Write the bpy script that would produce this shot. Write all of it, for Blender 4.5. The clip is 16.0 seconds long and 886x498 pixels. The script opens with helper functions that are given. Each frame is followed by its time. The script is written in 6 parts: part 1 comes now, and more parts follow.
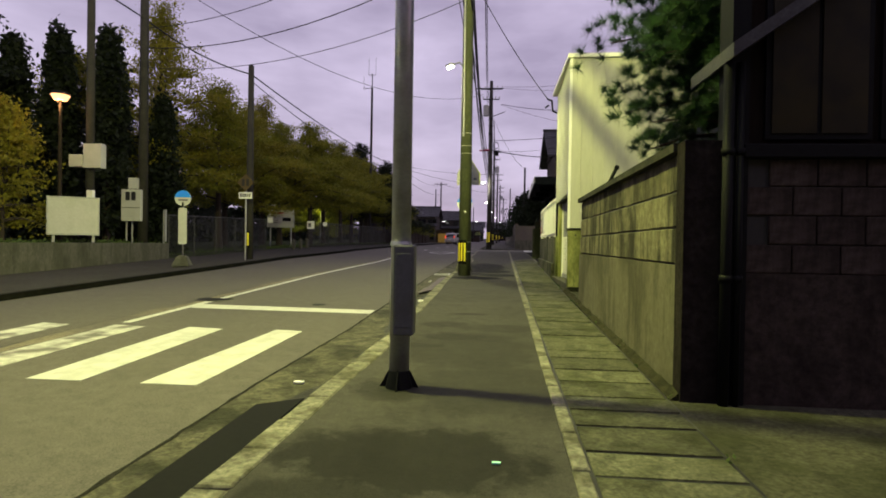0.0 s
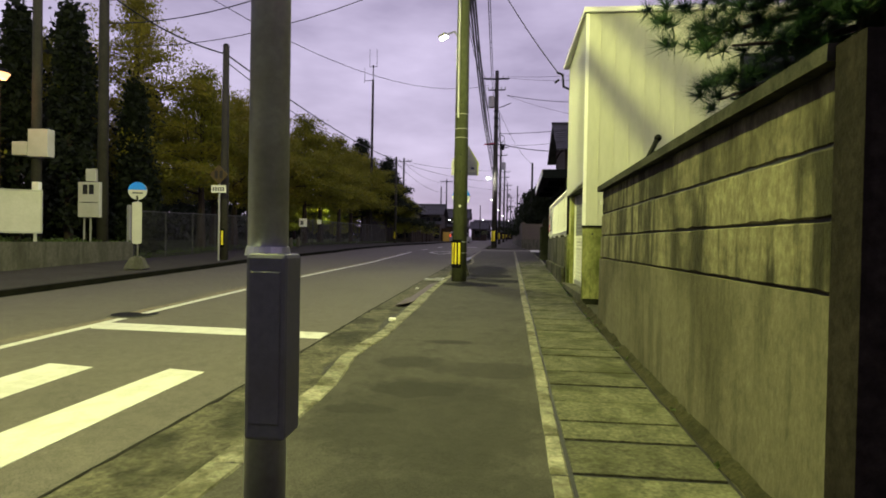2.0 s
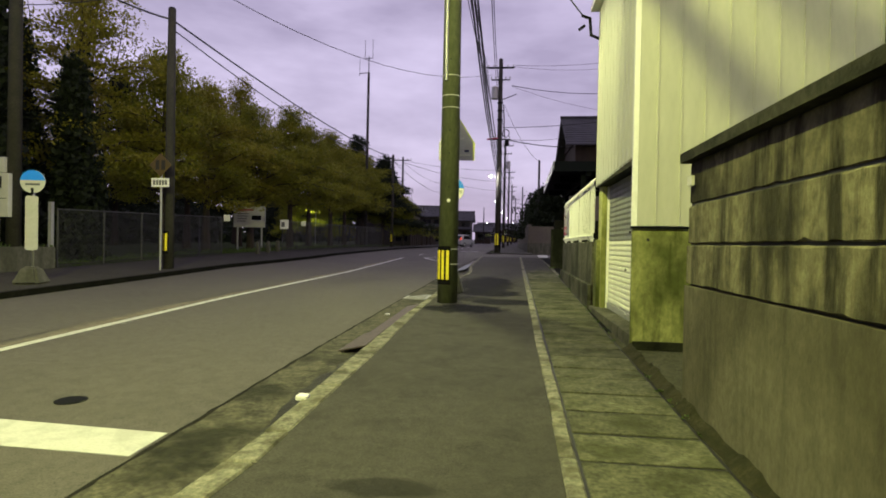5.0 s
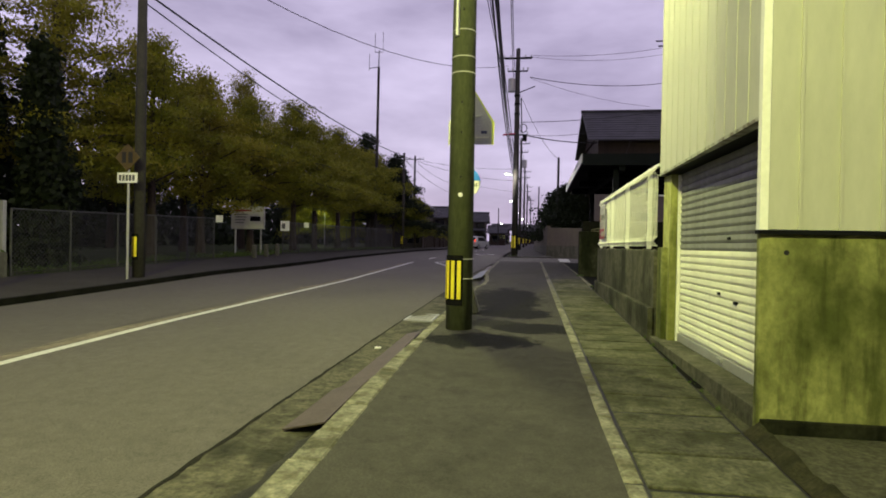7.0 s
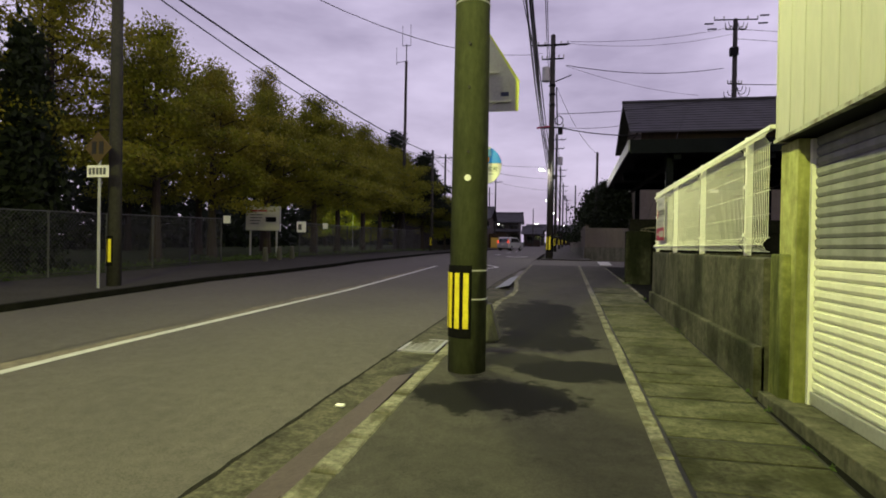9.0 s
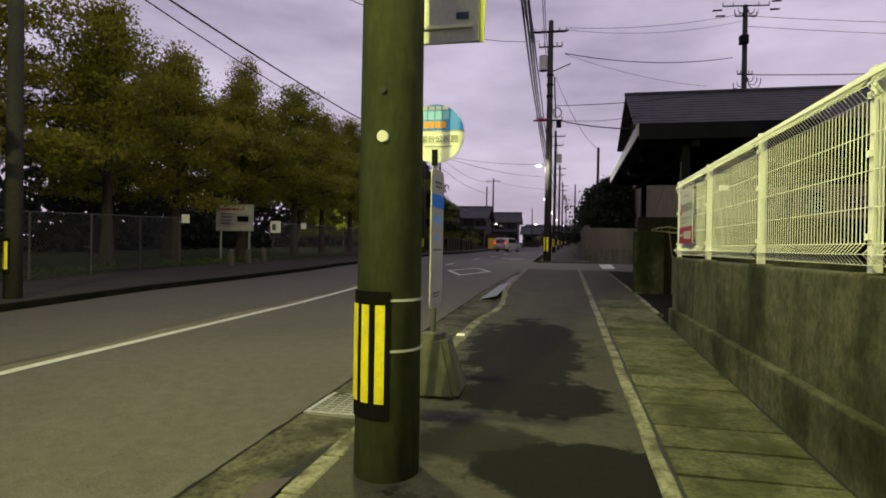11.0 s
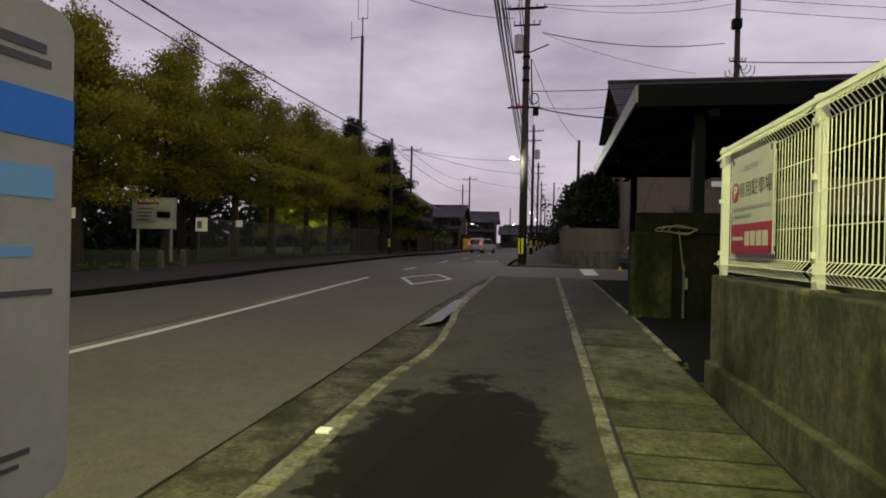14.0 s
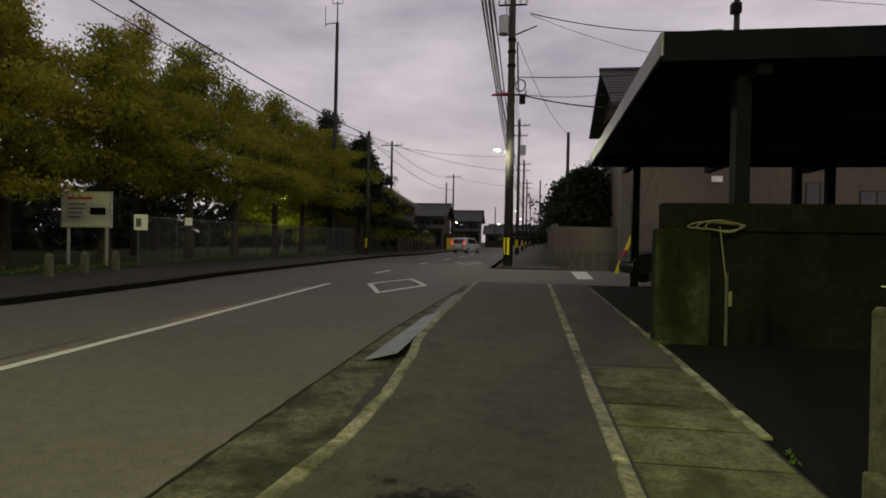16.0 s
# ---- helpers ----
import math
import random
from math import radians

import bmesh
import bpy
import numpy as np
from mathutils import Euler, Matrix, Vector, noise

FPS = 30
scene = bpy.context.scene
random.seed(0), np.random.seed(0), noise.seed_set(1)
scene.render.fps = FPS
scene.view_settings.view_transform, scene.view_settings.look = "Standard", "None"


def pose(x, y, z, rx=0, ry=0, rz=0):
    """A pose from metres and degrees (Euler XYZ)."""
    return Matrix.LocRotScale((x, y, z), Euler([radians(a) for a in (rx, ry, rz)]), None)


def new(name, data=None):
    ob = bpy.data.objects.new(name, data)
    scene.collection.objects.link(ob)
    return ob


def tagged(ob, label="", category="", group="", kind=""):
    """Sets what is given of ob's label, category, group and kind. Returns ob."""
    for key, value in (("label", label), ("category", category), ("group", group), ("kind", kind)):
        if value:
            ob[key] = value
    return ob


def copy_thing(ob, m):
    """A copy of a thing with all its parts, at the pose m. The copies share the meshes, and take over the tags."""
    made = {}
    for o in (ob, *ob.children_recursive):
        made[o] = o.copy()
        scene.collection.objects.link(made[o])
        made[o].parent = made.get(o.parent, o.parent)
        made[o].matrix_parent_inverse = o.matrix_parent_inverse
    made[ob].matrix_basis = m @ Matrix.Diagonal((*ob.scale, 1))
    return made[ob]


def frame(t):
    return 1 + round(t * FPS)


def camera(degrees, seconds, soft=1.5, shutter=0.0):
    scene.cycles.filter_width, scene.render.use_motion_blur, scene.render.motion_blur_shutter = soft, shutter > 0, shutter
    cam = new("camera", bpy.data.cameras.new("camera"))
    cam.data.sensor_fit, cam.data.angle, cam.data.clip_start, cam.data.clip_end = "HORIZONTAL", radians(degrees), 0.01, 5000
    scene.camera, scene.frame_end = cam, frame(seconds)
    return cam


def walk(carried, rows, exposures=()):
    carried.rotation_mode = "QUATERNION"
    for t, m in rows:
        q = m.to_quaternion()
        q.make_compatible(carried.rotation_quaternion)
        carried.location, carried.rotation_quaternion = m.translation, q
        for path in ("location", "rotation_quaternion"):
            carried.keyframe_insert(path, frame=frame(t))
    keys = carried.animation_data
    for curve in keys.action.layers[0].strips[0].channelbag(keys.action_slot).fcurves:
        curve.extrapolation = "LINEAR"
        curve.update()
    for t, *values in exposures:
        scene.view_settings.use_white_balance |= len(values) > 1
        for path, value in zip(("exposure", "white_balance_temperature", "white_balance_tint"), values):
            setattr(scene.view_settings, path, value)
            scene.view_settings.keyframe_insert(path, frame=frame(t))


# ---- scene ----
cam = camera(77.4, 16.0, soft=1.8)
METRES, EYE, TILT, LEAN, TURN = 21.127, 1.5, 0.0, 0.0, 5.1
ROWS = [
    (0.0, 0.0, 0.0, 0.0, 0.01, -0.61, -0.92),
    (0.5, 0.004, 0.0312, -0.001, -0.0, -0.64, -0.91),
    (1.0, 0.0122, 0.0628, 0.0013, 0.22, -0.69, -0.94),
    (1.5, 0.0166, 0.0934, 0.0021, 0.52, -0.74, -0.96),
    (2.0, 0.0219, 0.1243, 0.0023, 0.83, -0.78, -1.03),
    (2.5, 0.0256, 0.158, 0.0038, 1.06, -0.74, -1.07),
    (3.0, 0.0289, 0.1869, 0.0045, 1.16, -0.72, -1.06),
    (3.5, 0.0328, 0.2192, 0.007, 1.19, -0.67, -1.07),
    (4.0, 0.0351, 0.2503, 0.0055, 1.15, -0.59, -1.09),
    (6.5, 0.041, 0.4068, 0.0106, 2.15, -0.44, -1.14),
    (7.0, 0.0395, 0.4379, 0.0119, 2.72, -0.41, -1.13),
    (7.5, 0.0422, 0.4683, 0.0134, 3.74, -0.41, -1.1),
    (8.0, 0.0433, 0.4995, 0.014, 5.12, -0.4, -1.04),
    (10.5, 0.063, 0.65, 0.016, 6.63, -0.34, -1.0),
    (11.0, 0.0663, 0.6804, 0.0177, 6.29, -0.31, -0.95),
    (11.5, 0.0752, 0.7094, 0.0185, 5.98, -0.28, -0.87),
    (12.0, 0.0815, 0.7404, 0.0207, 5.72, -0.31, -0.97),
    (12.5, 0.0852, 0.7714, 0.0234, 5.5, -0.34, -1.13),
    (13.0, 0.0886, 0.8036, 0.0242, 5.27, -0.33, -1.2),
    (13.5, 0.0908, 0.8323, 0.0206, 4.85, -0.3, -1.2),
    (14.0, 0.0917, 0.8644, 0.0226, 4.21, -0.28, -1.23),
    (14.5, 0.0936, 0.8952, 0.0234, 3.61, -0.29, -1.2),
    (15.0, 0.0968, 0.9279, 0.0255, 3.2, -0.32, -1.17),
    (15.5, 0.0968, 0.9597, 0.026, 2.9, -0.31, -1.19),
    (16.0, 0.0992, 0.9912, 0.0248, 2.7, -0.3, -1.14),
]
EXPOSURES = [(0, -0.02, 6400, 14), (3, 0.08, 6250, 14), (8, 0.08, 6250, 13), (10.5, -0.06, 6600, 9), (13, -0.06, 6700, 4), (16, -0.1, 7500, -6)]
walk(cam, [(t, pose(0, 0, EYE, TILT, LEAN, TURN) @ pose(METRES * x, METRES * y, METRES * z, 90 + pitch, roll, yaw)) for t, x, y, z, yaw, pitch, roll in ROWS], EXPOSURES)

# ---- light: dusk under an even cloud cover, and the street lamps ----
LAMP_GREEN = (0.95, 1.0, 0.26)
world = bpy.data.worlds.new("dusk_sky")
scene.world = world
world.use_nodes = True
wn, wl = world.node_tree.nodes, world.node_tree.links
wn.clear()
w_out = wn.new("ShaderNodeOutputWorld")
w_bg = wn.new("ShaderNodeBackground")
w_bg.inputs["Strength"].default_value = 1.0
w_co = wn.new("ShaderNodeTexCoord")
w_map = wn.new("ShaderNodeMapping")
w_map.inputs["Scale"].default_value = (1.0, 1.0, 3.2)
w_cloud = wn.new("ShaderNodeTexNoise")
w_cloud.inputs["Scale"].default_value = 2.9
w_cloud.inputs["Detail"].default_value = 5.0
w_cloud.inputs["Roughness"].default_value = 0.55
w_ramp = wn.new("ShaderNodeValToRGB")
w_ramp.color_ramp.elements[0].position = 0.32
w_ramp.color_ramp.elements[0].color = (0.39, 0.33, 0.475, 1)
w_ramp.color_ramp.elements[1].position = 0.66
w_ramp.color_ramp.elements[1].color = (0.67, 0.585, 0.775, 1)
w_sky = wn.new("ShaderNodeTexSky")
w_sky.sky_type = "NISHITA"
w_sky.sun_disc = False
w_sky.sun_elevation = radians(1.5)
w_sky.sun_rotation = radians(120)
w_add = wn.new("ShaderNodeMixRGB")
w_add.blend_type = "ADD"
w_add.inputs["Fac"].default_value = 0.04
wl.new(w_co.outputs["Generated"], w_map.inputs["Vector"])
wl.new(w_map.outputs["Vector"], w_cloud.inputs["Vector"])
wl.new(w_cloud.outputs["Fac"], w_ramp.inputs["Fac"])
wl.new(w_ramp.outputs["Color"], w_add.inputs["Color1"])
wl.new(w_sky.outputs["Color"], w_add.inputs["Color2"])
wl.new(w_add.outputs["Color"], w_bg.inputs["Color"])
wl.new(w_bg.outputs["Background"], w_out.inputs["Surface"])


def lamp(name, x, y, z, watts, colour, size=0.12):
    data = bpy.data.lights.new(name, "POINT")
    data.energy, data.color, data.shadow_soft_size = watts, colour, size
    ob = new(name, data)
    ob.location = (x, y, z)
    return ob


lamp("street_light_crossing", -3.3, 5.6, 9.4, 7500, LAMP_GREEN, 0.2)
spot = bpy.data.lights.new("street_light_pole", "SPOT")
spot.energy, spot.color, spot.shadow_soft_size, spot.spot_size, spot.spot_blend = 1650, (0.95, 1.0, 0.36), 0.10, radians(158), 0.45
new("street_light_pole", spot).location = (-1.45, 18.62, 7.33)
lamp("street_light_junction", -0.95, 48.6, 6.75, 500, (1.0, 0.98, 0.82))
lamp("street_light_far", -0.9, 76.5, 6.9, 500, (1.0, 0.98, 0.82))
lamp("park_light", -15.2, 18.1, 6.1, 65, (1.0, 0.55, 0.22), 0.2)
lamp("park_light_far", -23.6, 74.4, 6.3, 1300, (0.85, 1.0, 0.35), 0.2)
lamp("shop_light", -8.6, 91.5, 3.4, 14, (1.0, 0.72, 0.15), 0.3)


# ---- ground heights and the street's lines, by the distance y along it ----
def line(*pairs):
    ys, vs = [p[0] for p in pairs], [p[1] for p in pairs]
    return lambda y: float(np.interp(y, ys, vs))


zs = line((-40, -1.0), (0, 0), (38, 1.02), (50, 1.06), (80, 1.38), (140, 1.95), (400, 5))
zr = line((-40, -0.95), (0, -0.10), (10, 0.16), (20, 0.42), (30, 0.66), (38, 0.87), (50, 1.0), (80, 1.32), (140, 1.88), (400, 4.9))
gut = line((-40, -3.0), (0, -2.42), (5.5, -2.36), (8.5, -2.22), (13, -2.17), (18, -2.05), (24, -1.9), (30, -1.77), (37, -1.35), (48, -1.2), (70, -0.9), (140, 0.6), (400, 12))
k_out = line((-40, -2.0), (3, -1.68), (4.9, -1.58), (6.3, -1.52), (7.6, -1.44), (8.85, -1.55), (10.2, -1.43), (14, -1.45), (18, -1.37), (21, -1.28), (23.2, -1.2), (24.1, -1.15), (24.5, -1.04), (26, -0.98), (27.5, -1.06), (28.3, -1.14), (30, -1.17), (37, -1.05), (48, -1.0), (70, -0.7), (140, 0.8), (400, 12.2))
k_in = line((-40, -1.8), (3, -1.47), (5, -1.39), (6.8, -1.27), (7.7, -1.26), (8.75, -1.38), (9.85, -1.27), (12.5, -1.24), (17, -1.27), (20.6, -1.17), (22, -1.08), (23.2, -1.07), (24.1, -1.02), (24.5, -0.93), (26, -0.87), (27.5, -0.95), (28.3, -1.03), (30, -1.06), (37, -0.94), (48, -0.87), (70, -0.57), (140, 0.93), (400, 12.3))
s_l = line((-40, -0.17), (400, 6.78))
s_r = line((-40, -0.06), (400, 6.9))
slab_r = line((-40, 0.98), (0, 1.54), (5, 1.57), (8.6, 1.63), (12, 1.67), (15, 1.73), (18, 1.82), (24, 1.95), (29, 2.05), (37, 2.1), (400, 8))
mid = line((-40, -6.1), (10, -5.92), (18, -5.85), (26, -5.4), (38, -5.35), (53, -5.1), (62, -4.6), (140, -2.6), (400, 5))
l_kerb = line((-40, -9.8), (10, -9.95), (20, -9.95), (27, -10.2), (31, -9.75), (35, -9.45), (50, -9.6), (60, -9.5), (70, -8.2), (140, -6.4), (400, 2))
l_back = line((-40, -13.0), (13.5, -13.4), (22.6, -13.9), (34, -14.1), (39, -13.5), (50, -13.2), (62, -12.0), (140, -9), (400, -1))


# ---- materials ----
def mat(name, colour, rough=0.8, grain=30.0, amount=0.25, stain=0.0, stain_scale=1.2, stain_colour=(0.02, 0.02, 0.015), bump=0.15, metal=0.0, stretch=(1, 1, 1), piece=0.0, spec=0.4, streak=0.0, mid=0.0):
    m = bpy.data.materials.new(name)
    m.use_nodes = True
    n, l = m.node_tree.nodes, m.node_tree.links
    b = n["Principled BSDF"]
    b.inputs["Roughness"].default_value, b.inputs["Metallic"].default_value = rough, metal
    b.inputs["Specular IOR Level"].default_value = spec
    co = n.new("ShaderNodeTexCoord")
    mp = n.new("ShaderNodeMapping")
    mp.inputs["Scale"].default_value = stretch
    l.new(co.outputs["Object"], mp.inputs["Vector"])
    fine = n.new("ShaderNodeTexNoise")
    fine.inputs["Scale"].default_value, fine.inputs["Detail"].default_value, fine.inputs["Roughness"].default_value = grain, 6.0, 0.65
    l.new(mp.outputs["Vector"], fine.inputs["Vector"])
    big = n.new("ShaderNodeTexNoise")
    big.inputs["Scale"].default_value, big.inputs["Detail"].default_value = stain_scale, 5.0
    l.new(mp.outputs["Vector"], big.inputs["Vector"])
    ramp = n.new("ShaderNodeValToRGB")
    e = ramp.color_ramp.elements
    e[0].position, e[1].position = 0.3, 0.72
    e[0].color = tuple(c * (1 - amount) for c in colour) + (1,)
    e[1].color = tuple(min(1, c * (1 + amount)) for c in colour) + (1,)
    l.new(fine.outputs["Fac"], ramp.inputs["Fac"])
    out = ramp.outputs["Color"]
    if stain > 0:
        sr = n.new("ShaderNodeValToRGB")
        sr.color_ramp.elements[0].position, sr.color_ramp.elements[1].position = 0.46, 0.63
        sr.color_ramp.elements[0].color, sr.color_ramp.elements[1].color = (0, 0, 0, 1), (stain, stain, stain, 1)
        l.new(big.outputs["Fac"], sr.inputs["Fac"])
        mx = n.new("ShaderNodeMixRGB")
        mx.inputs["Color2"].default_value = (*stain_colour, 1)
        l.new(sr.outputs["Color"], mx.inputs["Fac"])
        l.new(out, mx.inputs["Color1"])
        out = mx.outputs["Color"]
    if streak > 0:
        sp = n.new("ShaderNodeMapping")
        sp.inputs["Scale"].default_value = (4.4, 4.4, 0.62)
        l.new(co.outputs["Object"], sp.inputs["Vector"])
        sn = n.new("ShaderNodeTexNoise")
        sn.inputs["Scale"].default_value, sn.inputs["Detail"].default_value, sn.inputs["Roughness"].default_value = 1.0, 6.0, 0.62
        l.new(sp.outputs["Vector"], sn.inputs["Vector"])
        sr2 = n.new("ShaderNodeValToRGB")
        sr2.color_ramp.elements[0].position, sr2.color_ramp.elements[1].position = 0.48, 0.62
        sr2.color_ramp.elements[0].color, sr2.color_ramp.elements[1].color = (0, 0, 0, 1), (streak, streak, streak, 1)
        l.new(sn.outputs["Fac"], sr2.inputs["Fac"])
        mx2 = n.new("ShaderNodeMixRGB")
        mx2.inputs["Color2"].default_value = (*[c * 0.7 for c in stain_colour], 1)
        l.new(sr2.outputs["Color"], mx2.inputs["Fac"])
        l.new(out, mx2.inputs["Color1"])
        out = mx2.outputs["Color"]
    if mid > 0:
        md = n.new("ShaderNodeTexNoise")
        md.inputs["Scale"].default_value, md.inputs["Detail"].default_value, md.inputs["Roughness"].default_value = 7.0, 8.0, 0.72
        l.new(co.outputs["Object"], md.inputs["Vector"])
        mrr = n.new("ShaderNodeMapRange")
        mrr.inputs["From Min"].default_value, mrr.inputs["From Max"].default_value = 0.3, 0.7
        mrr.inputs["To Min"].default_value, mrr.inputs["To Max"].default_value = 1 - mid, 1 + mid
        l.new(md.outputs["Fac"], mrr.inputs["Value"])
        mm2 = n.new("ShaderNodeMixRGB")
        mm2.blend_type, mm2.inputs["Fac"].default_value = "MULTIPLY", 1.0
        l.new(out, mm2.inputs["Color1"])
        l.new(mrr.outputs["Result"], mm2.inputs["Color2"])
        out = mm2.outputs["Color"]
    if piece > 0:
        oi = n.new("ShaderNodeObjectInfo")
        mr = n.new("ShaderNodeMapRange")
        mr.inputs["To Min"].default_value, mr.inputs["To Max"].default_value = 1 - piece, 1 + piece
        l.new(oi.outputs["Random"], mr.inputs["Value"])
        mm = n.new("ShaderNodeMixRGB")
        mm.blend_type, mm.inputs["Fac"].default_value = "MULTIPLY", 1.0
        l.new(out, mm.inputs["Color1"])
        l.new(mr.outputs["Result"], mm.inputs["Color2"])
        out = mm.outputs["Color"]
    l.new(out, b.inputs["Base Color"])
    if bump > 0:
        bp = n.new("ShaderNodeBump")
        bp.inputs["Strength"].default_value, bp.inputs["Distance"].default_value = bump, 0.02
        l.new(fine.outputs["Fac"], bp.inputs["Height"])
        l.new(bp.outputs["Normal"], b.inputs["Normal"])
    return m


def glow(name, colour, strength):
    m = bpy.data.materials.new(name)
    m.use_nodes = True
    b = m.node_tree.nodes["Principled BSDF"]
    b.inputs["Base Color"].default_value = (*colour, 1)
    b.inputs["Emission Color"].default_value = (*colour, 1)
    b.inputs["Emission Strength"].default_value = strength
    return m


def patched_asphalt(name, colour, spots, wet=0.35):
    """Asphalt with dark patches, damp and painted pole shadow, of a given centre, size and strength, their rims broken
    up.
    """
    m = mat(name, colour, 0.88, 70, 0.4, 0.4, 0.8, tuple(c * 0.62 for c in colour), 0.4, mid=0.22, spec=0.15)
    n, l = m.node_tree.nodes, m.node_tree.links
    b = n["Principled BSDF"]
    base = b.inputs["Base Color"].links[0].from_socket
    co = n.new("ShaderNodeTexCoord")
    wob = n.new("ShaderNodeTexNoise")
    wob.inputs["Scale"].default_value, wob.inputs["Detail"].default_value, wob.inputs["Roughness"].default_value = 3.6, 8.0, 0.66
    l.new(co.outputs["Object"], wob.inputs["Vector"])
    total = None
    for cx, cy, rx, ry, k in spots:
        mp = n.new("ShaderNodeMapping")
        mp.inputs["Location"].default_value = (-cx / rx, -cy / ry, 0)
        mp.inputs["Scale"].default_value = (1 / rx, 1 / ry, 0)
        l.new(co.outputs["Object"], mp.inputs["Vector"])
        ln = n.new("ShaderNodeVectorMath")
        ln.operation = "LENGTH"
        l.new(mp.outputs["Vector"], ln.inputs[0])
        ad = n.new("ShaderNodeMath")
        ad.operation = "MULTIPLY_ADD"
        ad.inputs[1].default_value = 1.7
        l.new(wob.outputs["Fac"], ad.inputs[0])
        l.new(ln.outputs["Value"], ad.inputs[2])
        mr = n.new("ShaderNodeMapRange")
        mr.inputs["From Min"].default_value, mr.inputs["From Max"].default_value = 1.70, 1.88 if k > 0.8 else 2.05
        mr.inputs["To Min"].default_value, mr.inputs["To Max"].default_value = k, 0
        l.new(ad.outputs["Value"], mr.inputs["Value"])
        if total is None:
            total = mr.outputs["Result"]
        else:
            mxm = n.new("ShaderNodeMath")
            mxm.operation = "MAXIMUM"
            l.new(total, mxm.inputs[0])
            l.new(mr.outputs["Result"], mxm.inputs[1])
            total = mxm.outputs["Value"]
    spk = n.new("ShaderNodeTexNoise")
    spk.inputs["Scale"].default_value, spk.inputs["Detail"].default_value, spk.inputs["Roughness"].default_value = 2.3, 7.0, 0.7
    l.new(co.outputs["Object"], spk.inputs["Vector"])
    spr = n.new("ShaderNodeMapRange")
    spr.inputs["From Min"].default_value, spr.inputs["From Max"].default_value = 0.52, 0.80
    spr.inputs["To Min"].default_value, spr.inputs["To Max"].default_value = 0, 0.6
    l.new(spk.outputs["Fac"], spr.inputs["Value"])
    both = n.new("ShaderNodeMath")
    both.operation = "MAXIMUM"
    l.new(total, both.inputs[0])
    l.new(spr.outputs["Result"], both.inputs[1])
    total = both.outputs["Value"]
    mx = n.new("ShaderNodeMixRGB")
    mx.inputs["Color2"].default_value = (*[c * wet for c in colour], 1)
    l.new(total, mx.inputs["Fac"])
    l.new(base, mx.inputs["Color1"])
    l.new(mx.outputs["Color"], b.inputs["Base Color"])
    return m


ASPHALT = mat("road_asphalt", (0.086, 0.078, 0.069), 0.85, 75, 0.45, 0.4, 0.35, (0.062, 0.057, 0.053), 0.4, mid=0.2, spec=0.25)
PAVE = patched_asphalt("pavement_asphalt", (0.052, 0.049, 0.042), (
    (-0.3, 6.9, 0.9, 1.0, 0.42), (0.1, 5.2, 0.9, 0.8, 0.4), (-0.55, 7.6, 0.45, 0.25, 0.6), (-0.9, 7.0, 0.3, 0.14, 0.6), (0.15, 8.4, 0.6, 0.3, 0.4), (-0.4, 9.7, 0.3, 0.12, 0.6), (-0.5, 3.55, 0.85, 0.5, 0.75), (-0.9, 2.9, 0.5, 0.4, 0.6), (-0.75, 5.1, 0.5, 0.35, 0.5), (-0.1, 6.6, 0.6, 0.5, 0.35), (-0.7, 8.6, 0.35, 0.25, 0.45),
    (-0.5, 16.9, 0.8, 0.6, 1.0), (-0.05, 19.5, 0.8, 0.6, 1.0), (0.35, 18.0, 0.85, 0.5, 1.0), (-0.4, 18.3, 0.5, 0.4, 0.8), (-0.25, 21.7, 0.8, 2.4, 0.95)), 0.10)
KERB = mat("mossy_kerb_concrete", (0.17, 0.163, 0.122), 0.9, 25, 0.45, 0.75, 3.6, (0.045, 0.043, 0.022), 0.7, piece=0.14, mid=0.5, spec=0.2)
SLAB = mat("drain_slab_concrete", (0.078, 0.078, 0.049), 0.9, 30, 0.5, 0.85, 2.6, (0.034, 0.036, 0.016), 0.7, piece=0.3, mid=0.5, spec=0.15)
JOINT_DIRT = mat("black_joint_dirt", (0.016, 0.015, 0.011), 0.95, 40, 0.5, 0.6, 6.0, (0.007, 0.007, 0.005), 0.6, spec=0.1)
GUTTER = mat("gutter_concrete", (0.067, 0.063, 0.043), 0.88, 24, 0.5, 0.95, 1.9, (0.018, 0.018, 0.010), 0.6, mid=0.7, spec=0.2)
SILT = mat("wet_gutter_silt", (0.020, 0.019, 0.013), 0.7, 40, 0.5, 0.7, 3.0, (0.010, 0.010, 0.007), 0.5, mid=0.5, spec=0.25)
PAINT = mat("road_paint", (0.44, 0.44, 0.41), 0.7, 45, 0.12, 0.35, 5.0, (0.22, 0.21, 0.19), 0.2)
CONC = mat("weathered_concrete", (0.128, 0.118, 0.069), 0.92, 22, 0.3, 0.94, 2.0, (0.022, 0.02, 0.010), 0.6, stretch=(1, 1, 0.6), streak=0.95, mid=0.45, spec=0.2)
CONC_BASE = mat("rendered_wall_foot", (0.104, 0.096, 0.062), 0.92, 26, 0.2, 0.75, 1.0, (0.042, 0.038, 0.021), 0.4, stretch=(1, 1, 0.6), streak=0.5, mid=0.22, spec=0.2)
CONC_DARK = mat("dark_concrete", (0.085, 0.083, 0.066), 0.92, 18, 0.3, 0.7, 1.7, (0.04, 0.04, 0.026), 0.4, stretch=(1, 1, 0.5), streak=0.5, mid=0.2)
CONC_MOSS = mat("mossy_dark_concrete", (0.08, 0.078, 0.057), 0.92, 20, 0.3, 0.93, 1.15, (0.018, 0.02, 0.01), 0.6, stretch=(1, 1, 0.8), streak=0.35, mid=0.5, spec=0.15)
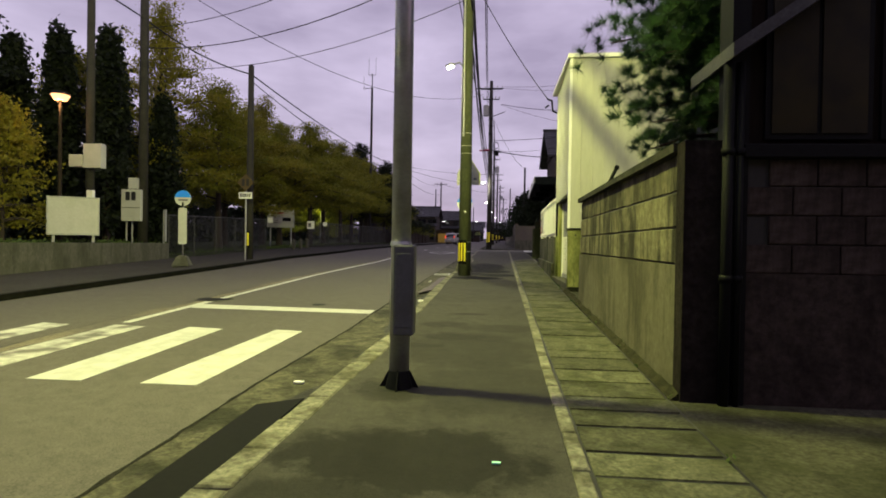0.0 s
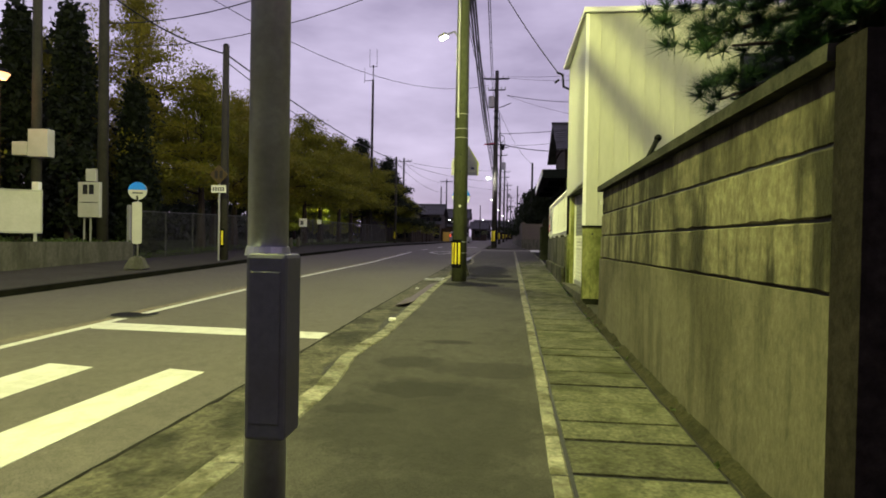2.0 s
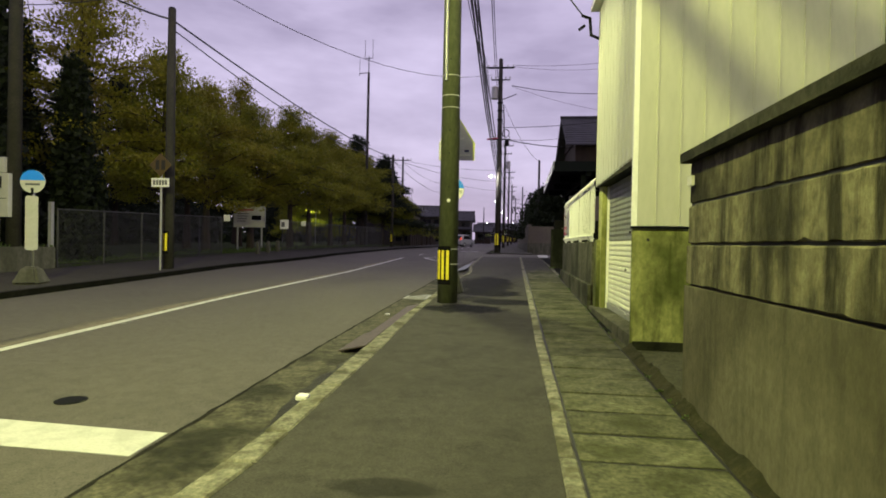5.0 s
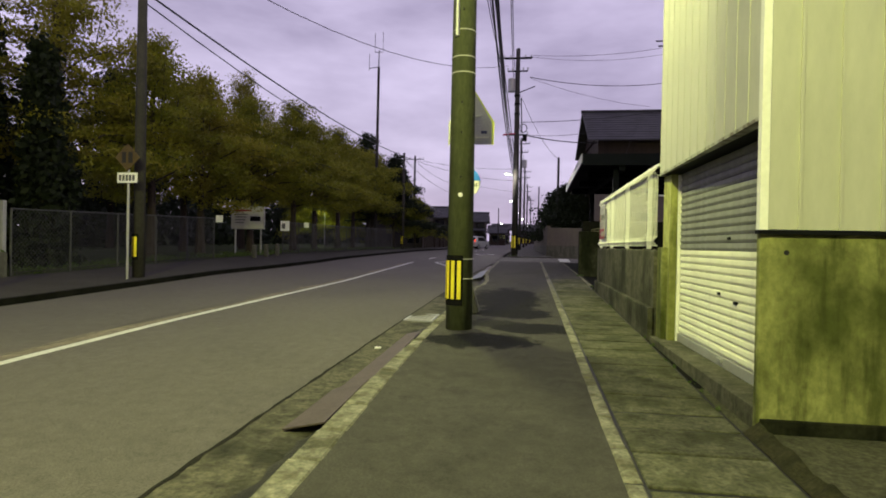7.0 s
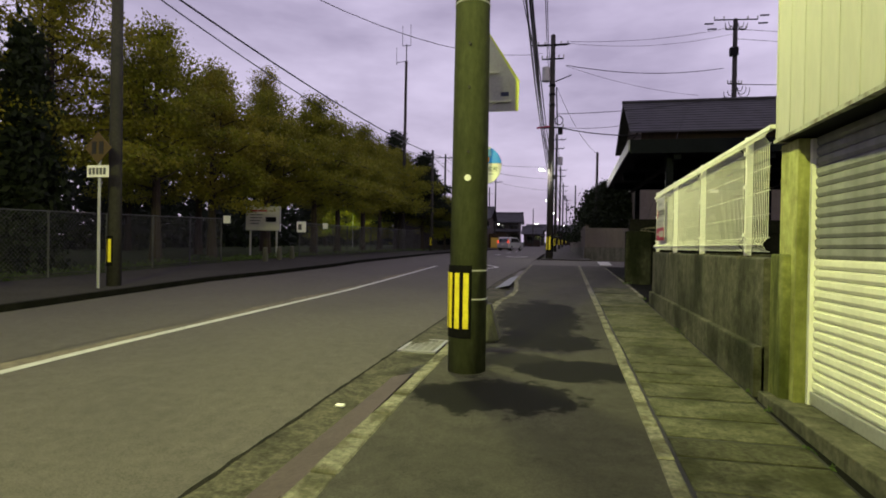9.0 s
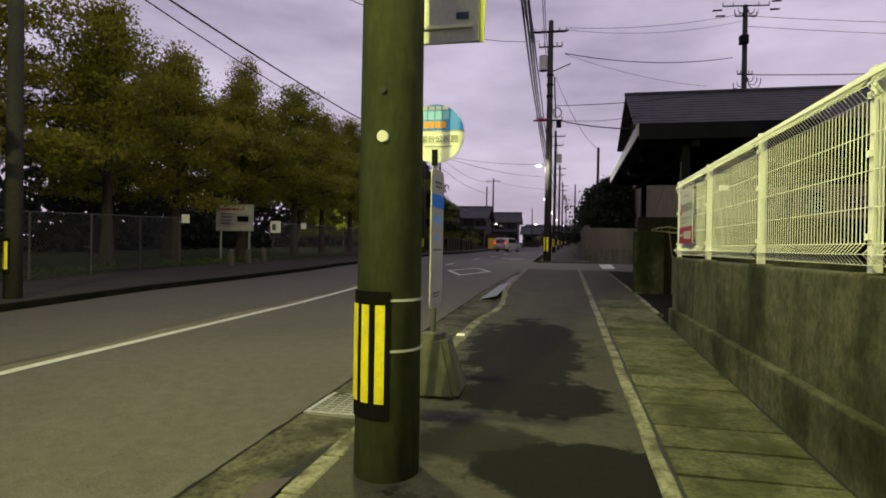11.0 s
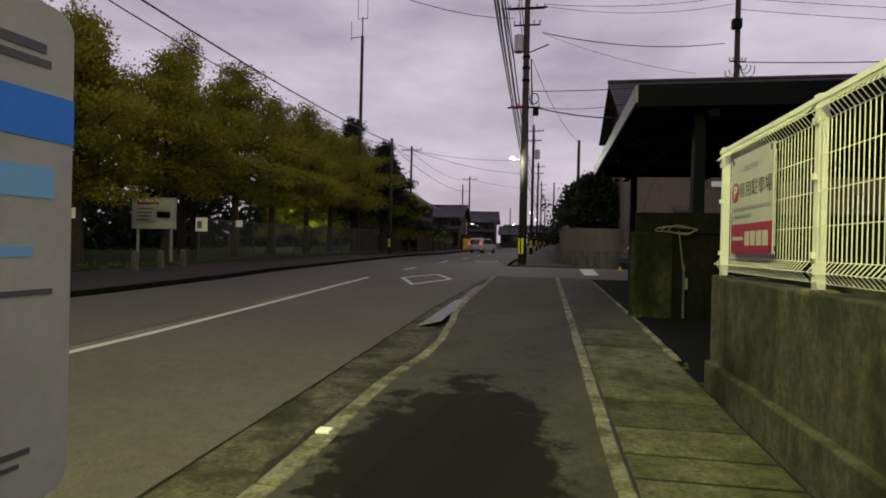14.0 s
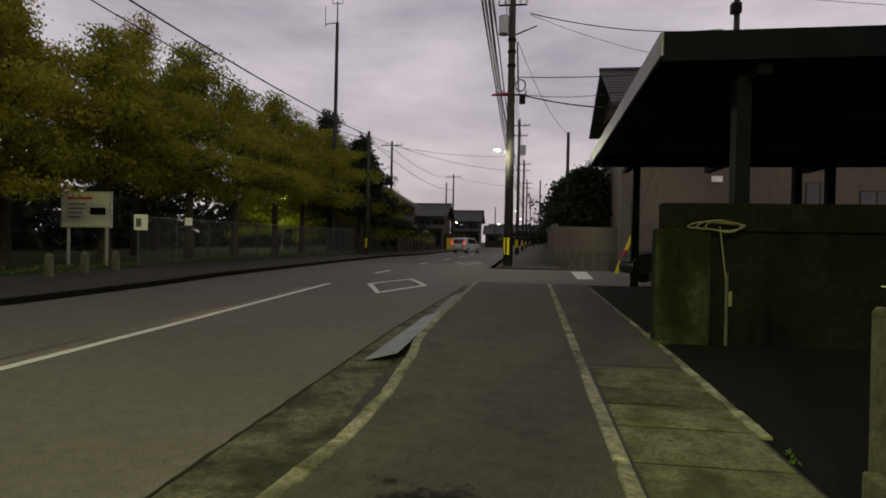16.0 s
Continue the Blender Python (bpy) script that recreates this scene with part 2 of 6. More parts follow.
FOOT_SOIL = mat("mossy_soil", (0.035, 0.033, 0.018), 0.95, 40, 0.5, 0.7, 5.0, (0.014, 0.014, 0.008), 0.8, spec=0.08)
PIER = mat("shaded_pier_concrete", (0.017, 0.014, 0.012), 0.93, 16, 0.4, 0.6, 1.4, (0.008, 0.007, 0.006), 0.5, streak=0.5, mid=0.4, spec=0.06)
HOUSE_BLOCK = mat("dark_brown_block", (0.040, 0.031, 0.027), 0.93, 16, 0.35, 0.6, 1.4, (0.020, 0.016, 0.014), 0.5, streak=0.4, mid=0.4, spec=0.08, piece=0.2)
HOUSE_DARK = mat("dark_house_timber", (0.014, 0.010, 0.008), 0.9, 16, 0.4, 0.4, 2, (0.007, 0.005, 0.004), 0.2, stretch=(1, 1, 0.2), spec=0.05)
HOUSE_PANE = mat("dim_obscured_glass", (0.014, 0.012, 0.006), 0.45, 3, 0.3, 0.6, 1.6, (0.03, 0.024, 0.006), 0.0, spec=0.12)
DARK_BLOCK = mat("near_black_block", (0.009, 0.009, 0.0065), 0.93, 16, 0.4, 0.6, 1.4, (0.004, 0.005, 0.003), 0.5, streak=0.5, mid=0.4, spec=0.05)
PILASTER = mat("mossy_pilaster_concrete", (0.030, 0.031, 0.02), 0.93, 16, 0.4, 0.95, 1.5, (0.008, 0.010, 0.004), 0.5, stretch=(1, 1, 0.4), streak=0.8, mid=0.5, spec=0.08)
MOSS_DARK = mat("black_mossy_concrete", (0.019, 0.02, 0.012), 0.93, 16, 0.4, 0.9, 1.8, (0.006, 0.007, 0.004), 0.5, streak=0.85, mid=0.5, spec=0.08)
COPING = mat("dark_coping", (0.030, 0.029, 0.021), 0.9, 20, 0.4, 0.8, 3.0, (0.012, 0.012, 0.008), 0.5, mid=0.5, spec=0.12)
MOSSY = mat("mossy_base_concrete", (0.20, 0.21, 0.075), 0.92, 18, 0.3, 0.9, 1.2, (0.038, 0.048, 0.009), 0.4, stretch=(1, 1, 0.7), streak=0.85, mid=0.25, spec=0.2)
CLAD = mat("painted_steel_cladding", (0.42, 0.42, 0.355), 0.5, 9, 0.08, 0.4, 0.7, (0.38, 0.38, 0.31), 0.05, stretch=(1, 1, 0.3), piece=0.03)
JAMB = mat("mossy_pale_jamb", (0.34, 0.35, 0.13), 0.8, 14, 0.25, 0.8, 2.2, (0.11, 0.12, 0.03), 0.3, stretch=(1, 1, 0.4), streak=0.5, mid=0.3, spec=0.2)
FASCIA = mat("grey_fascia_metal", (0.20, 0.20, 0.21), 0.5, 20, 0.12, 0.4, 2.0, (0.12, 0.12, 0.12), 0.05, spec=0.3)
CLAD_EDGE = mat("chipped_cladding_edge", (0.36, 0.36, 0.30), 0.6, 9, 0.2, 0.9, 9.0, (0.10, 0.075, 0.045), 0.1, mid=0.4)
SHUTTER_DULL = mat("grey_shutter_steel", (0.23, 0.235, 0.24), 0.6, 12, 0.15, 0.5, 2.0, (0.15, 0.15, 0.15), 0.05, streak=0.3)
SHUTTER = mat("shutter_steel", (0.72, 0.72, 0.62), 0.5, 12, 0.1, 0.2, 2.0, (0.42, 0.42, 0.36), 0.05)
POLE = mat("pole_concrete", (0.080, 0.089, 0.048), 0.85, 18, 0.25, 0.5, 2.0, (0.045, 0.052, 0.026), 0.2, stretch=(1, 1, 0.3), mid=0.15, spec=0.2)
POLE_DARK = mat("dark_pole", (0.042, 0.039, 0.036), 0.85, 18, 0.3, 0.5, 2.0, (0.022, 0.022, 0.02), 0.1, spec=0.15)
STEEL = mat("galvanised_steel", (0.36, 0.36, 0.37), 0.5, 30, 0.12, 0.3, 3.0, (0.24, 0.23, 0.22), 0.08, metal=0.45)
CANOPY = mat("black_canopy_steel", (0.007, 0.0085, 0.0105), 0.6, 20, 0.2, 0.4, 1.5, (0.003, 0.0035, 0.004), 0.05, spec=0.02)
STEEL_DARK = mat("dark_painted_steel", (0.0065, 0.007, 0.0075), 0.6, 20, 0.2, 0, 1, (0, 0, 0), 0.05, spec=0.07)
WHITE = mat("white_paint", (0.78, 0.78, 0.74), 0.45, 20, 0.06, 0.2, 3.0, (0.55, 0.54, 0.46), 0.03)
WHITE_DULL = mat("dim_white_paint", (0.46, 0.455, 0.43), 0.5, 20, 0.08, 0.3, 2.0, (0.34, 0.33, 0.28), 0.03)
FENCE_GREY = mat("grey_fence_steel", (0.04, 0.04, 0.042), 0.6, 30, 0.15, 0.2, 3.0, (0.1, 0.1, 0.09), 0.05)
BOX_GREY = mat("dark_grey_box_paint", (0.075, 0.078, 0.088), 0.45, 30, 0.15, 0.5, 2.5, (0.06, 0.058, 0.055), 0.08, metal=0.1)
POST_GREY = mat("dull_galvanised_post", (0.33, 0.34, 0.39), 0.42, 30, 0.12, 0.45, 2.5, (0.14, 0.135, 0.13), 0.06, metal=0.65)
WHITE_TUBE = mat("white_plastic_tube", (0.80, 0.80, 0.76), 0.35, 14, 0.05, 0.15, 5.0, (0.6, 0.58, 0.5), 0.02)
YELLOW = mat("yellow_paint", (0.78, 0.66, 0.02), 0.55, 25, 0.12, 0.2, 5.0, (0.35, 0.24, 0.02), 0.03)
BLACK = mat("black_sheet", (0.012, 0.012, 0.012), 0.6, 25, 0.3, 0, 1, (0, 0, 0), 0.03)
SHEET_BLACK = mat("matt_black_guard_rubber", (0.004, 0.004, 0.004), 0.8, 25, 0.3, 0, 1, (0, 0, 0), 0.03, spec=0.12)
RUBBER = mat("black_rubber", (0.02, 0.02, 0.02), 0.8, 30, 0.3, 0.3, 3, (0.04, 0.04, 0.035), 0.1)
BLUE = mat("blue_print", (0.02, 0.23, 0.90), 0.4, 25, 0.05, 0, 1, (0, 0, 0), 0.0)
BLUE_PALE = mat("pale_blue_print", (0.22, 0.50, 0.85), 0.4, 25, 0.05, 0, 1, (0, 0, 0), 0.0)
RED = mat("crimson_print", (0.30, 0.012, 0.055), 0.45, 25, 0.06, 0, 1, (0, 0, 0), 0.0)
ORANGE = mat("orange_print", (0.80, 0.30, 0.02), 0.45, 25, 0.05, 0, 1, (0, 0, 0), 0.0)
INK = mat("grey_ink", (0.10, 0.10, 0.11), 0.5, 25, 0.1, 0, 1, (0, 0, 0), 0.0)
WOOD_DARK = mat("dark_timber", (0.032, 0.024, 0.018), 0.8, 16, 0.4, 0.4, 2, (0.016, 0.012, 0.01), 0.2, stretch=(1, 1, 0.2), spec=0.1)
TILE = mat("roof_tiles", (0.045, 0.045, 0.048), 0.6, 20, 0.35, 0.5, 1.0, (0.022, 0.022, 0.022), 0.2, spec=0.2)
PLASTER = mat("beige_plaster", (0.115, 0.10, 0.083), 0.9, 30, 0.15, 0.5, 0.8, (0.12, 0.105, 0.085), 0.15, streak=0.35, mid=0.15, spec=0.15)
SOIL = mat("dark_soil", (0.05, 0.045, 0.035), 0.95, 8, 0.4, 0.4, 0.3, (0.025, 0.025, 0.018), 0.4, spec=0.1)
LAWN = mat("lawn_ground", (0.034, 0.046, 0.017), 0.95, 12, 0.5, 0.5, 0.4, (0.018, 0.022, 0.01), 0.5, spec=0.08)
PAVE_PARK = mat("park_pavement_asphalt", (0.042, 0.039, 0.036), 0.9, 60, 0.4, 0.6, 0.7, (0.03, 0.028, 0.025), 0.4, mid=0.25, spec=0.12)
FORE = mat("mossy_forecourt", (0.058, 0.057, 0.037), 0.92, 28, 0.4, 0.85, 1.3, (0.025, 0.027, 0.012), 0.5, mid=0.4, spec=0.12)
YARD_SHADED = mat("shaded_yard_asphalt", (0.006, 0.0058, 0.005), 0.9, 30, 0.3, 0.5, 0.7, (0.006, 0.008, 0.006), 0.3, spec=0.06)
BARK = mat("bark", (0.04, 0.031, 0.023), 0.95, 14, 0.4, 0.3, 2.0, (0.03, 0.025, 0.02), 0.6, stretch=(1, 1, 0.25))
ROPE = mat("pale_rope", (0.12, 0.112, 0.072), 0.9, 60, 0.25, 0, 1, (0, 0, 0), 0.3)
CABLE = mat("black_cable", (0.012, 0.012, 0.014), 0.6, 10, 0.2, 0, 1, (0, 0, 0), 0.0)
SILVER = mat("silver_car_paint", (0.50, 0.50, 0.52), 0.28, 10, 0.04, 0, 1, (0, 0, 0), 0.0, metal=0.6)
GLASS_DARK = mat("dark_window_glass", (0.012, 0.013, 0.016), 0.08, 3, 0.2, 0, 1, (0, 0, 0), 0.0, spec=0.6)
LENS = glow("lit_lamp_lens", (0.95, 1.0, 0.72), 40.0)
LENS_WARM = glow("lit_warm_lens", (1.0, 0.55, 0.26), 1.7)
LENS_SMALL = glow("far_lamp_lens", (1.0, 0.98, 0.85), 12.0)
TAIL = glow("lit_tail_lamp", (1.0, 0.09, 0.03), 1.0)


def leaf_mat(name, a, b):
    m = bpy.data.materials.new(name)
    m.use_nodes = True
    n, l = m.node_tree.nodes, m.node_tree.links
    p = n["Principled BSDF"]
    p.inputs["Roughness"].default_value = 0.65
    p.inputs["Specular IOR Level"].default_value = 0.25
    g = n.new("ShaderNodeNewGeometry")
    r = n.new("ShaderNodeValToRGB")
    r.color_ramp.elements[0].color, r.color_ramp.elements[1].color = (*a, 1), (*b, 1)
    tc = n.new("ShaderNodeTexCoord")
    nz = n.new("ShaderNodeTexNoise")
    nz.inputs["Scale"].default_value, nz.inputs["Detail"].default_value = 0.8, 3.0
    l.new(tc.outputs["Object"], nz.inputs["Vector"])
    ml = n.new("ShaderNodeMath")
    ml.operation = "MULTIPLY_ADD"
    ml.inputs[1].default_value, ml.inputs[2].default_value = 0.22, -0.11
    l.new(g.outputs["Random Per Island"], ml.inputs[0])
    ad = n.new("ShaderNodeMath")
    l.new(ml.outputs["Value"], ad.inputs[0])
    l.new(nz.outputs["Fac"], ad.inputs[1])
    l.new(ad.outputs["Value"], r.inputs["Fac"])
    l.new(r.outputs["Color"], p.inputs["Base Color"])
    tr = n.new("ShaderNodeBsdfTranslucent")
    l.new(r.outputs["Color"], tr.inputs["Color"])
    mx = n.new("ShaderNodeMixShader")
    mx.inputs["Fac"].default_value = 0.45
    l.new(p.outputs["BSDF"], mx.inputs[1])
    l.new(tr.outputs["BSDF"], mx.inputs[2])
    l.new(mx.outputs["Shader"], n["Material Output"].inputs["Surface"])
    return m


GINKGO = leaf_mat("ginkgo_leaves", (0.105, 0.118, 0.013), (0.32, 0.28, 0.03))
GREENLEAF = leaf_mat("dull_green_leaves", (0.085, 0.11, 0.012), (0.27, 0.255, 0.026))
DARKLEAF = leaf_mat("dark_evergreen_leaves", (0.010, 0.016, 0.009), (0.028, 0.038, 0.018))
NEEDLES = leaf_mat("pine_needles", (0.018, 0.042, 0.02), (0.04, 0.08, 0.034))
WEED = leaf_mat("weed_leaves", (0.05, 0.09, 0.02), (0.10, 0.14, 0.04))


# ---- mesh helpers ----
def box(bm, x0, y0, z0, x1, y1, z1, bevel=0.0):
    v = bmesh.ops.create_cube(bm, size=1.0, matrix=Matrix.Translation(((x0 + x1) / 2, (y0 + y1) / 2, (z0 + z1) / 2)) @ Matrix.Diagonal((abs(x1 - x0), abs(y1 - y0), abs(z1 - z0), 1)))["verts"]
    if bevel > 0:
        edges = list({e for q in v for e in q.link_edges})
        bmesh.ops.bevel(bm, geom=edges, offset=bevel, segments=2, affect="EDGES", profile=0.5)
    return bm


def boxm(*a, **k):
    return box(bmesh.new(), *a, **k)


def tube(bm, p0, p1, r0, r1=None, seg=12, caps=True):
    p0, p1 = Vector(p0), Vector(p1)
    r1 = r0 if r1 is None else r1
    d = p1 - p0
    q = d.to_track_quat("Z", "Y").to_matrix().to_4x4()
    bmesh.ops.create_cone(bm, cap_ends=caps, segments=seg, radius1=r0, radius2=r1, depth=d.length, matrix=Matrix.Translation((p0 + p1) / 2) @ q)
    return bm


def tubem(*a, **k):
    return tube(bmesh.new(), *a, **k)


def prism(bm, pts, vec):
    """A solid from a flat outline pushed along vec."""
    lo = [bm.verts.new(p) for p in pts]
    hi = [bm.verts.new(Vector(p) + Vector(vec)) for p in pts]
    bm.faces.new(lo[::-1])
    bm.faces.new(hi)
    k = len(pts)
    for i in range(k):
        bm.faces.new((lo[i], lo[(i + 1) % k], hi[(i + 1) % k], hi[i]))
    bmesh.ops.recalc_face_normals(bm, faces=bm.faces[:])
    return bm


def finish(name, bm, material, smooth=False):
    me = bpy.data.meshes.new(name)
    bm.to_mesh(me)
    bm.free()
    me.materials.append(material)
    if smooth:
        for p in me.polygons:
            p.use_smooth = True
    return me


def part(name, bm, material, parent=None, label="", smooth=False):
    ob = new(name, finish(name, bm, material, smooth))
    if parent is not None:
        ob.parent = parent
    if label:
        tagged(ob, label)
    return ob


def thing(name, label, category, group="", kind="", at=None):
    ob = new(name)
    if at is not None:
        ob.location = at
    return tagged(ob, label, category, group, kind)


def structure(name, bm, material, label, category):
    return tagged(part(name, bm, material), label, category, kind="structure")


def ribbon(left, right, zl, zr_, ys, thick=0.0, cross=1):
    """A strip of ground between two lines; with thickness it gets sides and a foot."""
    bm = bmesh.new()
    rows = []
    for y in ys:
        a, b = left(y), right(y)
        rows.append([bm.verts.new((a + (b - a) * i / cross, y, zl(y) + (zr_(y) - zl(y)) * i / cross)) for i in range(cross + 1)])
    for r0, r1 in zip(rows, rows[1:]):
        for i in range(cross):
            bm.faces.new((r0[i], r0[i + 1], r1[i + 1], r1[i]))
    if thick > 0:
        low = [[bm.verts.new((v.co.x, v.co.y, v.co.z - thick)) for v in (r[0], r[-1])] for r in rows]
        for k in range(len(rows) - 1):
            bm.faces.new((rows[k][0], rows[k + 1][0], low[k + 1][0], low[k][0]))
            bm.faces.new((rows[k][-1], low[k][1], low[k + 1][1], rows[k + 1][-1]))
        for k in (0, len(rows) - 1):
            bm.faces.new((*rows[k], low[k][1], low[k][0]))
    bmesh.ops.recalc_face_normals(bm, faces=bm.faces[:])
    return bm


def steps(a, b, d):
    k = max(1, round((b - a) / d))
    return [a + (b - a) * i / k for i in range(k + 1)]


def cable(name, p0, p1, sag, r=0.012, label="", parent=None, seg=14):
    """A hanging wire from p0 to p1."""
    cu = bpy.data.curves.new(name, "CURVE")
    cu.dimensions, cu.bevel_depth, cu.bevel_resolution = "3D", r, 1
    sp = cu.splines.new("POLY")
    sp.points.add(seg)
    for i in range(seg + 1):
        u = i / seg
        q = Vector(p0).lerp(Vector(p1), u)
        sp.points[i].co = (q.x, q.y, q.z - 4 * sag * u * (1 - u), 1)
    cu.materials.append(CABLE)
    ob = new(name, cu)
    if parent is not None:
        ob.parent = parent
    else:
        tagged(ob, label or "thin black overhead wire strung between poles", "wire", "overhead wires")
    return ob


# ---- the ground ----
FAR = steps(-40, 66, 1.0) + steps(70, 140, 5.0) + [180, 240, 320, 400]
structure("ground", ribbon(lambda y: -400.0, lambda y: 400.0, lambda y: zr(y) - 0.3, lambda y: zr(y) - 0.3, [-300] + FAR + [600, 1500]), SOIL, "dark bare ground reaching to the horizon", "ground")
structure("road", ribbon(l_kerb, lambda y: gut(y) - 0.016, zr, zr, FAR, cross=6), ASPHALT, "worn grey asphalt road on a slight slope", "road")
structure("gutter", ribbon(lambda y: gut(y) + 0.014, lambda y: k_out(y) + 0.02, lambda y: zr(y) + 0.004, lambda y: zr(y) - 0.02, [y for y in FAR if y <= 37]), GUTTER, "stained concrete gutter strip beside the kerb", "gutter")
structure("gutter_crack", ribbon(lambda y: gut(y) - 0.014 - 0.024 * abs(noise.noise((1.0, y * 2.3, 0.0))) - 0.014 * noise.noise((5.0, y * 5.0, 0.0)), lambda y: gut(y) + 0.016 + 0.04 * abs(noise.noise((3.0, y * 1.7, 0.0))) + 0.016 * noise.noise((8.0, y * 8.0, 0.0)), lambda y: zr(y) + 0.002, lambda y: zr(y) + 0.006, steps(-20, 37, 0.06)), JOINT_DIRT, "dark joint between asphalt and gutter", "joint")
structure("gutter_silt", ribbon(lambda y: k_out(y) - 0.10 - 0.26 * max(0.0, noise.noise((11.0, y * 0.55, 0.0)) + 0.25) - 0.09 * noise.noise((14.0, y * 2.4, 0.0)) - 0.03 * noise.noise((17.0, y * 9.0, 0.0)), lambda y: k_out(y) + 0.018, lambda y: zr(y) + 0.0, lambda y: zr(y) + 0.012, steps(-8, 36.8, 0.08)), SILT, "dark wet silt lying along the kerb foot", "silt")
structure("pavement", ribbon(k_in, s_l, zs, zs, steps(-40, 37.2, 0.6), 0.3, 3), PAVE, "dark patched asphalt pavement, damp stains and pole shadow in its colour", "pavement")
structure("pavement_far", ribbon(k_in, lambda y: slab_r(y) + 0.05, zs, zs, [y for y in FAR if y >= 48], 0.3), PAVE, "asphalt pavement past the side street", "pavement")
structure("side_street", ribbon(lambda y: gut(y) + 0.01, lambda y: 60.0, lambda y: zr(y) + 0.004, lambda y: zr(y) + 0.02, steps(37.3, 47.9, 0.8), cross=8), ASPHALT, "asphalt side street joining the road", "road")
structure("yard", ribbon(lambda y: slab_r(y) + 0.02, lambda y: 40.0, lambda y: zs(y) - 0.01, lambda y: zs(y) - 0.01, steps(15, 37.2, 1.0), 0.3), YARD_SHADED, "paved parking bay behind the fence, canopy shade in its colour", "yard")
structure("forecourt", ribbon(lambda y: slab_r(y) + 0.02, lambda y: 40.0, lambda y: zs(y) - 0.01, lambda y: zs(y) - 0.01, steps(-40, 14.995, 1.0), 0.3), FORE, "mossy paved ground between the drain covers and the houses", "yard")
structure("slab_bed", ribbon(lambda y: s_l(y) + 0.005, lambda y: slab_r(y) + 0.025, lambda y: zs(y) - 0.004, lambda y: zs(y) - 0.004, steps(-40, 37.2, 1.0), 0.2), BLACK, "dark soil bed under the drain covers", "drain")
structure("pavement_patch", ribbon(lambda y: s_r(y) + 0.012, lambda y: slab_r(y) + 0.02, lambda y: zs(y) + 0.002, lambda y: zs(y) + 0.002, steps(27.4, 37.2, 0.7), 0.1), PAVE, "asphalt infill where the drain covers end", "pavement")
structure("pavement_left", ribbon(l_back, lambda y: l_kerb(y) - 0.15, lambda y: zr(y) + 0.16, lambda y: zr(y) + 0.13, FAR, 0.3), PAVE_PARK, "asphalt pavement along the park side", "pavement")
structure("kerb_left", ribbon(lambda y: l_kerb(y) - 0.15, l_kerb, lambda y: zr(y) + 0.135, lambda y: zr(y) + 0.13, FAR, 0.3), DARK_BLOCK, "dark concrete kerb on the park side", "kerb")
structure("park_lawn", ribbon(lambda y: -160.0, l_back, lambda y: zr(y) + 0.3, lambda y: zr(y) + 0.14, [y for y in FAR if y >= 22] , 0.2), LAWN, "dim trodden lawn of the park", "lawn")
structure("raised_bed", ribbon(lambda y: -160.0, lambda y: l_back(y) - 0.2, lambda y: 1.25, lambda y: 1.22, steps(-40, 22.6, 2.0), 1.5), LAWN, "raised grassy bank held by the wall", "bank")
rw = ribbon(lambda y: l_back(y) - 0.22, l_back, lambda y: 1.32, lambda y: 1.32, steps(-40, 22.7, 1.5), 1.6)
structure("retaining_wall_left", rw, CONC_DARK, "low grey concrete retaining wall along the park", "wall")

# road markings, 4 mm proud
PAINT_WORN = mat("worn_road_paint", (0.40, 0.395, 0.365), 0.75, 45, 0.2, 0.97, 2.2, (0.088, 0.080, 0.071), 0.3, mid=0.4)


def paint(name, pts, label, category="road marking", material=PAINT):
    bm = bmesh.new()
    prism(bm, [(x, y, zr(y) - 0.01) for x, y in pts], (0, 0, 0.014))
    return structure(name, bm, material, label, category)


for x0, x1, x2, x3, n0 in ((-3.36, -2.92, -2.97, -3.57, "crossing_bar"), (-4.8, -4.21, -4.22, -4.83, "crossing_bar"), (-6.05, -5.5, -5.5, -6.1, "crossing_bar"), (-7.3, -6.78, -6.8, -7.35, "crossing_bar"), (-8.55, -8.0, -8.05, -8.6, "crossing_bar")):
    k = 0.985
    paint(n0, [(x3 * k, 5.27), (x2 * k, 5.27), (x1 * k, 8.22), (x0 * k, 8.3)], "worn white bar of a pedestrian crossing" if x0 < -5 else "white painted bar of a pedestrian crossing", material=PAINT_WORN if x0 < -5 else PAINT)
paint("stop_line", [(-5.95, 10.75), (-5.8, 10.25), (-2.25, 10.12), (-2.25, 10.55)], "white stop line before the crossing")
bm = ribbon(lambda y: mid(y) - 0.078, lambda y: mid(y) + 0.078, lambda y: zr(y) + 0.004, lambda y: zr(y) + 0.004, steps(8.5, 37, 0.7))
structure("centre_line", bm, PAINT, "worn white centre line", "road marking")
structure("road_seam", ribbon(lambda y: mid(y) - 0.38 + 0.05 * math.sin(1.3 * y) - 0.012, lambda y: mid(y) - 0.38 + 0.05 * math.sin(1.3 * y) + 0.012, lambda y: zr(y) + 0.0045, lambda y: zr(y) + 0.0045, steps(2, 60, 0.3)), RUBBER, "dark tarred seam beside the centre line", "road seam")
DIRT_STRIP = mat("worn_tan_road_strip", (0.15, 0.128, 0.098), 0.9, 60, 0.4, 0.95, 1.7, (0.092, 0.084, 0.075), 0.3, stretch=(1, 0.25, 1), mid=0.35, spec=0.15)
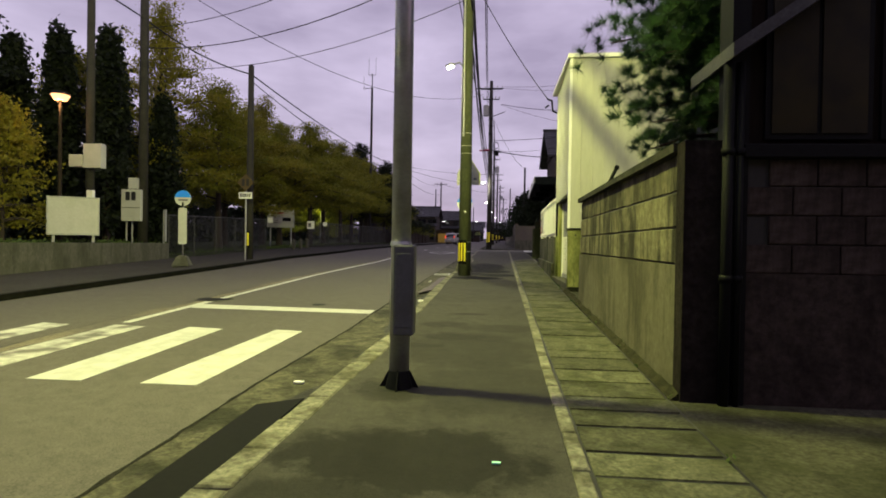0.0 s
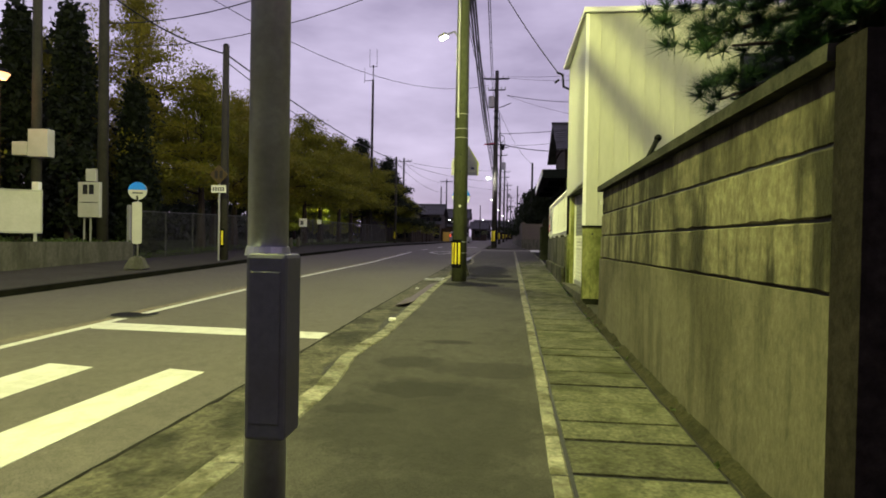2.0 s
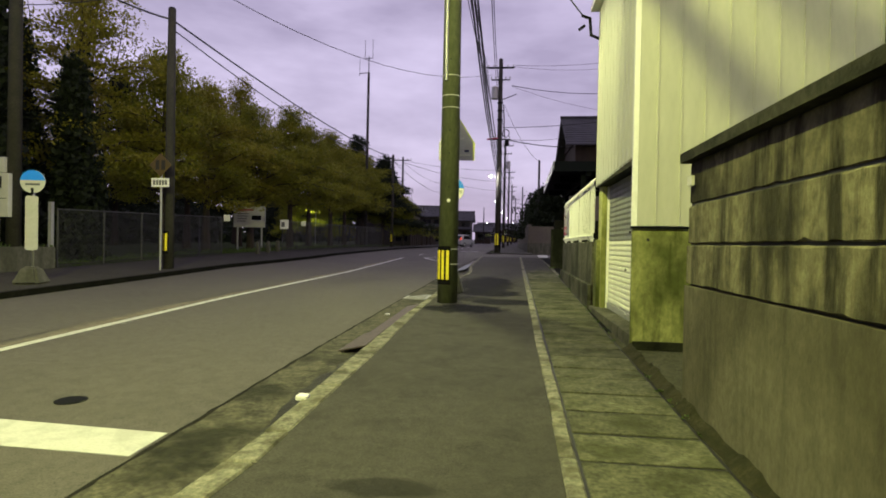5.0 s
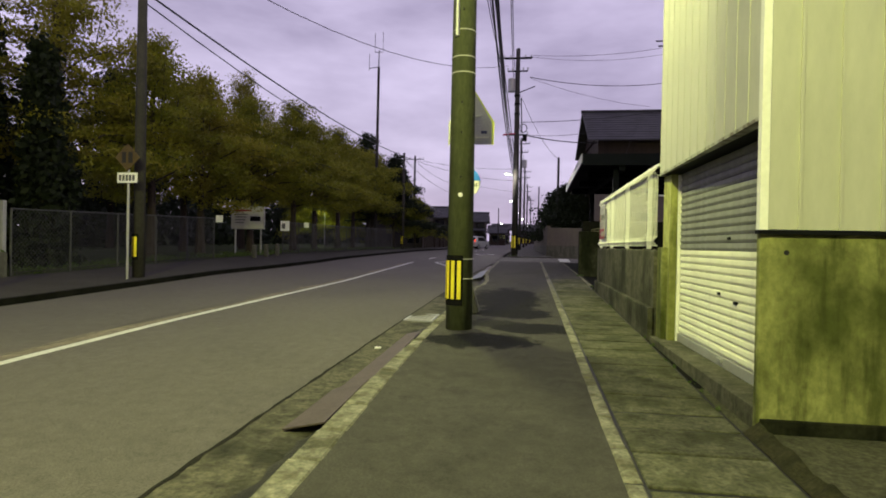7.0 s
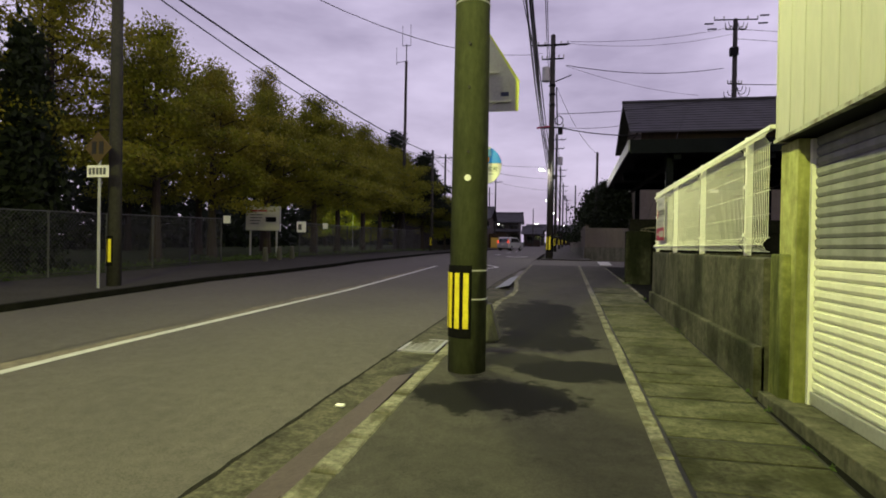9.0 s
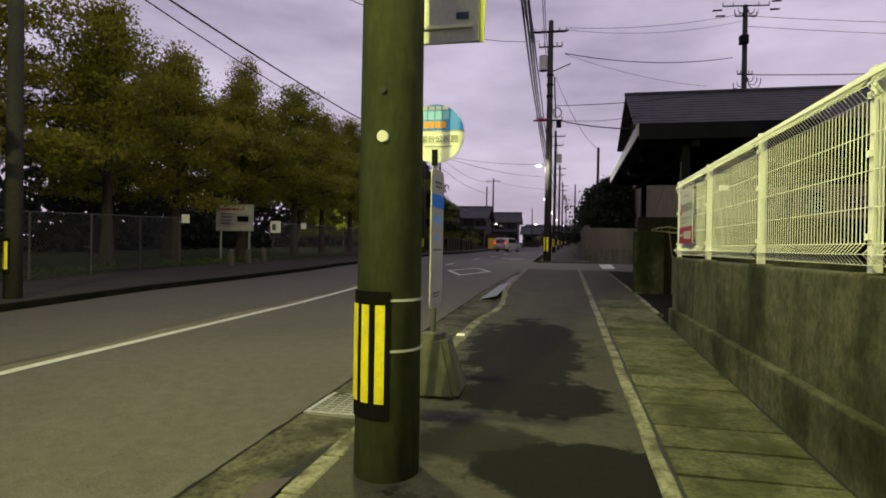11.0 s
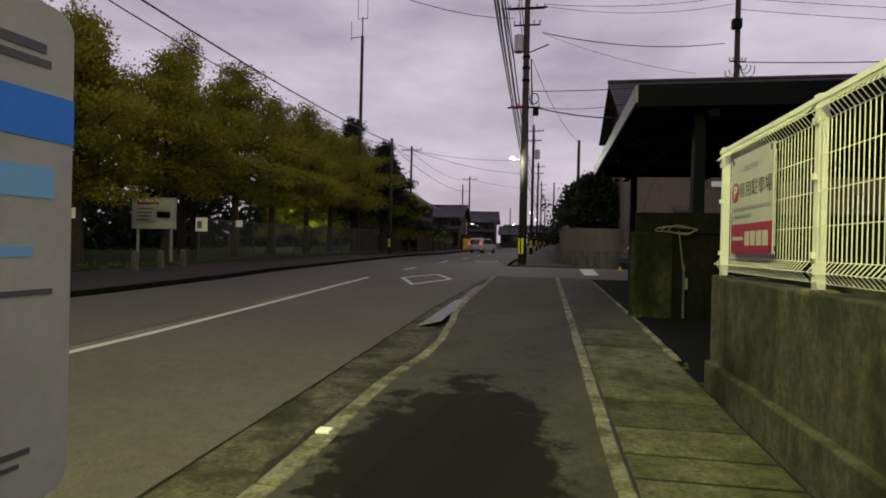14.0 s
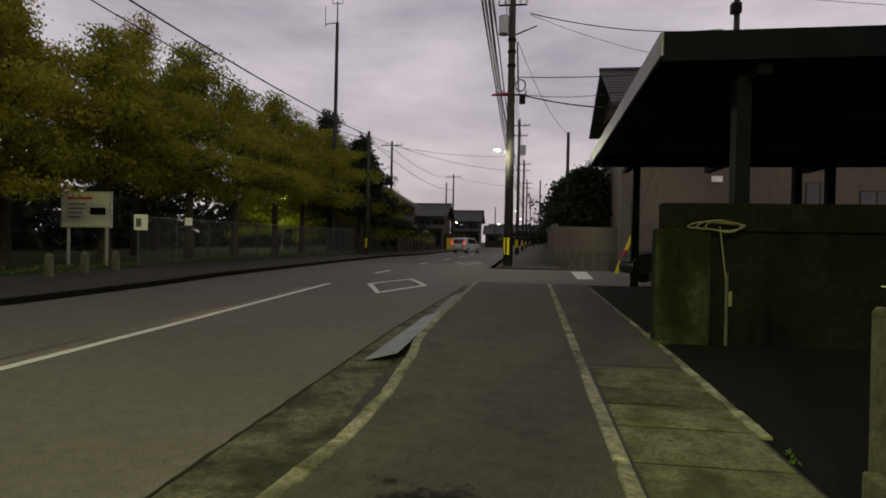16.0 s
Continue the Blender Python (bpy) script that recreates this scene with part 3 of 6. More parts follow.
structure("worn_strip", ribbon(lambda y: mid(y) - 0.36 - 0.07 * math.sin(0.9 * y) - 0.05 * math.sin(2.7 * y), lambda y: mid(y) - 0.10 + 0.03 * math.sin(1.9 * y), lambda y: zr(y) + 0.0025, lambda y: zr(y) + 0.0025, steps(2, 36, 0.3)), DIRT_STRIP, "worn tan strip of sanded asphalt beside the centre line", "road")
for y0, y1 in ((42, 44.3), (50.5, 53.5), (58, 61), (66, 69), (74, 77)):
    structure("centre_dash", ribbon(lambda y: mid(y) - 0.078, lambda y: mid(y) + 0.078, lambda y: zr(y) + 0.004, lambda y: zr(y) + 0.004, steps(y0, y1, 0.7)), PAINT, "white centre dash", "road marking")


def diamond(cx, cy, hx, hy, w):
    o = [(cx - hx, cy), (cx, cy - hy), (cx + hx, cy), (cx, cy + hy)]
    i = [(cx - hx + w, cy), (cx, cy - hy + w * 2.2), (cx + hx - w, cy), (cx, cy + hy - w * 2.2)]
    bm = bmesh.new()
    for a in range(4):
        b = (a + 1) % 4
        for k in range(6):
            def at(p, q, u):
                return (p[0] + (q[0] - p[0]) * u, p[1] + (q[1] - p[1]) * u)
            u0, u1 = k / 6, (k + 1) / 6
            prism(bm, [(x, y, zr(y) - 0.01) for x, y in (at(o[a], o[b], u0), at(o[a], o[b], u1), at(i[a], i[b], u1), at(i[a], i[b], u0))], (0, 0, 0.016))
    structure("crossing_ahead_mark", bm, PAINT, "white diamond outline painted on the road", "road marking")


diamond(-3.35, 37.2, 0.92, 2.4, 0.16)
diamond(-2.75, 54.5, 0.85, 2.4, 0.16)
bm = bmesh.new()
prism(bm, [(2.35, 41.4, zr(41.4) + 0.0), (2.95, 41.7, zr(41.4) + 0.0), (3.25, 46.6, zr(46.6) + 0.0), (2.55, 46.2, zr(46.6) + 0.0)], (0, 0, 0.03))
structure("side_stop_line", bm, PAINT, "broad white stop line on the side street", "road marking")


# ---- the garden wall ----
def wall_x(y):
    return 1.615 + 0.0145 * y


def slant(bm, y0, y1, off, z0, z1, depth):
    """A wall piece whose street face lies off metres behind the wall line."""
    prism(bm, [(wall_x(y0) + off, y0, z0), (wall_x(y1) + off, y1, z0), (wall_x(y1) + off + depth, y1, z0), (wall_x(y0) + off + depth, y0, z0)], (0, 0, z1 - z0))
    return bm


def slantm(*a):
    return slant(bmesh.new(), *a)


def worn_course(y0, y1, off, z0, z1, depth):
    """A course of blocks whose arrises are chipped and whose face is slightly uneven."""
    r = random.Random(int(z0 * 100))
    ys = steps(y0, y1, 0.09)
    rows = []
    bm = bmesh.new()
    for y in ys:
        x = wall_x(y) + off
        c = 0.006 + max(0.0, r.gauss(0.0, 0.006))
        d = 0.006 + max(0.0, r.gauss(0.0, 0.007))
        w = r.gauss(0, 0.0012)
        lo, hi = z0 + abs(r.gauss(0, 0.002)), z1 - abs(r.gauss(0, 0.002))
        rows.append([bm.verts.new(p) for p in ((x + depth, y, z0), (x + c, y, lo), (x + w, y, lo + c), (x + w, y, hi - d), (x + d, y, hi), (x + depth, y, z1))])
    for p, q in zip(rows, rows[1:]):
        for i in range(6):
            k = (i + 1) % 6
            bm.faces.new((p[i], q[i], q[k], p[k]))
    bm.faces.new(rows[0])
    bm.faces.new(rows[-1][::-1])
    bmesh.ops.recalc_face_normals(bm, faces=bm.faces[:])
    return bm


W0, W1 = 5.08, 11.58
garden_wall = thing("garden_wall", "stained grey block garden wall with a dark coping", "wall", kind="structure")
part("base_panel", slantm(W0, W1, 0.0, -0.1, 1.33, 0.16), CONC_BASE, garden_wall, "rendered concrete foot of the wall with streaks")
part("wall_core", slantm(W0 + 0.01, W1 - 0.01, 0.045, 1.2, 2.40, 0.09), BLACK, garden_wall)
CONC_TOP = mat("darker_top_course", (0.095, 0.087, 0.053), 0.92, 22, 0.3, 0.95, 1.5, (0.02, 0.018, 0.010), 0.6, stretch=(1, 1, 0.5), streak=0.97, mid=0.45, spec=0.15)
for z0, z1, off in ((1.345, 1.672, 0.014), (1.687, 2.012, 0.026), (2.027, 2.37, 0.034)):
    part("course", worn_course(W0, W1, off, z0, z1, 0.13), CONC_TOP if z0 > 2 else CONC, garden_wall)
part("coping", slantm(W0 + 0.19, W1 + 0.05, -0.045, 2.375, 2.455, 0.26), COPING, garden_wall, "dark weathered coping")
part("end_pier", slantm(W0 - 0.03, W0 + 0.185, -0.012, -0.1, 2.44, 0.40), PIER, garden_wall, "concrete end pier, its unlit face's shade in the colour")
part("footing", ribbon(lambda y: wall_x(y) - 0.085 - 0.03 * noise.noise((2.0, y * 3.1, 0.0)), lambda y: wall_x(y) + 0.02, lambda y: zs(y) + 0.0, lambda y: zs(y) + 0.075 + 0.05 * noise.noise((7.0, y * 2.6, 0.0)) + 0.03 * noise.noise((9.0, y * 9.0, 0.0)), steps(W0, 13.75, 0.08), 0.2), FOOT_SOIL, garden_wall, "dark soil and moss heaped at the wall foot")
part("name_plate", boxm(wall_x(W1) + 0.03, W1 - 0.002, 2.16, wall_x(W1) + 0.12, W1 + 0.012, 2.25), WHITE_DULL, garden_wall, "small blank white plate")
part("name_plate", boxm(wall_x(W1) - 0.012, W1 - 0.16, 2.17, wall_x(W1) + 0.013, W1 - 0.05, 2.25), WHITE_DULL, garden_wall, "small blank white plate")
bp = thing("slanting_pipe", "dark slanting steel pipe with a rounded cap on the wall", "pipe")
bm = bmesh.new()
tube(bm, (1.815, 9.1, 2.43), (1.955, 9.1, 2.735), 0.03, 0.028)
part("pipe", bm, STEEL_DARK, bp, smooth=True)
bm = bmesh.new()
bmesh.ops.create_uvsphere(bm, u_segments=12, v_segments=8, radius=0.042, matrix=Matrix.Translation((1.965, 9.1, 2.755)))
part("cap", bm, STEEL_DARK, bp, "rounded dark cap", smooth=True)

# ---- dark house beside the first wall ----
shed = thing("dark_house", "dark unlit house with block dado, windows and a sloping verge", "house")
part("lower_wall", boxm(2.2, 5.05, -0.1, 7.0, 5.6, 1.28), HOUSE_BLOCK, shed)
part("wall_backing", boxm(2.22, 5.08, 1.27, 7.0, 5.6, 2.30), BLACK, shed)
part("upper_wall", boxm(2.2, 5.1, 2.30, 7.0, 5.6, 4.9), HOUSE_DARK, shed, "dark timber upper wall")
part("sill", boxm(2.15, 4.98, 2.28, 7.0, 5.2, 2.40, bevel=0.01), STEEL_DARK, shed)
for wx in (2.35, 3.3, 4.25):
    w = part("window", boxm(wx, 5.06, 2.45, wx + 0.88, 5.12, 3.9), STEEL_DARK, shed)
    part("pane", boxm(wx + 0.05, 5.045, 2.5, wx + 0.42, 5.075, 3.85), HOUSE_PANE, w)
    part("pane", boxm(wx + 0.46, 5.045, 2.5, wx + 0.83, 5.075, 3.85), HOUSE_PANE, w)
bm = bmesh.new()
prism(bm, [(1.97, 4.8, 3.09), (1.97, 4.8, 3.21), (4.6, 4.8, 5.02), (4.6, 4.8, 4.90)], (0, 1.0, 0))
prism(bm, [(4.6, 4.8, 4.90), (4.6, 4.8, 5.02), (7.4, 4.8, 3.1), (7.4, 4.8, 2.98)], (0, 1.0, 0))
part("roof", bm, TILE, shed)
for px, r in ((2.02, 0.045), (2.12, 0.03)):
    bm = bmesh.new()
    tube(bm, (px, 5.0, 0.1), (px, 5.0, 3.1), r)
    tube(bm, (px, 5.0, 1.2), (px, 5.0, 1.26), r + 0.012)
    tube(bm, (px, 5.0, 2.3), (px, 5.0, 2.36), r + 0.012)
    part("downpipe", bm, STEEL_DARK, shed, smooth=True)
part("corner_post", boxm(2.05, 5.02, -0.1, 2.2, 5.3, 4.2), STEEL_DARK, shed)
part("main_wall", boxm(3.9, 5.6, -0.1, 9.0, 8.4, 5.2), HOUSE_DARK, shed)

# ---- the clad warehouse with a roller shutter ----
BX0, BX1, BY0, BY1, BTOP = 1.84, 8.2, 13.82, 17.35, 6.15
wh = thing("warehouse", "pale steel-clad warehouse with a roller shutter and mossy concrete base", "building")


def wx_(y):
    return 1.84 + 0.028 * (y - BY0)


part("footing", boxm(BX0 + 0.02, BY0 - 0.035, 0.0, BX1, BY0 - 0.002, zs(BY0) + 0.10, bevel=0.01), MOSS_DARK, wh, "dark dirt-caked footing")
part("south_base", boxm(BX0, BY0, 0.0, BX1, BY0 + 0.07, 1.90, bevel=0.012), MOSSY, wh, "mossy streaked concrete base")
part("drip_edge", boxm(BX0 - 0.02, BY0 - 0.03, 1.885, BX1, BY0 + 0.05, 1.915), STEEL_DARK, wh)
part("south_core", boxm(BX0 + 0.06, BY0 + 0.03, 1.9, BX1, BY0 + 0.2, BTOP - 0.05), CLAD, wh)
bm_p = bmesh.new()
box(bm_p, 0, 0, 1.92, 0.262, 0.03, BTOP - 0.02)
box(bm_p, 0.262, -0.014, 1.92, 0.285, 0.03, BTOP - 0.02)
panel_mesh = finish("cladding_panel", bm_p, CLAD)
k = 0
while BX0 + k * 0.285 < BX1:
    o = new("cladding_panel", panel_mesh)
    o.parent, o.location = wh, (BX0 + k * 0.285, BY0, 0)
    k += 1
bm_p = bmesh.new()
box(bm_p, 0, 0, 2.80, 0.03, 0.262, BTOP - 0.02)
box(bm_p, -0.006, 0.262, 2.80, 0.03, 0.285, BTOP - 0.02)
west_mesh = finish("cladding_panel", bm_p, CLAD)
for k in range(12):
    y = BY0 + 0.02 + k * 0.287
    o = new("cladding_panel", west_mesh)
    o.parent, o.location = wh, (wx_(y), y, 0)
part("west_core", boxm(BX0 + 0.12, BY0 + 0.06, 2.82, BX0 + 0.4, BY1, BTOP - 0.06), CLAD, wh)
bm = bmesh.new()
prism(bm, [(wx_(BY0) - 0.008, BY0 + 0.06, 2.768), (wx_(BY1) - 0.008, BY1, 2.768), (wx_(BY1) + 0.5, BY1, 2.768), (wx_(BY0) + 0.5, BY0 + 0.06, 2.768)], (0, 0, 0.03))
part("lintel", bm, CLAD_EDGE, wh, "dirty chipped lintel edge over the shutter")
for ax in (2.03, 2.81):
    part("anchor_hole", tubem((ax, BY0 - 0.004, 1.745), (ax, BY0 + 0.01, 1.745), 0.02, seg=12), BLACK, wh)
part("corner_trim", boxm(BX0 - 0.012, BY0 - 0.012, 1.9, BX0 + 0.05, BY0 + 0.05, BTOP), WHITE, wh)
part("roof", boxm(BX0 - 0.06, BY0 - 0.06, BTOP - 0.06, BX1, BY1 + 0.06, BTOP + 0.04, bevel=0.01), WHITE, wh, "flat roof edge trim")
part("north_wall", boxm(BX0 + 0.2, BY1 - 0.12, 0.3, BX1, BY1, BTOP - 0.06), CLAD, wh)
part("near_jamb", boxm(2.09, BY0 + 0.075, 0.3, 2.4, BY0 + 0.16, 2.74), MOSSY, wh)
part("far_jamb", boxm(2.0, 17.0, 0.3, 2.3, BY1, 2.75), JAMB, wh, "pale painted steel door jamb")
part("jamb_foot", boxm(1.93, 17.1, 0.3, 2.25, BY1 + 0.02, 1.78, bevel=0.02), MOSSY, wh, "mossy concrete jamb foot")
part("threshold", boxm(1.84, BY0 + 0.05, 0.2, 2.5, BY1, 0.54, bevel=0.01), CONC_MOSS, wh, "mossy concrete threshold")
part("ceiling", boxm(1.95, BY0 + 0.1, 2.765, 2.6, BY1 - 0.1, 2.80), STEEL_DARK, wh)
SHX = 2.12
shutter = part("shutter", boxm(SHX + 0.036, BY0 + 0.09, 0.54, SHX + 0.06, 17.02, 2.75), STEEL_DARK, wh, "closed pale steel roller shutter")
bm_s = bmesh.new()
L = 16.98 - (BY0 + 0.1)
for z0, z1, d in ((0, 0.026, 0.012), (0.026, 0.066, 0.0), (0.066, 0.078, 0.012)):
    prism(bm_s, [(d, 0, z0), (0.034, 0, z0), (0.034, 0, z1), (d if z1 > 0.07 else 0.0, 0, z1)], (0, L, 0))
slat_mesh = finish("slat", bm_s, SHUTTER)
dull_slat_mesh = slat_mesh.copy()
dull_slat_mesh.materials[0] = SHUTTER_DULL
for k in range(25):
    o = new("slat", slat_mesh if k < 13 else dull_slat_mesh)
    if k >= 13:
        tagged(o, "grey slat")
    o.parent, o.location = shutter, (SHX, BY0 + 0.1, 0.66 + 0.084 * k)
part("bottom_rail", boxm(SHX - 0.015, BY0 + 0.09, 0.545, SHX + 0.05, 16.99, 0.65, bevel=0.006), STEEL, shutter, "grey metal bottom rail")
part("guide_rail", boxm(SHX - 0.03, 16.96, 0.54, SHX + 0.08, 17.03, 2.74), WHITE, shutter)
part("handle", boxm(SHX - 0.04, 15.3, 0.60, SHX + 0.0, 15.42, 0.63), STEEL, shutter)
for yy, zz in ((15.0, 1.22), (15.45, 1.28), (15.2, 1.86)):
    part("latch", boxm(SHX - 0.012, yy, zz, SHX + 0.02, yy + 0.07, zz + 0.03), STEEL_DARK, shutter)
w = part("window_frame", boxm(4.72, BY0 - 0.03, 3.0, 6.4, BY0 + 0.1, 5.24), STEEL_DARK, wh, "dark window opening")
part("pane", boxm(4.78, BY0 - 0.04, 3.06, 5.54, BY0 - 0.025, 5.18), GLASS_DARK, w)
part("pane", boxm(5.58, BY0 - 0.04, 3.06, 6.34, BY0 - 0.025, 5.18), GLASS_DARK, w)
bm = bmesh.new()
for a, b in (((1.93, 17.3, 5.55), (1.78, 17.3, 5.62)), ((1.78, 17.3, 5.6), (1.75, 17.3, 5.95)), ((1.75, 17.3, 5.93), (1.60, 17.32, 6.0)), ((1.66, 17.3, 5.8), (1.55, 17.3, 5.72))):
    tube(bm, a, b, 0.028, seg=8)
part("service_bracket", bm, STEEL_DARK, wh, "dark cable entry bracket")

# ---- fence on its concrete wall ----
F0, F1 = 17.45, 24.2


def fx(y):
    return 1.885 + 0.022 * (y - F0)


def fprism(bm, y0, y1, off, z0, z1, depth):
    prism(bm, [(fx(y0) + off, y0, z0), (fx(y1) + off, y1, z0), (fx(y1) + off + depth, y1, z0), (fx(y0) + off + depth, y0, z0)], (0, 0, z1 - z0))
    return bm


def worn_wall(y0, y1, off, z0, z1, depth):
    """A cast wall whose top arris is rounded and chipped and whose face waves slightly."""
    bm = bmesh.new()
    rows = []
    for y in steps(y0, y1, 0.1):
        x = fx(y) + off
        c = 0.016 + 0.012 * abs(noise.noise((4.0, y * 5.0, z1)))
        w = 0.004 * noise.noise((6.0, y * 2.0, z1))
        z = z1 + 0.006 * noise.noise((2.0, y * 1.5, z1))
        rows.append([bm.verts.new(p) for p in ((x + w, y, z0), (x + w, y, z - c), (x + w + 0.3 * c, y, z - 0.3 * c), (x + w + c, y, z), (x + depth, y, z), (x + depth, y, z0))])
    for p, q in zip(rows, rows[1:]):
        for i in range(6):
            k = (i + 1) % 6
            bm.faces.new((p[i], q[i], q[k], p[k]))
    bm.faces.new(rows[0])
    bm.faces.new(rows[-1][::-1])
    bmesh.ops.recalc_face_normals(bm, faces=bm.faces[:])
    return bm


rwall = tagged(part("retaining_wall", worn_wall(F0, 24.2, 0.02, 0.2, 1.74, 0.22), CONC_MOSS), "stained concrete retaining wall under a mesh fence", "wall", kind="structure")
part("wall_footing", worn_wall(F0, 24.12, -0.05, 0.2, 0.92, 0.09), CONC_MOSS, rwall, "stepped dark footing")
bm = bmesh.new()
prism(bm, [(fx(24) + 0.245, 24.0, 0.3), (fx(24) + 0.245, 24.2, 0.3), (9.0, 24.2, 0.3), (9.0, 24.0, 0.3)], (0, 0, 1.44))
part("wall_return", bm, CONC_MOSS, rwall)
fence = thing("mesh_fence", "pale welded wire mesh fence with square posts on a concrete wall", "fence")
POSTS = (18.2, 20.2, 22.2, 24.1)
for y in POSTS:
    x = fx(y) + 0.1
    p = part("post", boxm(x - 0.03, y - 0.03, 1.70, x + 0.03, y + 0.03, 2.97, bevel=0.006), WHITE, fence)
    part("post_cap", boxm(x - 0.035, y - 0.035, 2.97, x + 0.035, y + 0.035, 2.99), WHITE, p)
    for zc in (1.95, 2.45, 2.8):
        part("clip", boxm(x - 0.05, y - 0.02, zc, x - 0.028, y + 0.02, zc + 0.04), WHITE, p)
    part("post_foot", boxm(x - 0.08, y - 0.09, 1.70, x + 0.09, y + 0.09, 1.755, bevel=0.015), CONC, fence)
PROFILE = ((0.0, 1.80), (-0.055, 1.865), (0.0, 1.93), (0.0, 2.80), (-0.05, 2.865), (0.0, 2.93))
for a, b in zip((F0,) + POSTS[:-1], POSTS):
    verts, faces = [], []

    def rod(p0, p1, r):
        i = len(verts)
        d = (Vector(p1) - Vector(p0)).normalized()
        u = d.orthogonal().normalized() * r
        v = d.cross(u)
        for p in (p0, p1):
            for s, t in ((1, 0), (0, 1), (-1, 0), (0, -1)):
                verts.append(tuple(Vector(p) + u * s + v * t))
        for k in range(4):
            faces.append((i + k, i + (k + 1) % 4, i + 4 + (k + 1) % 4, i + 4 + k))

    y = a + 0.04
    while y < b - 0.02:
        x = fx(y) + 0.06
        for (dx0, z0), (dx1, z1) in zip(PROFILE, PROFILE[1:]):
            rod((x + dx0, y, z0), (x + dx1, y, z1), 0.0033)
        y += 0.05
    for dx, z in ((0, 1.80), (-0.055, 1.865), (0, 1.93), (0, 2.15), (0, 2.37), (0, 2.59), (0, 2.80), (-0.05, 2.865), (0, 2.93)):
        rod((fx(a) + 0.064 + dx, a, z), (fx(b) + 0.064 + dx, b, z), 0.0035)
    me = bpy.data.meshes.new("mesh_panel")
    me.from_pydata(verts, [], faces)
    me.materials.append(WHITE)
    o = new("mesh_panel", me)
    o.parent = fence
part("top_rail", fprism(bmesh.new(), F0, 24.13, 0.05, 2.93, 2.965, 0.05), WHITE, fence)

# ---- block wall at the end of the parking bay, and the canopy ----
bw = tagged(part("block_wall", boxm(2.1, 29.0, 0.5, 12.0, 29.2, 2.30), DARK_BLOCK), "mossy block wall across the parking bay, shade in its colour", "wall", kind="structure")
part("pilaster", boxm(2.06, 28.86, 0.5, 2.78, 29.05, 2.32, bevel=0.02), PILASTER, bw, "mossy streaked concrete pilaster")
part("coping_block", boxm(2.18, 28.95, 2.30, 12.0, 29.22, 2.68, bevel=0.01), DARK_BLOCK, bw)
canopy = thing("car_canopy", "large dark flat-roofed steel car canopy on posts", "carport")
bm = bmesh.new()
prism(bm, [(2.12, 29.0, 4.72), (2.45, 39.3, 4.72), (14.0, 39.3, 4.72), (14.0, 29.0, 4.72)], (0, 0, 0.06))
part("roof", bm, CANOPY, canopy)
bm = bmesh.new()
prism(bm, [(2.10, 28.98, 4.70), (2.43, 39.3, 4.70), (2.47, 39.3, 4.70), (2.14, 28.98, 4.70)], (0, 0, 0.32))
part("side_fascia", bm, FASCIA, canopy, "grey metal fascia")
part("front_fascia", boxm(2.145, 28.97, 4.62, 14.0, 29.03, 5.02), CANOPY, canopy)
part("rear_fascia", boxm(2.48, 39.28, 4.68, 14.0, 39.34, 5.02), CANOPY, canopy)
for x, y in ((3.35, 29.5), (3.62, 38.0), (8.3, 38.6), (9.2, 38.6), (9.0, 29.6)):
    part("post", boxm(x - 0.1, y - 0.12, 0.7, x + 0.1, y + 0.12, 4.72, bevel=0.01), CANOPY, canopy)
for x in (3.5, 6.0, 8.8):
    part("beam", boxm(x - 0.1, 29.1, 4.45, x + 0.1, 39.2, 4.71), CANOPY, canopy)
for y in (31.5, 34.5, 37.9):
    part("rafter", boxm(2.6, y - 0.08, 4.46, 13.9, y + 0.08, 4.715), CANOPY, canopy)


# ---- poles ----
def taper(z, z0, r0, r1, z1):
    return r0 + (r1 - r0) * (z - z0) / (z1 - z0)


def striped_tape(parent, x, y, r, z0, z1, around=200, centre=200, bars=4):
    """A black guard sheet with yellow bars, wrapped part of the way round a pole (degrees, seen from above)."""
    def shell(name, a_lo, a_hi, zl, zh, rad, m, label):
        bm = bmesh.new()
        n = max(2, int((a_hi - a_lo) / 12))
        q = [radians(a_lo + (a_hi - a_lo) * k / n) for k in range(n + 1)]
        lo = [bm.verts.new((x + rad * math.cos(a), y + rad * math.sin(a), zl)) for a in q]
        hi = [bm.verts.new((x + rad * math.cos(a), y + rad * math.sin(a), zh)) for a in q]
        li = [bm.verts.new((x + (rad - 0.02) * math.cos(a), y + (rad - 0.02) * math.sin(a), zl)) for a in q]
        hi2 = [bm.verts.new((x + (rad - 0.02) * math.cos(a), y + (rad - 0.02) * math.sin(a), zh)) for a in q]
        for k in range(n):
            bm.faces.new((lo[k], lo[k + 1], hi[k + 1], hi[k]))
            bm.faces.new((hi[k], hi[k + 1], hi2[k + 1], hi2[k]))
            bm.faces.new((lo[k + 1], lo[k], li[k], li[k + 1]))
        for k in (0, n):
            bm.faces.new((lo[k], hi[k], hi2[k], li[k]))
        bmesh.ops.recalc_face_normals(bm, faces=bm.faces[:])
        return part(name, bm, m, parent, label)

    shell("guard_sheet", centre - around / 2, centre + around / 2, z0, z1, r + 0.007, SHEET_BLACK, "black guard sheet")
    pitch = around / bars
    for k in range(bars):
        c = centre - around / 2 + pitch * (k + 0.5) - 3
        shell("yellow_bar", c - pitch * 0.29, c + pitch * 0.29, z0 + 0.10, z1 - 0.08, r + 0.011, YELLOW, "yellow reflective bar")


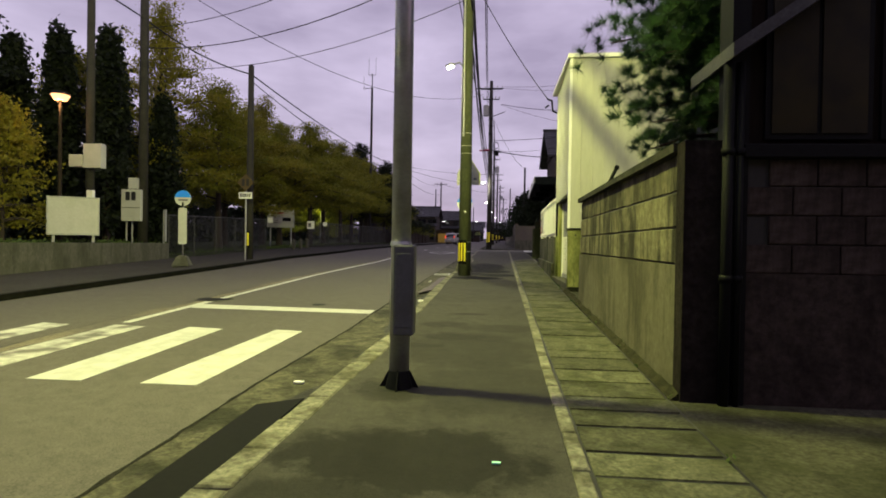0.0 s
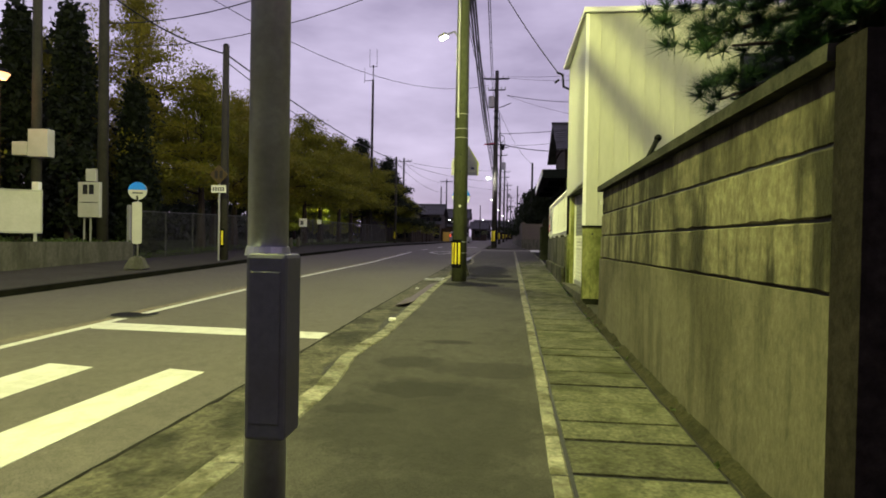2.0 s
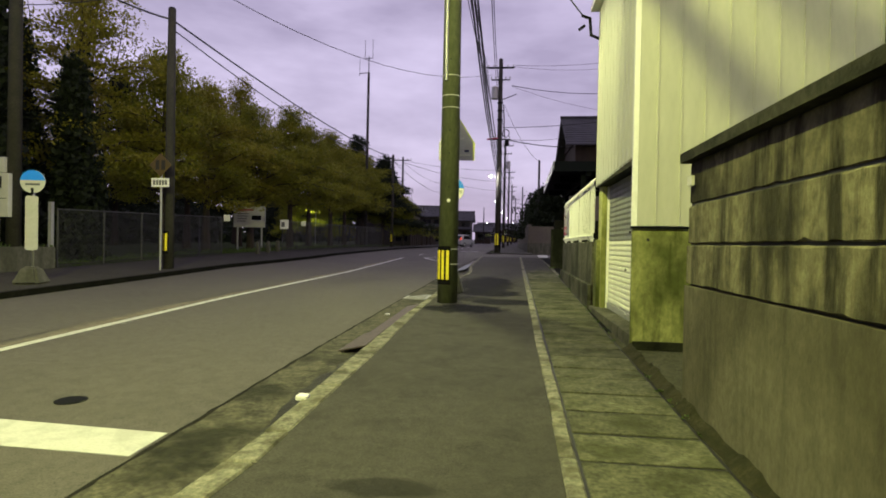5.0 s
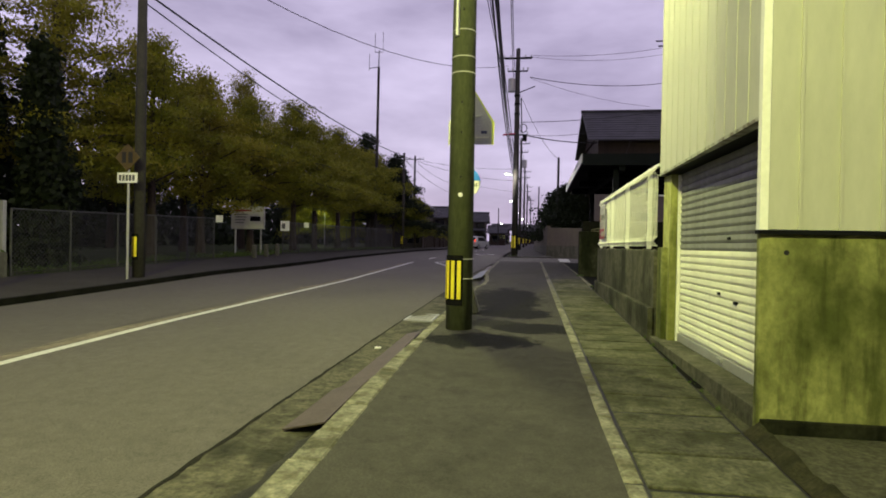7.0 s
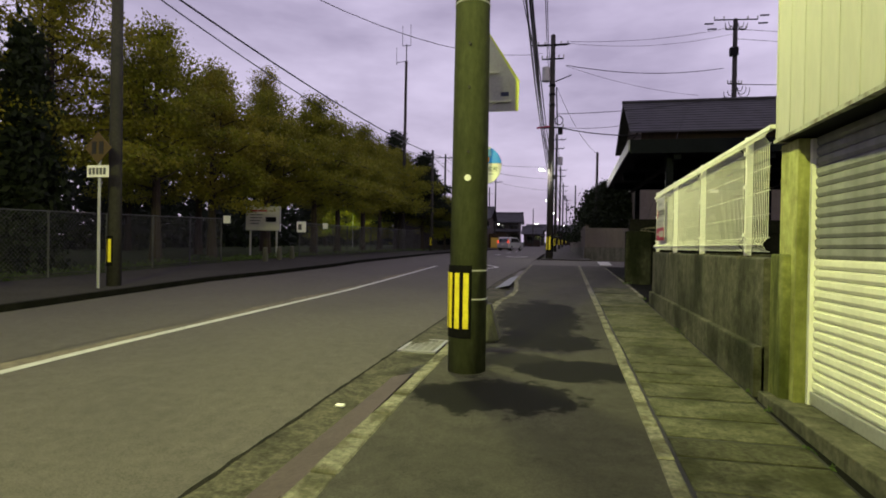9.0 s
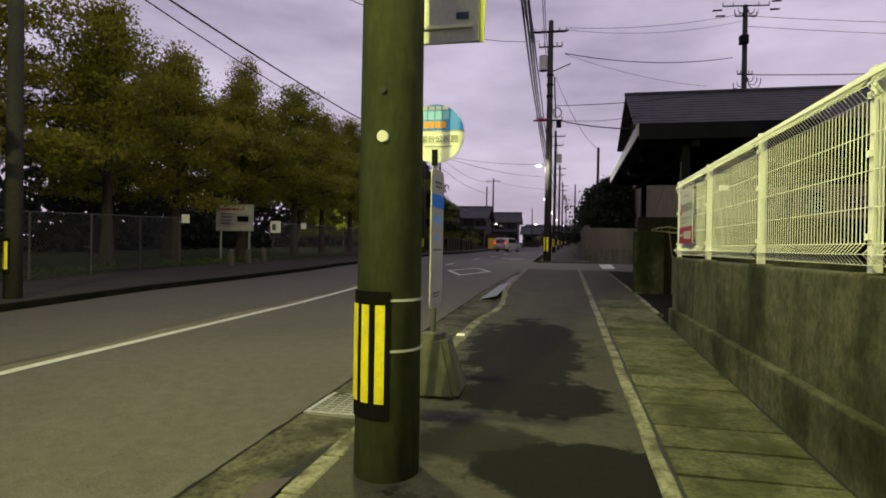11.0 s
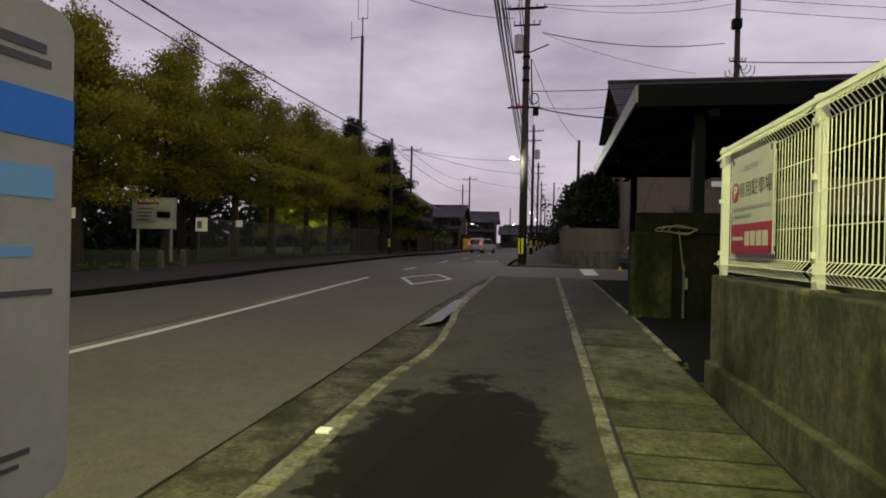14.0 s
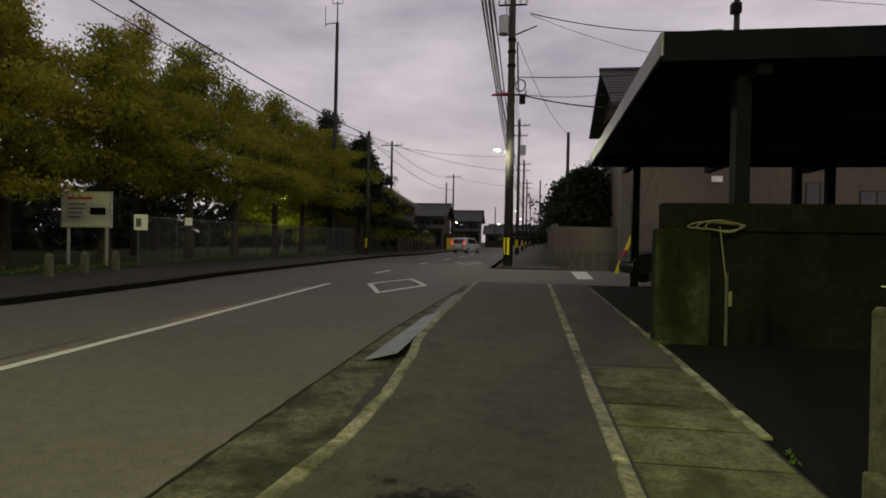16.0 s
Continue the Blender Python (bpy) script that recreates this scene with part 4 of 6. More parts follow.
def utility_pole(x, y, z0, z1, r0, r1, m, label, arms=(), tape=None, trans=(), name="utility_pole"):
    p = thing(name, label, "utility pole", "utility poles")
    part("shaft", tubem((x, y, z0 - 0.3), (x, y, z1), r0, r1, seg=24), m, p, smooth=True)
    part("pole_cap", tubem((x, y, z1), (x, y, z1 + 0.05), r1 * 1.03, r1 * 0.7, seg=16), STEEL_DARK, p)
    for z, half, turn in arms:
        dx, dy = math.cos(turn) * half, math.sin(turn) * half
        a = part("crossarm", tubem((x - dx, y - 0.1 - dy, z), (x + dx, y - 0.1 + dy, z), 0.05, seg=8), STEEL_DARK, p)
        for s in (-1, -0.55, 0.55, 1):
            bm = bmesh.new()
            tube(bm, (x + dx * s, y - 0.1 + dy * s, z), (x + dx * s, y - 0.1 + dy * s, z + 0.24), 0.035, 0.05, seg=8)
            part("insulator", bm, STEEL, a)
    for zc, side in trans:
        bm = bmesh.new()
        tube(bm, (x + side * 0.42, y - 0.05, zc - 0.45), (x + side * 0.42, y - 0.05, zc + 0.45), 0.27, seg=16)
        tube(bm, (x + side * 0.42, y - 0.05, zc + 0.45), (x + side * 0.42, y - 0.05, zc + 0.55), 0.18, 0.05, seg=12)
        box(bm, x, y - 0.06, zc - 0.05, x + side * 0.3, y + 0.04, zc + 0.05)
        part("transformer", bm, STEEL, p, "grey drum transformer")
    if tape:
        striped_tape(p, x, y, taper(tape[0], z0, r0, r1, z1), *tape)
    return p


def street_lamp_head(parent, x0, y0, z0, x1, y1, z1, lens, k=1.0):
    bm = bmesh.new()
    tube(bm, (x0, y0, z0), ((x0 + x1) / 2, (y0 + y1) / 2, z1 + 0.02), 0.025, seg=8)
    tube(bm, ((x0 + x1) / 2, (y0 + y1) / 2, z1 + 0.02), (x1, y1, z1 + 0.05), 0.025, seg=8)
    part("lamp_arm", bm, STEEL, parent)
    d = Vector((x1 - x0, y1 - y0, 0)).normalized() * 0.28
    h = part("lamp_head", boxm(-0.30 * k, -0.10, 0.0, 0.30 * k, 0.10, 0.09, bevel=0.03), STEEL, parent, "grey street lamp head")
    h.matrix_local = Matrix.Translation((x1 + d.x, y1 + d.y, z1 + 0.03)) @ Matrix.Rotation(math.atan2(d.y, d.x), 4, "Z")
    q = part("lens", boxm(-0.27 * k, -0.105 * k, -0.09 * k, 0.27 * k, 0.105 * k, 0.03, bevel=0.02), lens, h, "lit lamp lens")


# grey steel lamp post beside the crossing
lp = thing("street_lamp_post", "grey steel street lamp post with a control box and flared foot", "street lamp")
PX, PY = -0.855, 5.15
part("shaft", tubem((PX, PY, 0.1), (PX, PY, 9.4), 0.095, 0.075, seg=28), POST_GREY, lp, smooth=True)
bm = bmesh.new()
tube(bm, (PX, PY, 0.12), (PX, PY, 0.30), 0.135, 0.098, seg=24)
box(bm, PX - 0.16, PY - 0.16, 0.10, PX + 0.16, PY + 0.16, 0.135)
part("foot", bm, STEEL_DARK, lp, "dark rusted foot plate")
for sx, sy in ((1, 0), (-1, 0), (0, 1), (0, -1)):
    bm = bmesh.new()
    prism(bm, [(PX + sx * 0.09 - sy * 0.006, PY + sy * 0.09 - sx * 0.006, 0.13), (PX + sx * 0.19 - sy * 0.006, PY + sy * 0.19 - sx * 0.006, 0.13), (PX + sx * 0.09 - sy * 0.006, PY + sy * 0.09 - sx * 0.006, 0.32)], (sy * 0.012, sx * 0.012, 0))
    part("gusset", bm, STEEL_DARK, lp)
cb = part("control_box", boxm(PX - 0.05, PY - 0.13, 0.64, PX + 0.14, PY + 0.07, 1.48, bevel=0.02), BOX_GREY, lp, "grey metal control box with a hatch")
part("hatch", boxm(PX - 0.025, PY - 0.138, 0.72, PX + 0.115, PY - 0.129, 1.40, bevel=0.003), BOX_GREY, cb)
part("collar", tubem((PX, PY, 1.47), (PX, PY, 1.51), 0.105, 0.098, seg=24), POST_GREY, lp)
bm = bmesh.new()
tube(bm, (PX, PY, 9.35), (PX - 0.9, PY + 0.2, 9.75), 0.04, seg=10)
tube(bm, (PX - 0.9, PY + 0.2, 9.75), (PX - 2.3, PY + 0.5, 9.8), 0.04, seg=10)
part("arm", bm, STEEL, lp)
h = part("lamp_head", boxm(-0.35, -0.12, 0, 0.35, 0.12, 0.12, bevel=0.04), STEEL, lp)
h.matrix_local = Matrix.Translation((-3.37, 5.60, 9.7)) @ Matrix.Rotation(radians(168), 4, "Z")
part("lens", boxm(-0.28, -0.09, -0.03, 0.28, 0.09, -0.002), LENS, h, "lit lamp lens")

# concrete pole with the guard tape
p2 = utility_pole(-0.885, 17.75, 0.4, 13.4, 0.205, 0.14, POLE, "olive grey concrete utility pole with black and yellow guard sheet", arms=((12.9, 0.9, 0.0), (12.2, 0.7, 0.0)), tape=(0.84, 1.60, 135, 221.5, 5))
for z in (1.24, 1.54, 4.36, 4.60, 5.0):
    part("steel_band", tubem((-0.885, 17.75, z), (-0.885, 17.75, z + 0.015), taper(z, 0.4, 0.205, 0.14, 13.4) + 0.004, seg=24), WHITE_DULL, p2, "pale metal band")
for z in (2.78, 3.45, 3.9, 5.3):
    part("step_hole", tubem((-0.878, 17.54, z), (-0.878, 17.60, z), 0.016, seg=8), BLACK, p2)
part("reflector", tubem((-0.878, 17.535, 2.51), (-0.878, 17.60, 2.51), 0.034, seg=16), WHITE, p2, "round white reflector disc")
part("riser_cable", tubem((-0.97, 17.56, 4.9), (-0.99, 17.57, 13.0), 0.03, seg=8), STEEL, p2, "pale cable up the pole")
street_lamp_head(p2, -0.98, 17.9, 7.1, -1.34, 18.36, 7.40, LENS, 0.55)
# poles down the street
p3 = utility_pole(-0.32, 49.4, 1.0, 15.9, 0.23, 0.15, POLE_DARK, "dark utility pole with crossarms, transformer and street lamp", arms=((15.2, 0.95, 0.0), (14.3, 0.7, 0.0), (9.75, 0.75, 0.0)), tape=(1.55, 2.6), trans=((13.3, -1),))
street_lamp_head(p3, -0.45, 49.3, 6.7, -0.75, 48.9, 6.85, LENS_SMALL, 0.55)
bm = bmesh.new()
tube(bm, (0.25, 49.3, 9.3), (0.25, 49.3, 9.75), 0.16, seg=12)
part("junction_box", bm, STEEL_DARK, p3)
for i, (x, y, z1, sz) in enumerate(((0.05, 76.0, 14.6, 1.3), (0.75, 104.0, 15.0, 1.6), (1.6, 132.0, 15.4, 1.9), (3.2, 175.0, 16.0, 2.4))):
    q = utility_pole(x, y, sz, z1, 0.18, 0.12, POLE_DARK, "distant dark utility pole with crossarms and a lamp", arms=((z1 - 0.6, 1.0, 0.0), (z1 - 1.6, 0.8, 0.0)), tape=(sz + 0.6, sz + 1.6), trans=((z1 - 3.0, 1),) if i % 2 == 0 else ())
    street_lamp_head(q, x - 0.1, y - 0.1, 6.6 + sz - 1, x - 0.6, y - 0.3, 6.8 + sz - 1, LENS_SMALL)
pl = utility_pole(-10.85, 23.9, 0.5, 9.25, 0.17, 0.12, POLE_DARK, "dark pole with guard sheet at the park pavement", tape=(1.15, 1.9))
pa = utility_pole(-14.5, 21.8, 1.1, 14.5, 0.2, 0.15, POLE_DARK, "tall dark utility pole among the park trees", arms=((13.6, 0.9, 0.3),))
pb = utility_pole(-15.0, 19.4, 1.1, 13.5, 0.16, 0.12, POLE_DARK, "tall dark pole carrying pale equipment boxes")
part("equipment_box", boxm(-15.05, 19.1, 4.05, -14.35, 19.4, 4.95, bevel=0.02), WHITE_DULL, pb, "pale equipment box")
part("equipment_box", boxm(-15.62, 19.1, 4.1, -15.08, 19.35, 4.55, bevel=0.02), WHITE_DULL, pb, "pale equipment box")
part("equipment_box", boxm(-14.95, 19.15, 2.75, -14.7, 19.3, 3.25, bevel=0.02), WHITE, pb, "pale equipment box")
pf = utility_pole(-11.1, 61.5, 1.1, 10.5, 0.16, 0.11, POLE_DARK, "dark pole beside the park fence", tape=(1.7, 2.6))
pg = utility_pole(-13.2, 78.0, 1.3, 12.9, 0.16, 0.11, POLE_DARK, "dark pole with a lamp bracket", arms=((12.5, 1.1, 0.0),))
ph = utility_pole(-10.2, 108.0, 1.6, 13.4, 0.16, 0.11, POLE_DARK, "far dark pole with one crossarm", arms=((13.0, 1.2, 0.0),))
street_lamp_head(ph, -10.1, 107.8, 5.6, -9.7, 107.4, 5.7, LENS_SMALL, 0.8)
pn = utility_pole(-4.9, 140.0, 1.9, 10.6, 0.14, 0.1, POLE_DARK, "far dark pole with a small street lamp")
street_lamp_head(pn, -4.8, 139.8, 6.9, -4.3, 139.4, 7.0, LENS_SMALL, 0.9)
pi_ = utility_pole(-10.8, 104.0, 1.6, 11.6, 0.14, 0.1, POLE_DARK, "far dark pole without crossarms")
pj = utility_pole(3.1, 55.7, 1.0, 9.1, 0.11, 0.09, POLE_DARK, "slim dark pole behind the hedge wall")
pk = utility_pole(12.6, 55.5, 1.0, 18.6, 0.22, 0.15, POLE_DARK, "tall dark pole with crossarms behind the house", arms=((18.55, 1.5, 0.1), (17.85, 0.7, 0.1), (13.9, 0.5, 0.2)))
for side, zc, n in ((1, 13.6, 3), (-1, 13.3, 2), (1, 18.2, 2), (-1, 18.3, 2)):
    for k in range(n):
        bm = bmesh.new()
        r0, cx, cz = 0.2 + 0.1 * k, 12.6 + side * (0.3 + 0.14 * k), zc - 0.1 * k
        for j in range(8):
            a0, a1 = math.pi * (0.9 + 1.2 * j / 8), math.pi * (0.9 + 1.2 * (j + 1) / 8)
            tube(bm, (cx + r0 * math.cos(a0), 55.3, cz + 1.3 * r0 * math.sin(a0)), (cx + r0 * math.cos(a1), 55.3, cz + 1.3 * r0 * math.sin(a1)), 0.025, seg=5, caps=False)
        part("cable_loop", bm, CABLE, pk, "black slack cable loop")
for z, x0, x1 in ((18.35, 10.5, 11.1), (18.2, 14.1, 14.7), (18.75, 14.2, 14.8), (17.95, 10.7, 11.3)):
    part("strain_insulator", tubem((x0, 55.4, z), (x1, 55.4, z), 0.06, seg=8), STEEL_DARK, pk)
part("switch_box", boxm(12.2, 55.1, 15.9, 12.75, 55.5, 16.5, bevel=0.03), STEEL_DARK, pk)
pm = utility_pole(2.9, 96.0, 1.5, 11.0, 0.11, 0.09, POLE_DARK, "far slim dark pole")

# bracket and coil on the pole at the junction
part("side_bracket", tubem((-1.3, 49.3, 9.75), (-0.3, 49.3, 9.85), 0.06, seg=8), RED, p3, "reddish cable bracket")
bm = bmesh.new()
for k in range(10):
    a0, a1 = 2 * math.pi * k / 10, 2 * math.pi * (k + 1) / 10
    tube(bm, (0.15 + 0.25 * math.cos(a0), 49.2, 10.2 + 0.3 * math.sin(a0)), (0.15 + 0.25 * math.cos(a1), 49.2, 10.2 + 0.3 * math.sin(a1)), 0.03, seg=6, caps=False)
part("cable_coil", bm, CABLE, p3, "black coil of spare cable")
part("riser_pipe", tubem((-0.12, 49.25, 1.2), (-0.17, 49.28, 9.0), 0.05, seg=8), STEEL_DARK, p3)
part("long_arm", tubem((-1.75, 49.3, 15.25), (0.75, 49.3, 15.25), 0.055, seg=8), STEEL_DARK, p3)

part("wire_bracket", tubem((-0.25, 49.3, 12.75), (0.9, 49.3, 13.2), 0.035, seg=8), STEEL_DARK, p3)
for dz in (11.2, 11.9, 12.5):
    part("clamp", tubem((-0.32, 49.4, dz), (-0.32, 49.4, dz + 0.12), 0.22, seg=14), STEEL_DARK, p3)
part("drop_cable", tubem((-0.05, 49.25, 12.4), (0.05, 49.25, 9.9), 0.04, seg=6), CABLE, p3, "black cable hanging down the pole")

# radio mast
am = thing("antenna_mast", "tall slim steel radio mast with whip aerials", "mast")
part("mast", tubem((-13.95, 62.0, 1.2), (-13.9, 62.0, 19.0), 0.17, 0.12, seg=12), POLE_DARK, am)
part("upper_tube", tubem((-13.9, 62.0, 19.0), (-13.9, 62.0, 20.6), 0.05, seg=8), STEEL_DARK, am)
part("spreader", tubem((-14.3, 62.0, 20.45), (-13.5, 62.0, 20.45), 0.03, seg=6), STEEL_DARK, am)
part("bracket", tubem((-14.85, 62.0, 18.9), (-13.9, 62.0, 19.0), 0.035, seg=6), STEEL_DARK, am)
for x, z0, z1 in ((-14.3, 20.45, 22.3), (-13.5, 20.45, 22.4), (-14.85, 18.7, 20.3)):
    part("whip", tubem((x, 62.0, z0), (x, 62.0, z1), 0.022, seg=6), STEEL_DARK, am)

# wires
for dx, z0, z1, sag in ((-0.9, 13.1, 15.4, 0.9), (-0.5, 13.1, 15.4, 0.9), (0.5, 13.1, 15.4, 0.9), (-0.6, 12.4, 14.5, 0.9), (0.45, 12.4, 14.5, 1.0), (0.0, 10.9, 12.4, 0.8), (0.1, 10.2, 10.6, 0.6), (-0.05, 9.9, 9.9, 0.6), (0.15, 8.9, 9.6, 0.5)):
    thick = 0.034 if z0 < 11 else 0.022
    cable("overhead_wire", (-0.885 + dx, 17.7, z0), (-1.0 + dx * 0.75, 49.3, z1), sag, thick)
    cable("overhead_wire", (-0.885 + dx, 17.7, z0), (-1.3 + dx, -18.0, z0 - 1.0), sag, thick)
    cable("overhead_wire", (-1.0 + dx * 0.75, 49.3, z1), (-0.4 + dx, 76.0, z1 - 1.2), sag * 0.7, thick)
    cable("overhead_wire", (-0.4 + dx, 76.0, z1 - 1.2), (0.4 + dx, 104.0, z1 - 0.9), sag * 0.7, thick)
    cable("overhead_wire", (0.4 + dx, 104.0, z1 - 0.9), (1.3 + dx, 132.0, z1 - 0.6), sag * 0.7, thick)
for p, q, sag, r in (
    ((-10.85, 23.9, 8.9), (-11.1, 61.5, 10.2), 0.5, 0.03), ((-10.85, 23.9, 8.6), (-11.1, 61.5, 9.9), 0.9, 0.02),
    ((-10.85, 23.9, 8.9), (-14.5, 21.8, 10.6), 0.3, 0.03), ((-14.5, 21.8, 10.6), (-13.0, -6.0, 11.5), 0.5, 0.03),
    ((-14.5, 21.8, 10.2), (-0.885, 17.7, 12.6), 0.9, 0.014), ((-14.5, 21.8, 9.4), (-0.885, 17.7, 10.8), 0.9, 0.018), ((-14.5, 21.8, 8.6), (-0.885, 17.7, 9.3), 0.8, 0.012),
    ((-14.5, 21.8, 12.8), (-1.0, 49.3, 14.7), 2.2, 0.016), ((-0.855, 5.15, 6.3), (-0.885, 17.75, 9.65), 0.05, 0.07), ((-0.855, 5.15, 7.1), (-0.885, 17.75, 9.92), 0.05, 0.06),
    ((1.62, 17.32, 6.0), (-0.885, 17.7, 10.2), 0.2, 0.014),
    ((0.75, 49.3, 15.4), (12.6, 55.5, 18.1), 0.35, 0.014), ((0.6, 49.3, 15.3), (12.6, 55.5, 17.6), 0.5, 0.012), ((0.55, 49.3, 13.85), (11.85, 55.5, 15.1), 0.45, 0.025), ((-0.04, 49.3, 10.65), (12.2, 55.5, 13.0), 0.25, 0.024), ((0.37, 49.3, 9.7), (5.6, 51.5, 9.55), 0.15, 0.036), ((0.37, 49.3, 9.75), (5.6, 51.5, 10.45), 0.2, 0.016),
    ((0.55, 49.3, 13.8), (9.8, 54.0, 12.8), 0.3, 0.011), ((0.0, 49.3, 12.4), (3.1, 55.7, 9.0), 0.6, 0.014),
    ((-13.2, 78.0, 12.5), (0.05, 76.0, 11.0), 0.4, 0.02), ((-10.2, 108.0, 13.0), (0.75, 104.0, 11.0), 0.3, 0.02), ((-13.2, 78.0, 12.3), (-10.2, 108.0, 12.8), 0.9, 0.02), ((-11.1, 61.5, 10.2), (-13.2, 78.0, 11.8), 0.3, 0.022), ((-11.1, 61.5, 9.9), (-10.2, 108.0, 11.0), 1.0, 0.022), ((-11.1, 61.5, 10.2), (0.05, 76.0, 9.6), 0.6, 0.018),
    ((12.6, 55.5, 17.9), (60.0, 62.0, 18.5), 1.0, 0.016), ((12.6, 55.5, 17.2), (60.0, 62.0, 17.5), 1.0, 0.016), ((12.6, 55.5, 13.9), (40.0, 50.0, 13.0), 0.6, 0.03)):
    cable("overhead_wire", p, q, sag, r)


# ---- trees ----
rng = random.Random(7)


def leaf_cloud(name, centres, per, spread, size, material, parent, flat=0.6, seed=1):
    r = np.random.RandomState(seed)
    c = np.repeat(np.array(centres), per, axis=0)
    k = len(c)
    c = c + r.normal(0, 1, (k, 3)) * np.array([spread, spread, spread * flat])
    a = r.normal(0, 1, (k, 3))
    a /= np.linalg.norm(a, axis=1)[:, None]
    b = np.cross(a, r.normal(0, 1, (k, 3)))
    b /= np.linalg.norm(b, axis=1)[:, None]
    s = (size * r.uniform(0.6, 1.3, k))[:, None]
    v = np.stack([c - a * s, c + b * s * 0.55, c + a * s, c - b * s * 0.55], axis=1).reshape(-1, 3)
    me = bpy.data.meshes.new(name)
    me.from_pydata(v.tolist(), [], np.arange(k * 4).reshape(-1, 4).tolist())
    me.materials.append(material)
    o = new(name, me)
    o.parent = parent
    return o


def broad_tree(x, y, z, h, spread, leaves, seed, label, trunk_r=0.24, clear=0.24, per=52, size=0.074, leafspread=0.29):
    """A tapered trunk, arching limbs with drooping sprays, and a crown of loose leaves with an uneven, spiked outline."""
    r = random.Random(seed)
    t = thing("tree", label, "tree", "park trees", at=(x, y, z))
    bm = bmesh.new()
    lean = (r.uniform(-0.3, 0.3), r.uniform(-0.3, 0.3))
    pts = [Vector((lean[0] * u * u, lean[1] * u * u, -0.2 + h * u)) for u in (0, 0.15, 0.35, 0.6, 0.85, 0.97)]
    for i in range(5):
        tube(bm, pts[i], pts[i + 1], trunk_r * (1.25 if i == 0 else 1 - 0.17 * i), trunk_r * (1 - 0.17 * (i + 1)), seg=9)
    part("trunk", bm, BARK, t)
    centres = []
    bm = bmesh.new()
    n = int(20 + 0.9 * h)
    for k in range(n):
        u = clear + (0.95 - clear) * (k + r.random() * 0.6) / n
        base = Vector((lean[0] * u * u, lean[1] * u * u, h * u))
        az = k * 2.4 + r.uniform(-0.5, 0.5)
        v = (u - clear) / (0.95 - clear)
        ln = spread * max(0.12, 1.06 - 0.05 * v - 1.15 * v ** 1.4) * r.uniform(0.55, 1.2)
        rise = ln * (0.16 + 0.30 * u + r.uniform(-0.12, 0.2))
        droop = ln * (0.24 - 0.2 * v)
        out = Vector((math.cos(az), math.sin(az), 0))

        def along(w):
            return base + out * (ln * w) + Vector((0, 0, rise * 2.0 * w - (rise + droop) * w * w))

        for w0, w1 in ((0, 0.35), (0.35, 0.7), (0.7, 1.0)):
            tube(bm, along(w0), along(w1), 0.06 * (1.2 - u) * (1 - 0.7 * w0), 0.06 * (1.2 - u) * (1 - 0.7 * w1) + 0.004, seg=5, caps=False)
        m = max(7, int(ln * 6.4))
        for j in range(m):
            w = 0.22 + 0.83 * (j + r.random()) / m
            centres.append(tuple(along(w) + Vector((r.gauss(0, 0.46 - 0.28 * v), r.gauss(0, 0.46 - 0.28 * v), r.gauss(0, 0.2)))))
    for k in range(10):
        a, q = r.uniform(0, 6.28), spread * r.uniform(0.08, 0.55)
        x0, y0, z0 = q * math.cos(a), q * math.sin(a), h * (0.80 - 0.5 * q / spread)
        tall = h * r.uniform(0.14, 0.30)
        tube(bm, (x0 * 0.7, y0 * 0.7, z0 - 0.4), (x0, y0, z0 + tall), 0.03, 0.006, seg=5, caps=False)
        for j in range(9):
            centres.append((x0 + r.gauss(0, 0.1), y0 + r.gauss(0, 0.1), z0 + tall * (j + 0.5) / 9))
    for k in range(9):
        centres.append((lean[0] + r.gauss(0, 0.12), lean[1] + r.gauss(0, 0.12), h * (0.84 + 0.02 * k)))
    part("limb_work", bm, BARK, t)
    leaf_cloud("crown", centres, per, leafspread, size, leaves, t, 0.42, seed=seed)
    return t


def cone_tree(x, y, z, h, rad, seed, label):
    r = np.random.RandomState(seed)
    t = thing("conifer", label, "tree", "park trees", at=(x, y, z))
    part("trunk", tubem((0, 0, -0.2), (0, 0, h * 0.9), 0.18, 0.03, seg=8), BARK, t)
    c = []
    for k in range(360):
        u = r.uniform(0.04, 1.0) ** 0.8
        a = r.uniform(0, 6.28)
        q = rad * (1 - u) ** 0.75 * r.uniform(0.55, 1.05) * (1 + 0.22 * math.sin(9 * u + a))
        c.append((q * math.cos(a), q * math.sin(a), h * u))
    leaf_cloud("crown", c, 30, 0.20, 0.14, DARKLEAF, t, 1.3, seed)
    return t


GL = "broad park tree with dull yellow-green leaves"
t1 = broad_tree(-18.3, 29.0, 0.9, 13.6, 4.6, GINKGO, 11, "tall ginkgo with yellowing leaves in the park")
t2 = broad_tree(-17.0, 37.0, 1.0, 9.9, 4.9, GINKGO, 12, "ginkgo with yellowing leaves behind the park fence")
t3 = broad_tree(-15.4, 45.6, 1.2, 10.3, 5.0, GREENLEAF, 13, GL, clear=0.28)
t6 = broad_tree(-15.8, 50.6, 1.2, 9.6, 5.3, GREENLEAF, 16, GL, clear=0.31)
copy_thing(t3, pose(-15.4, 55.0, 1.3, 0, 0, 90))
copy_thing(t6, pose(-15.6, 60.0, 1.3, 0, 0, 200))
copy_thing(t3, pose(-14.8, 64.0, 0.9, 0, 0, 30))
copy_thing(t3, pose(-17.0, 33.0, 1.0, 0, 0, 150))
copy_thing(t3, pose(-20.6, 41.0, 1.1, 0, 0, 220))
copy_thing(t6, pose(-16.4, 41.4, 0.9, 0, 0, 290))
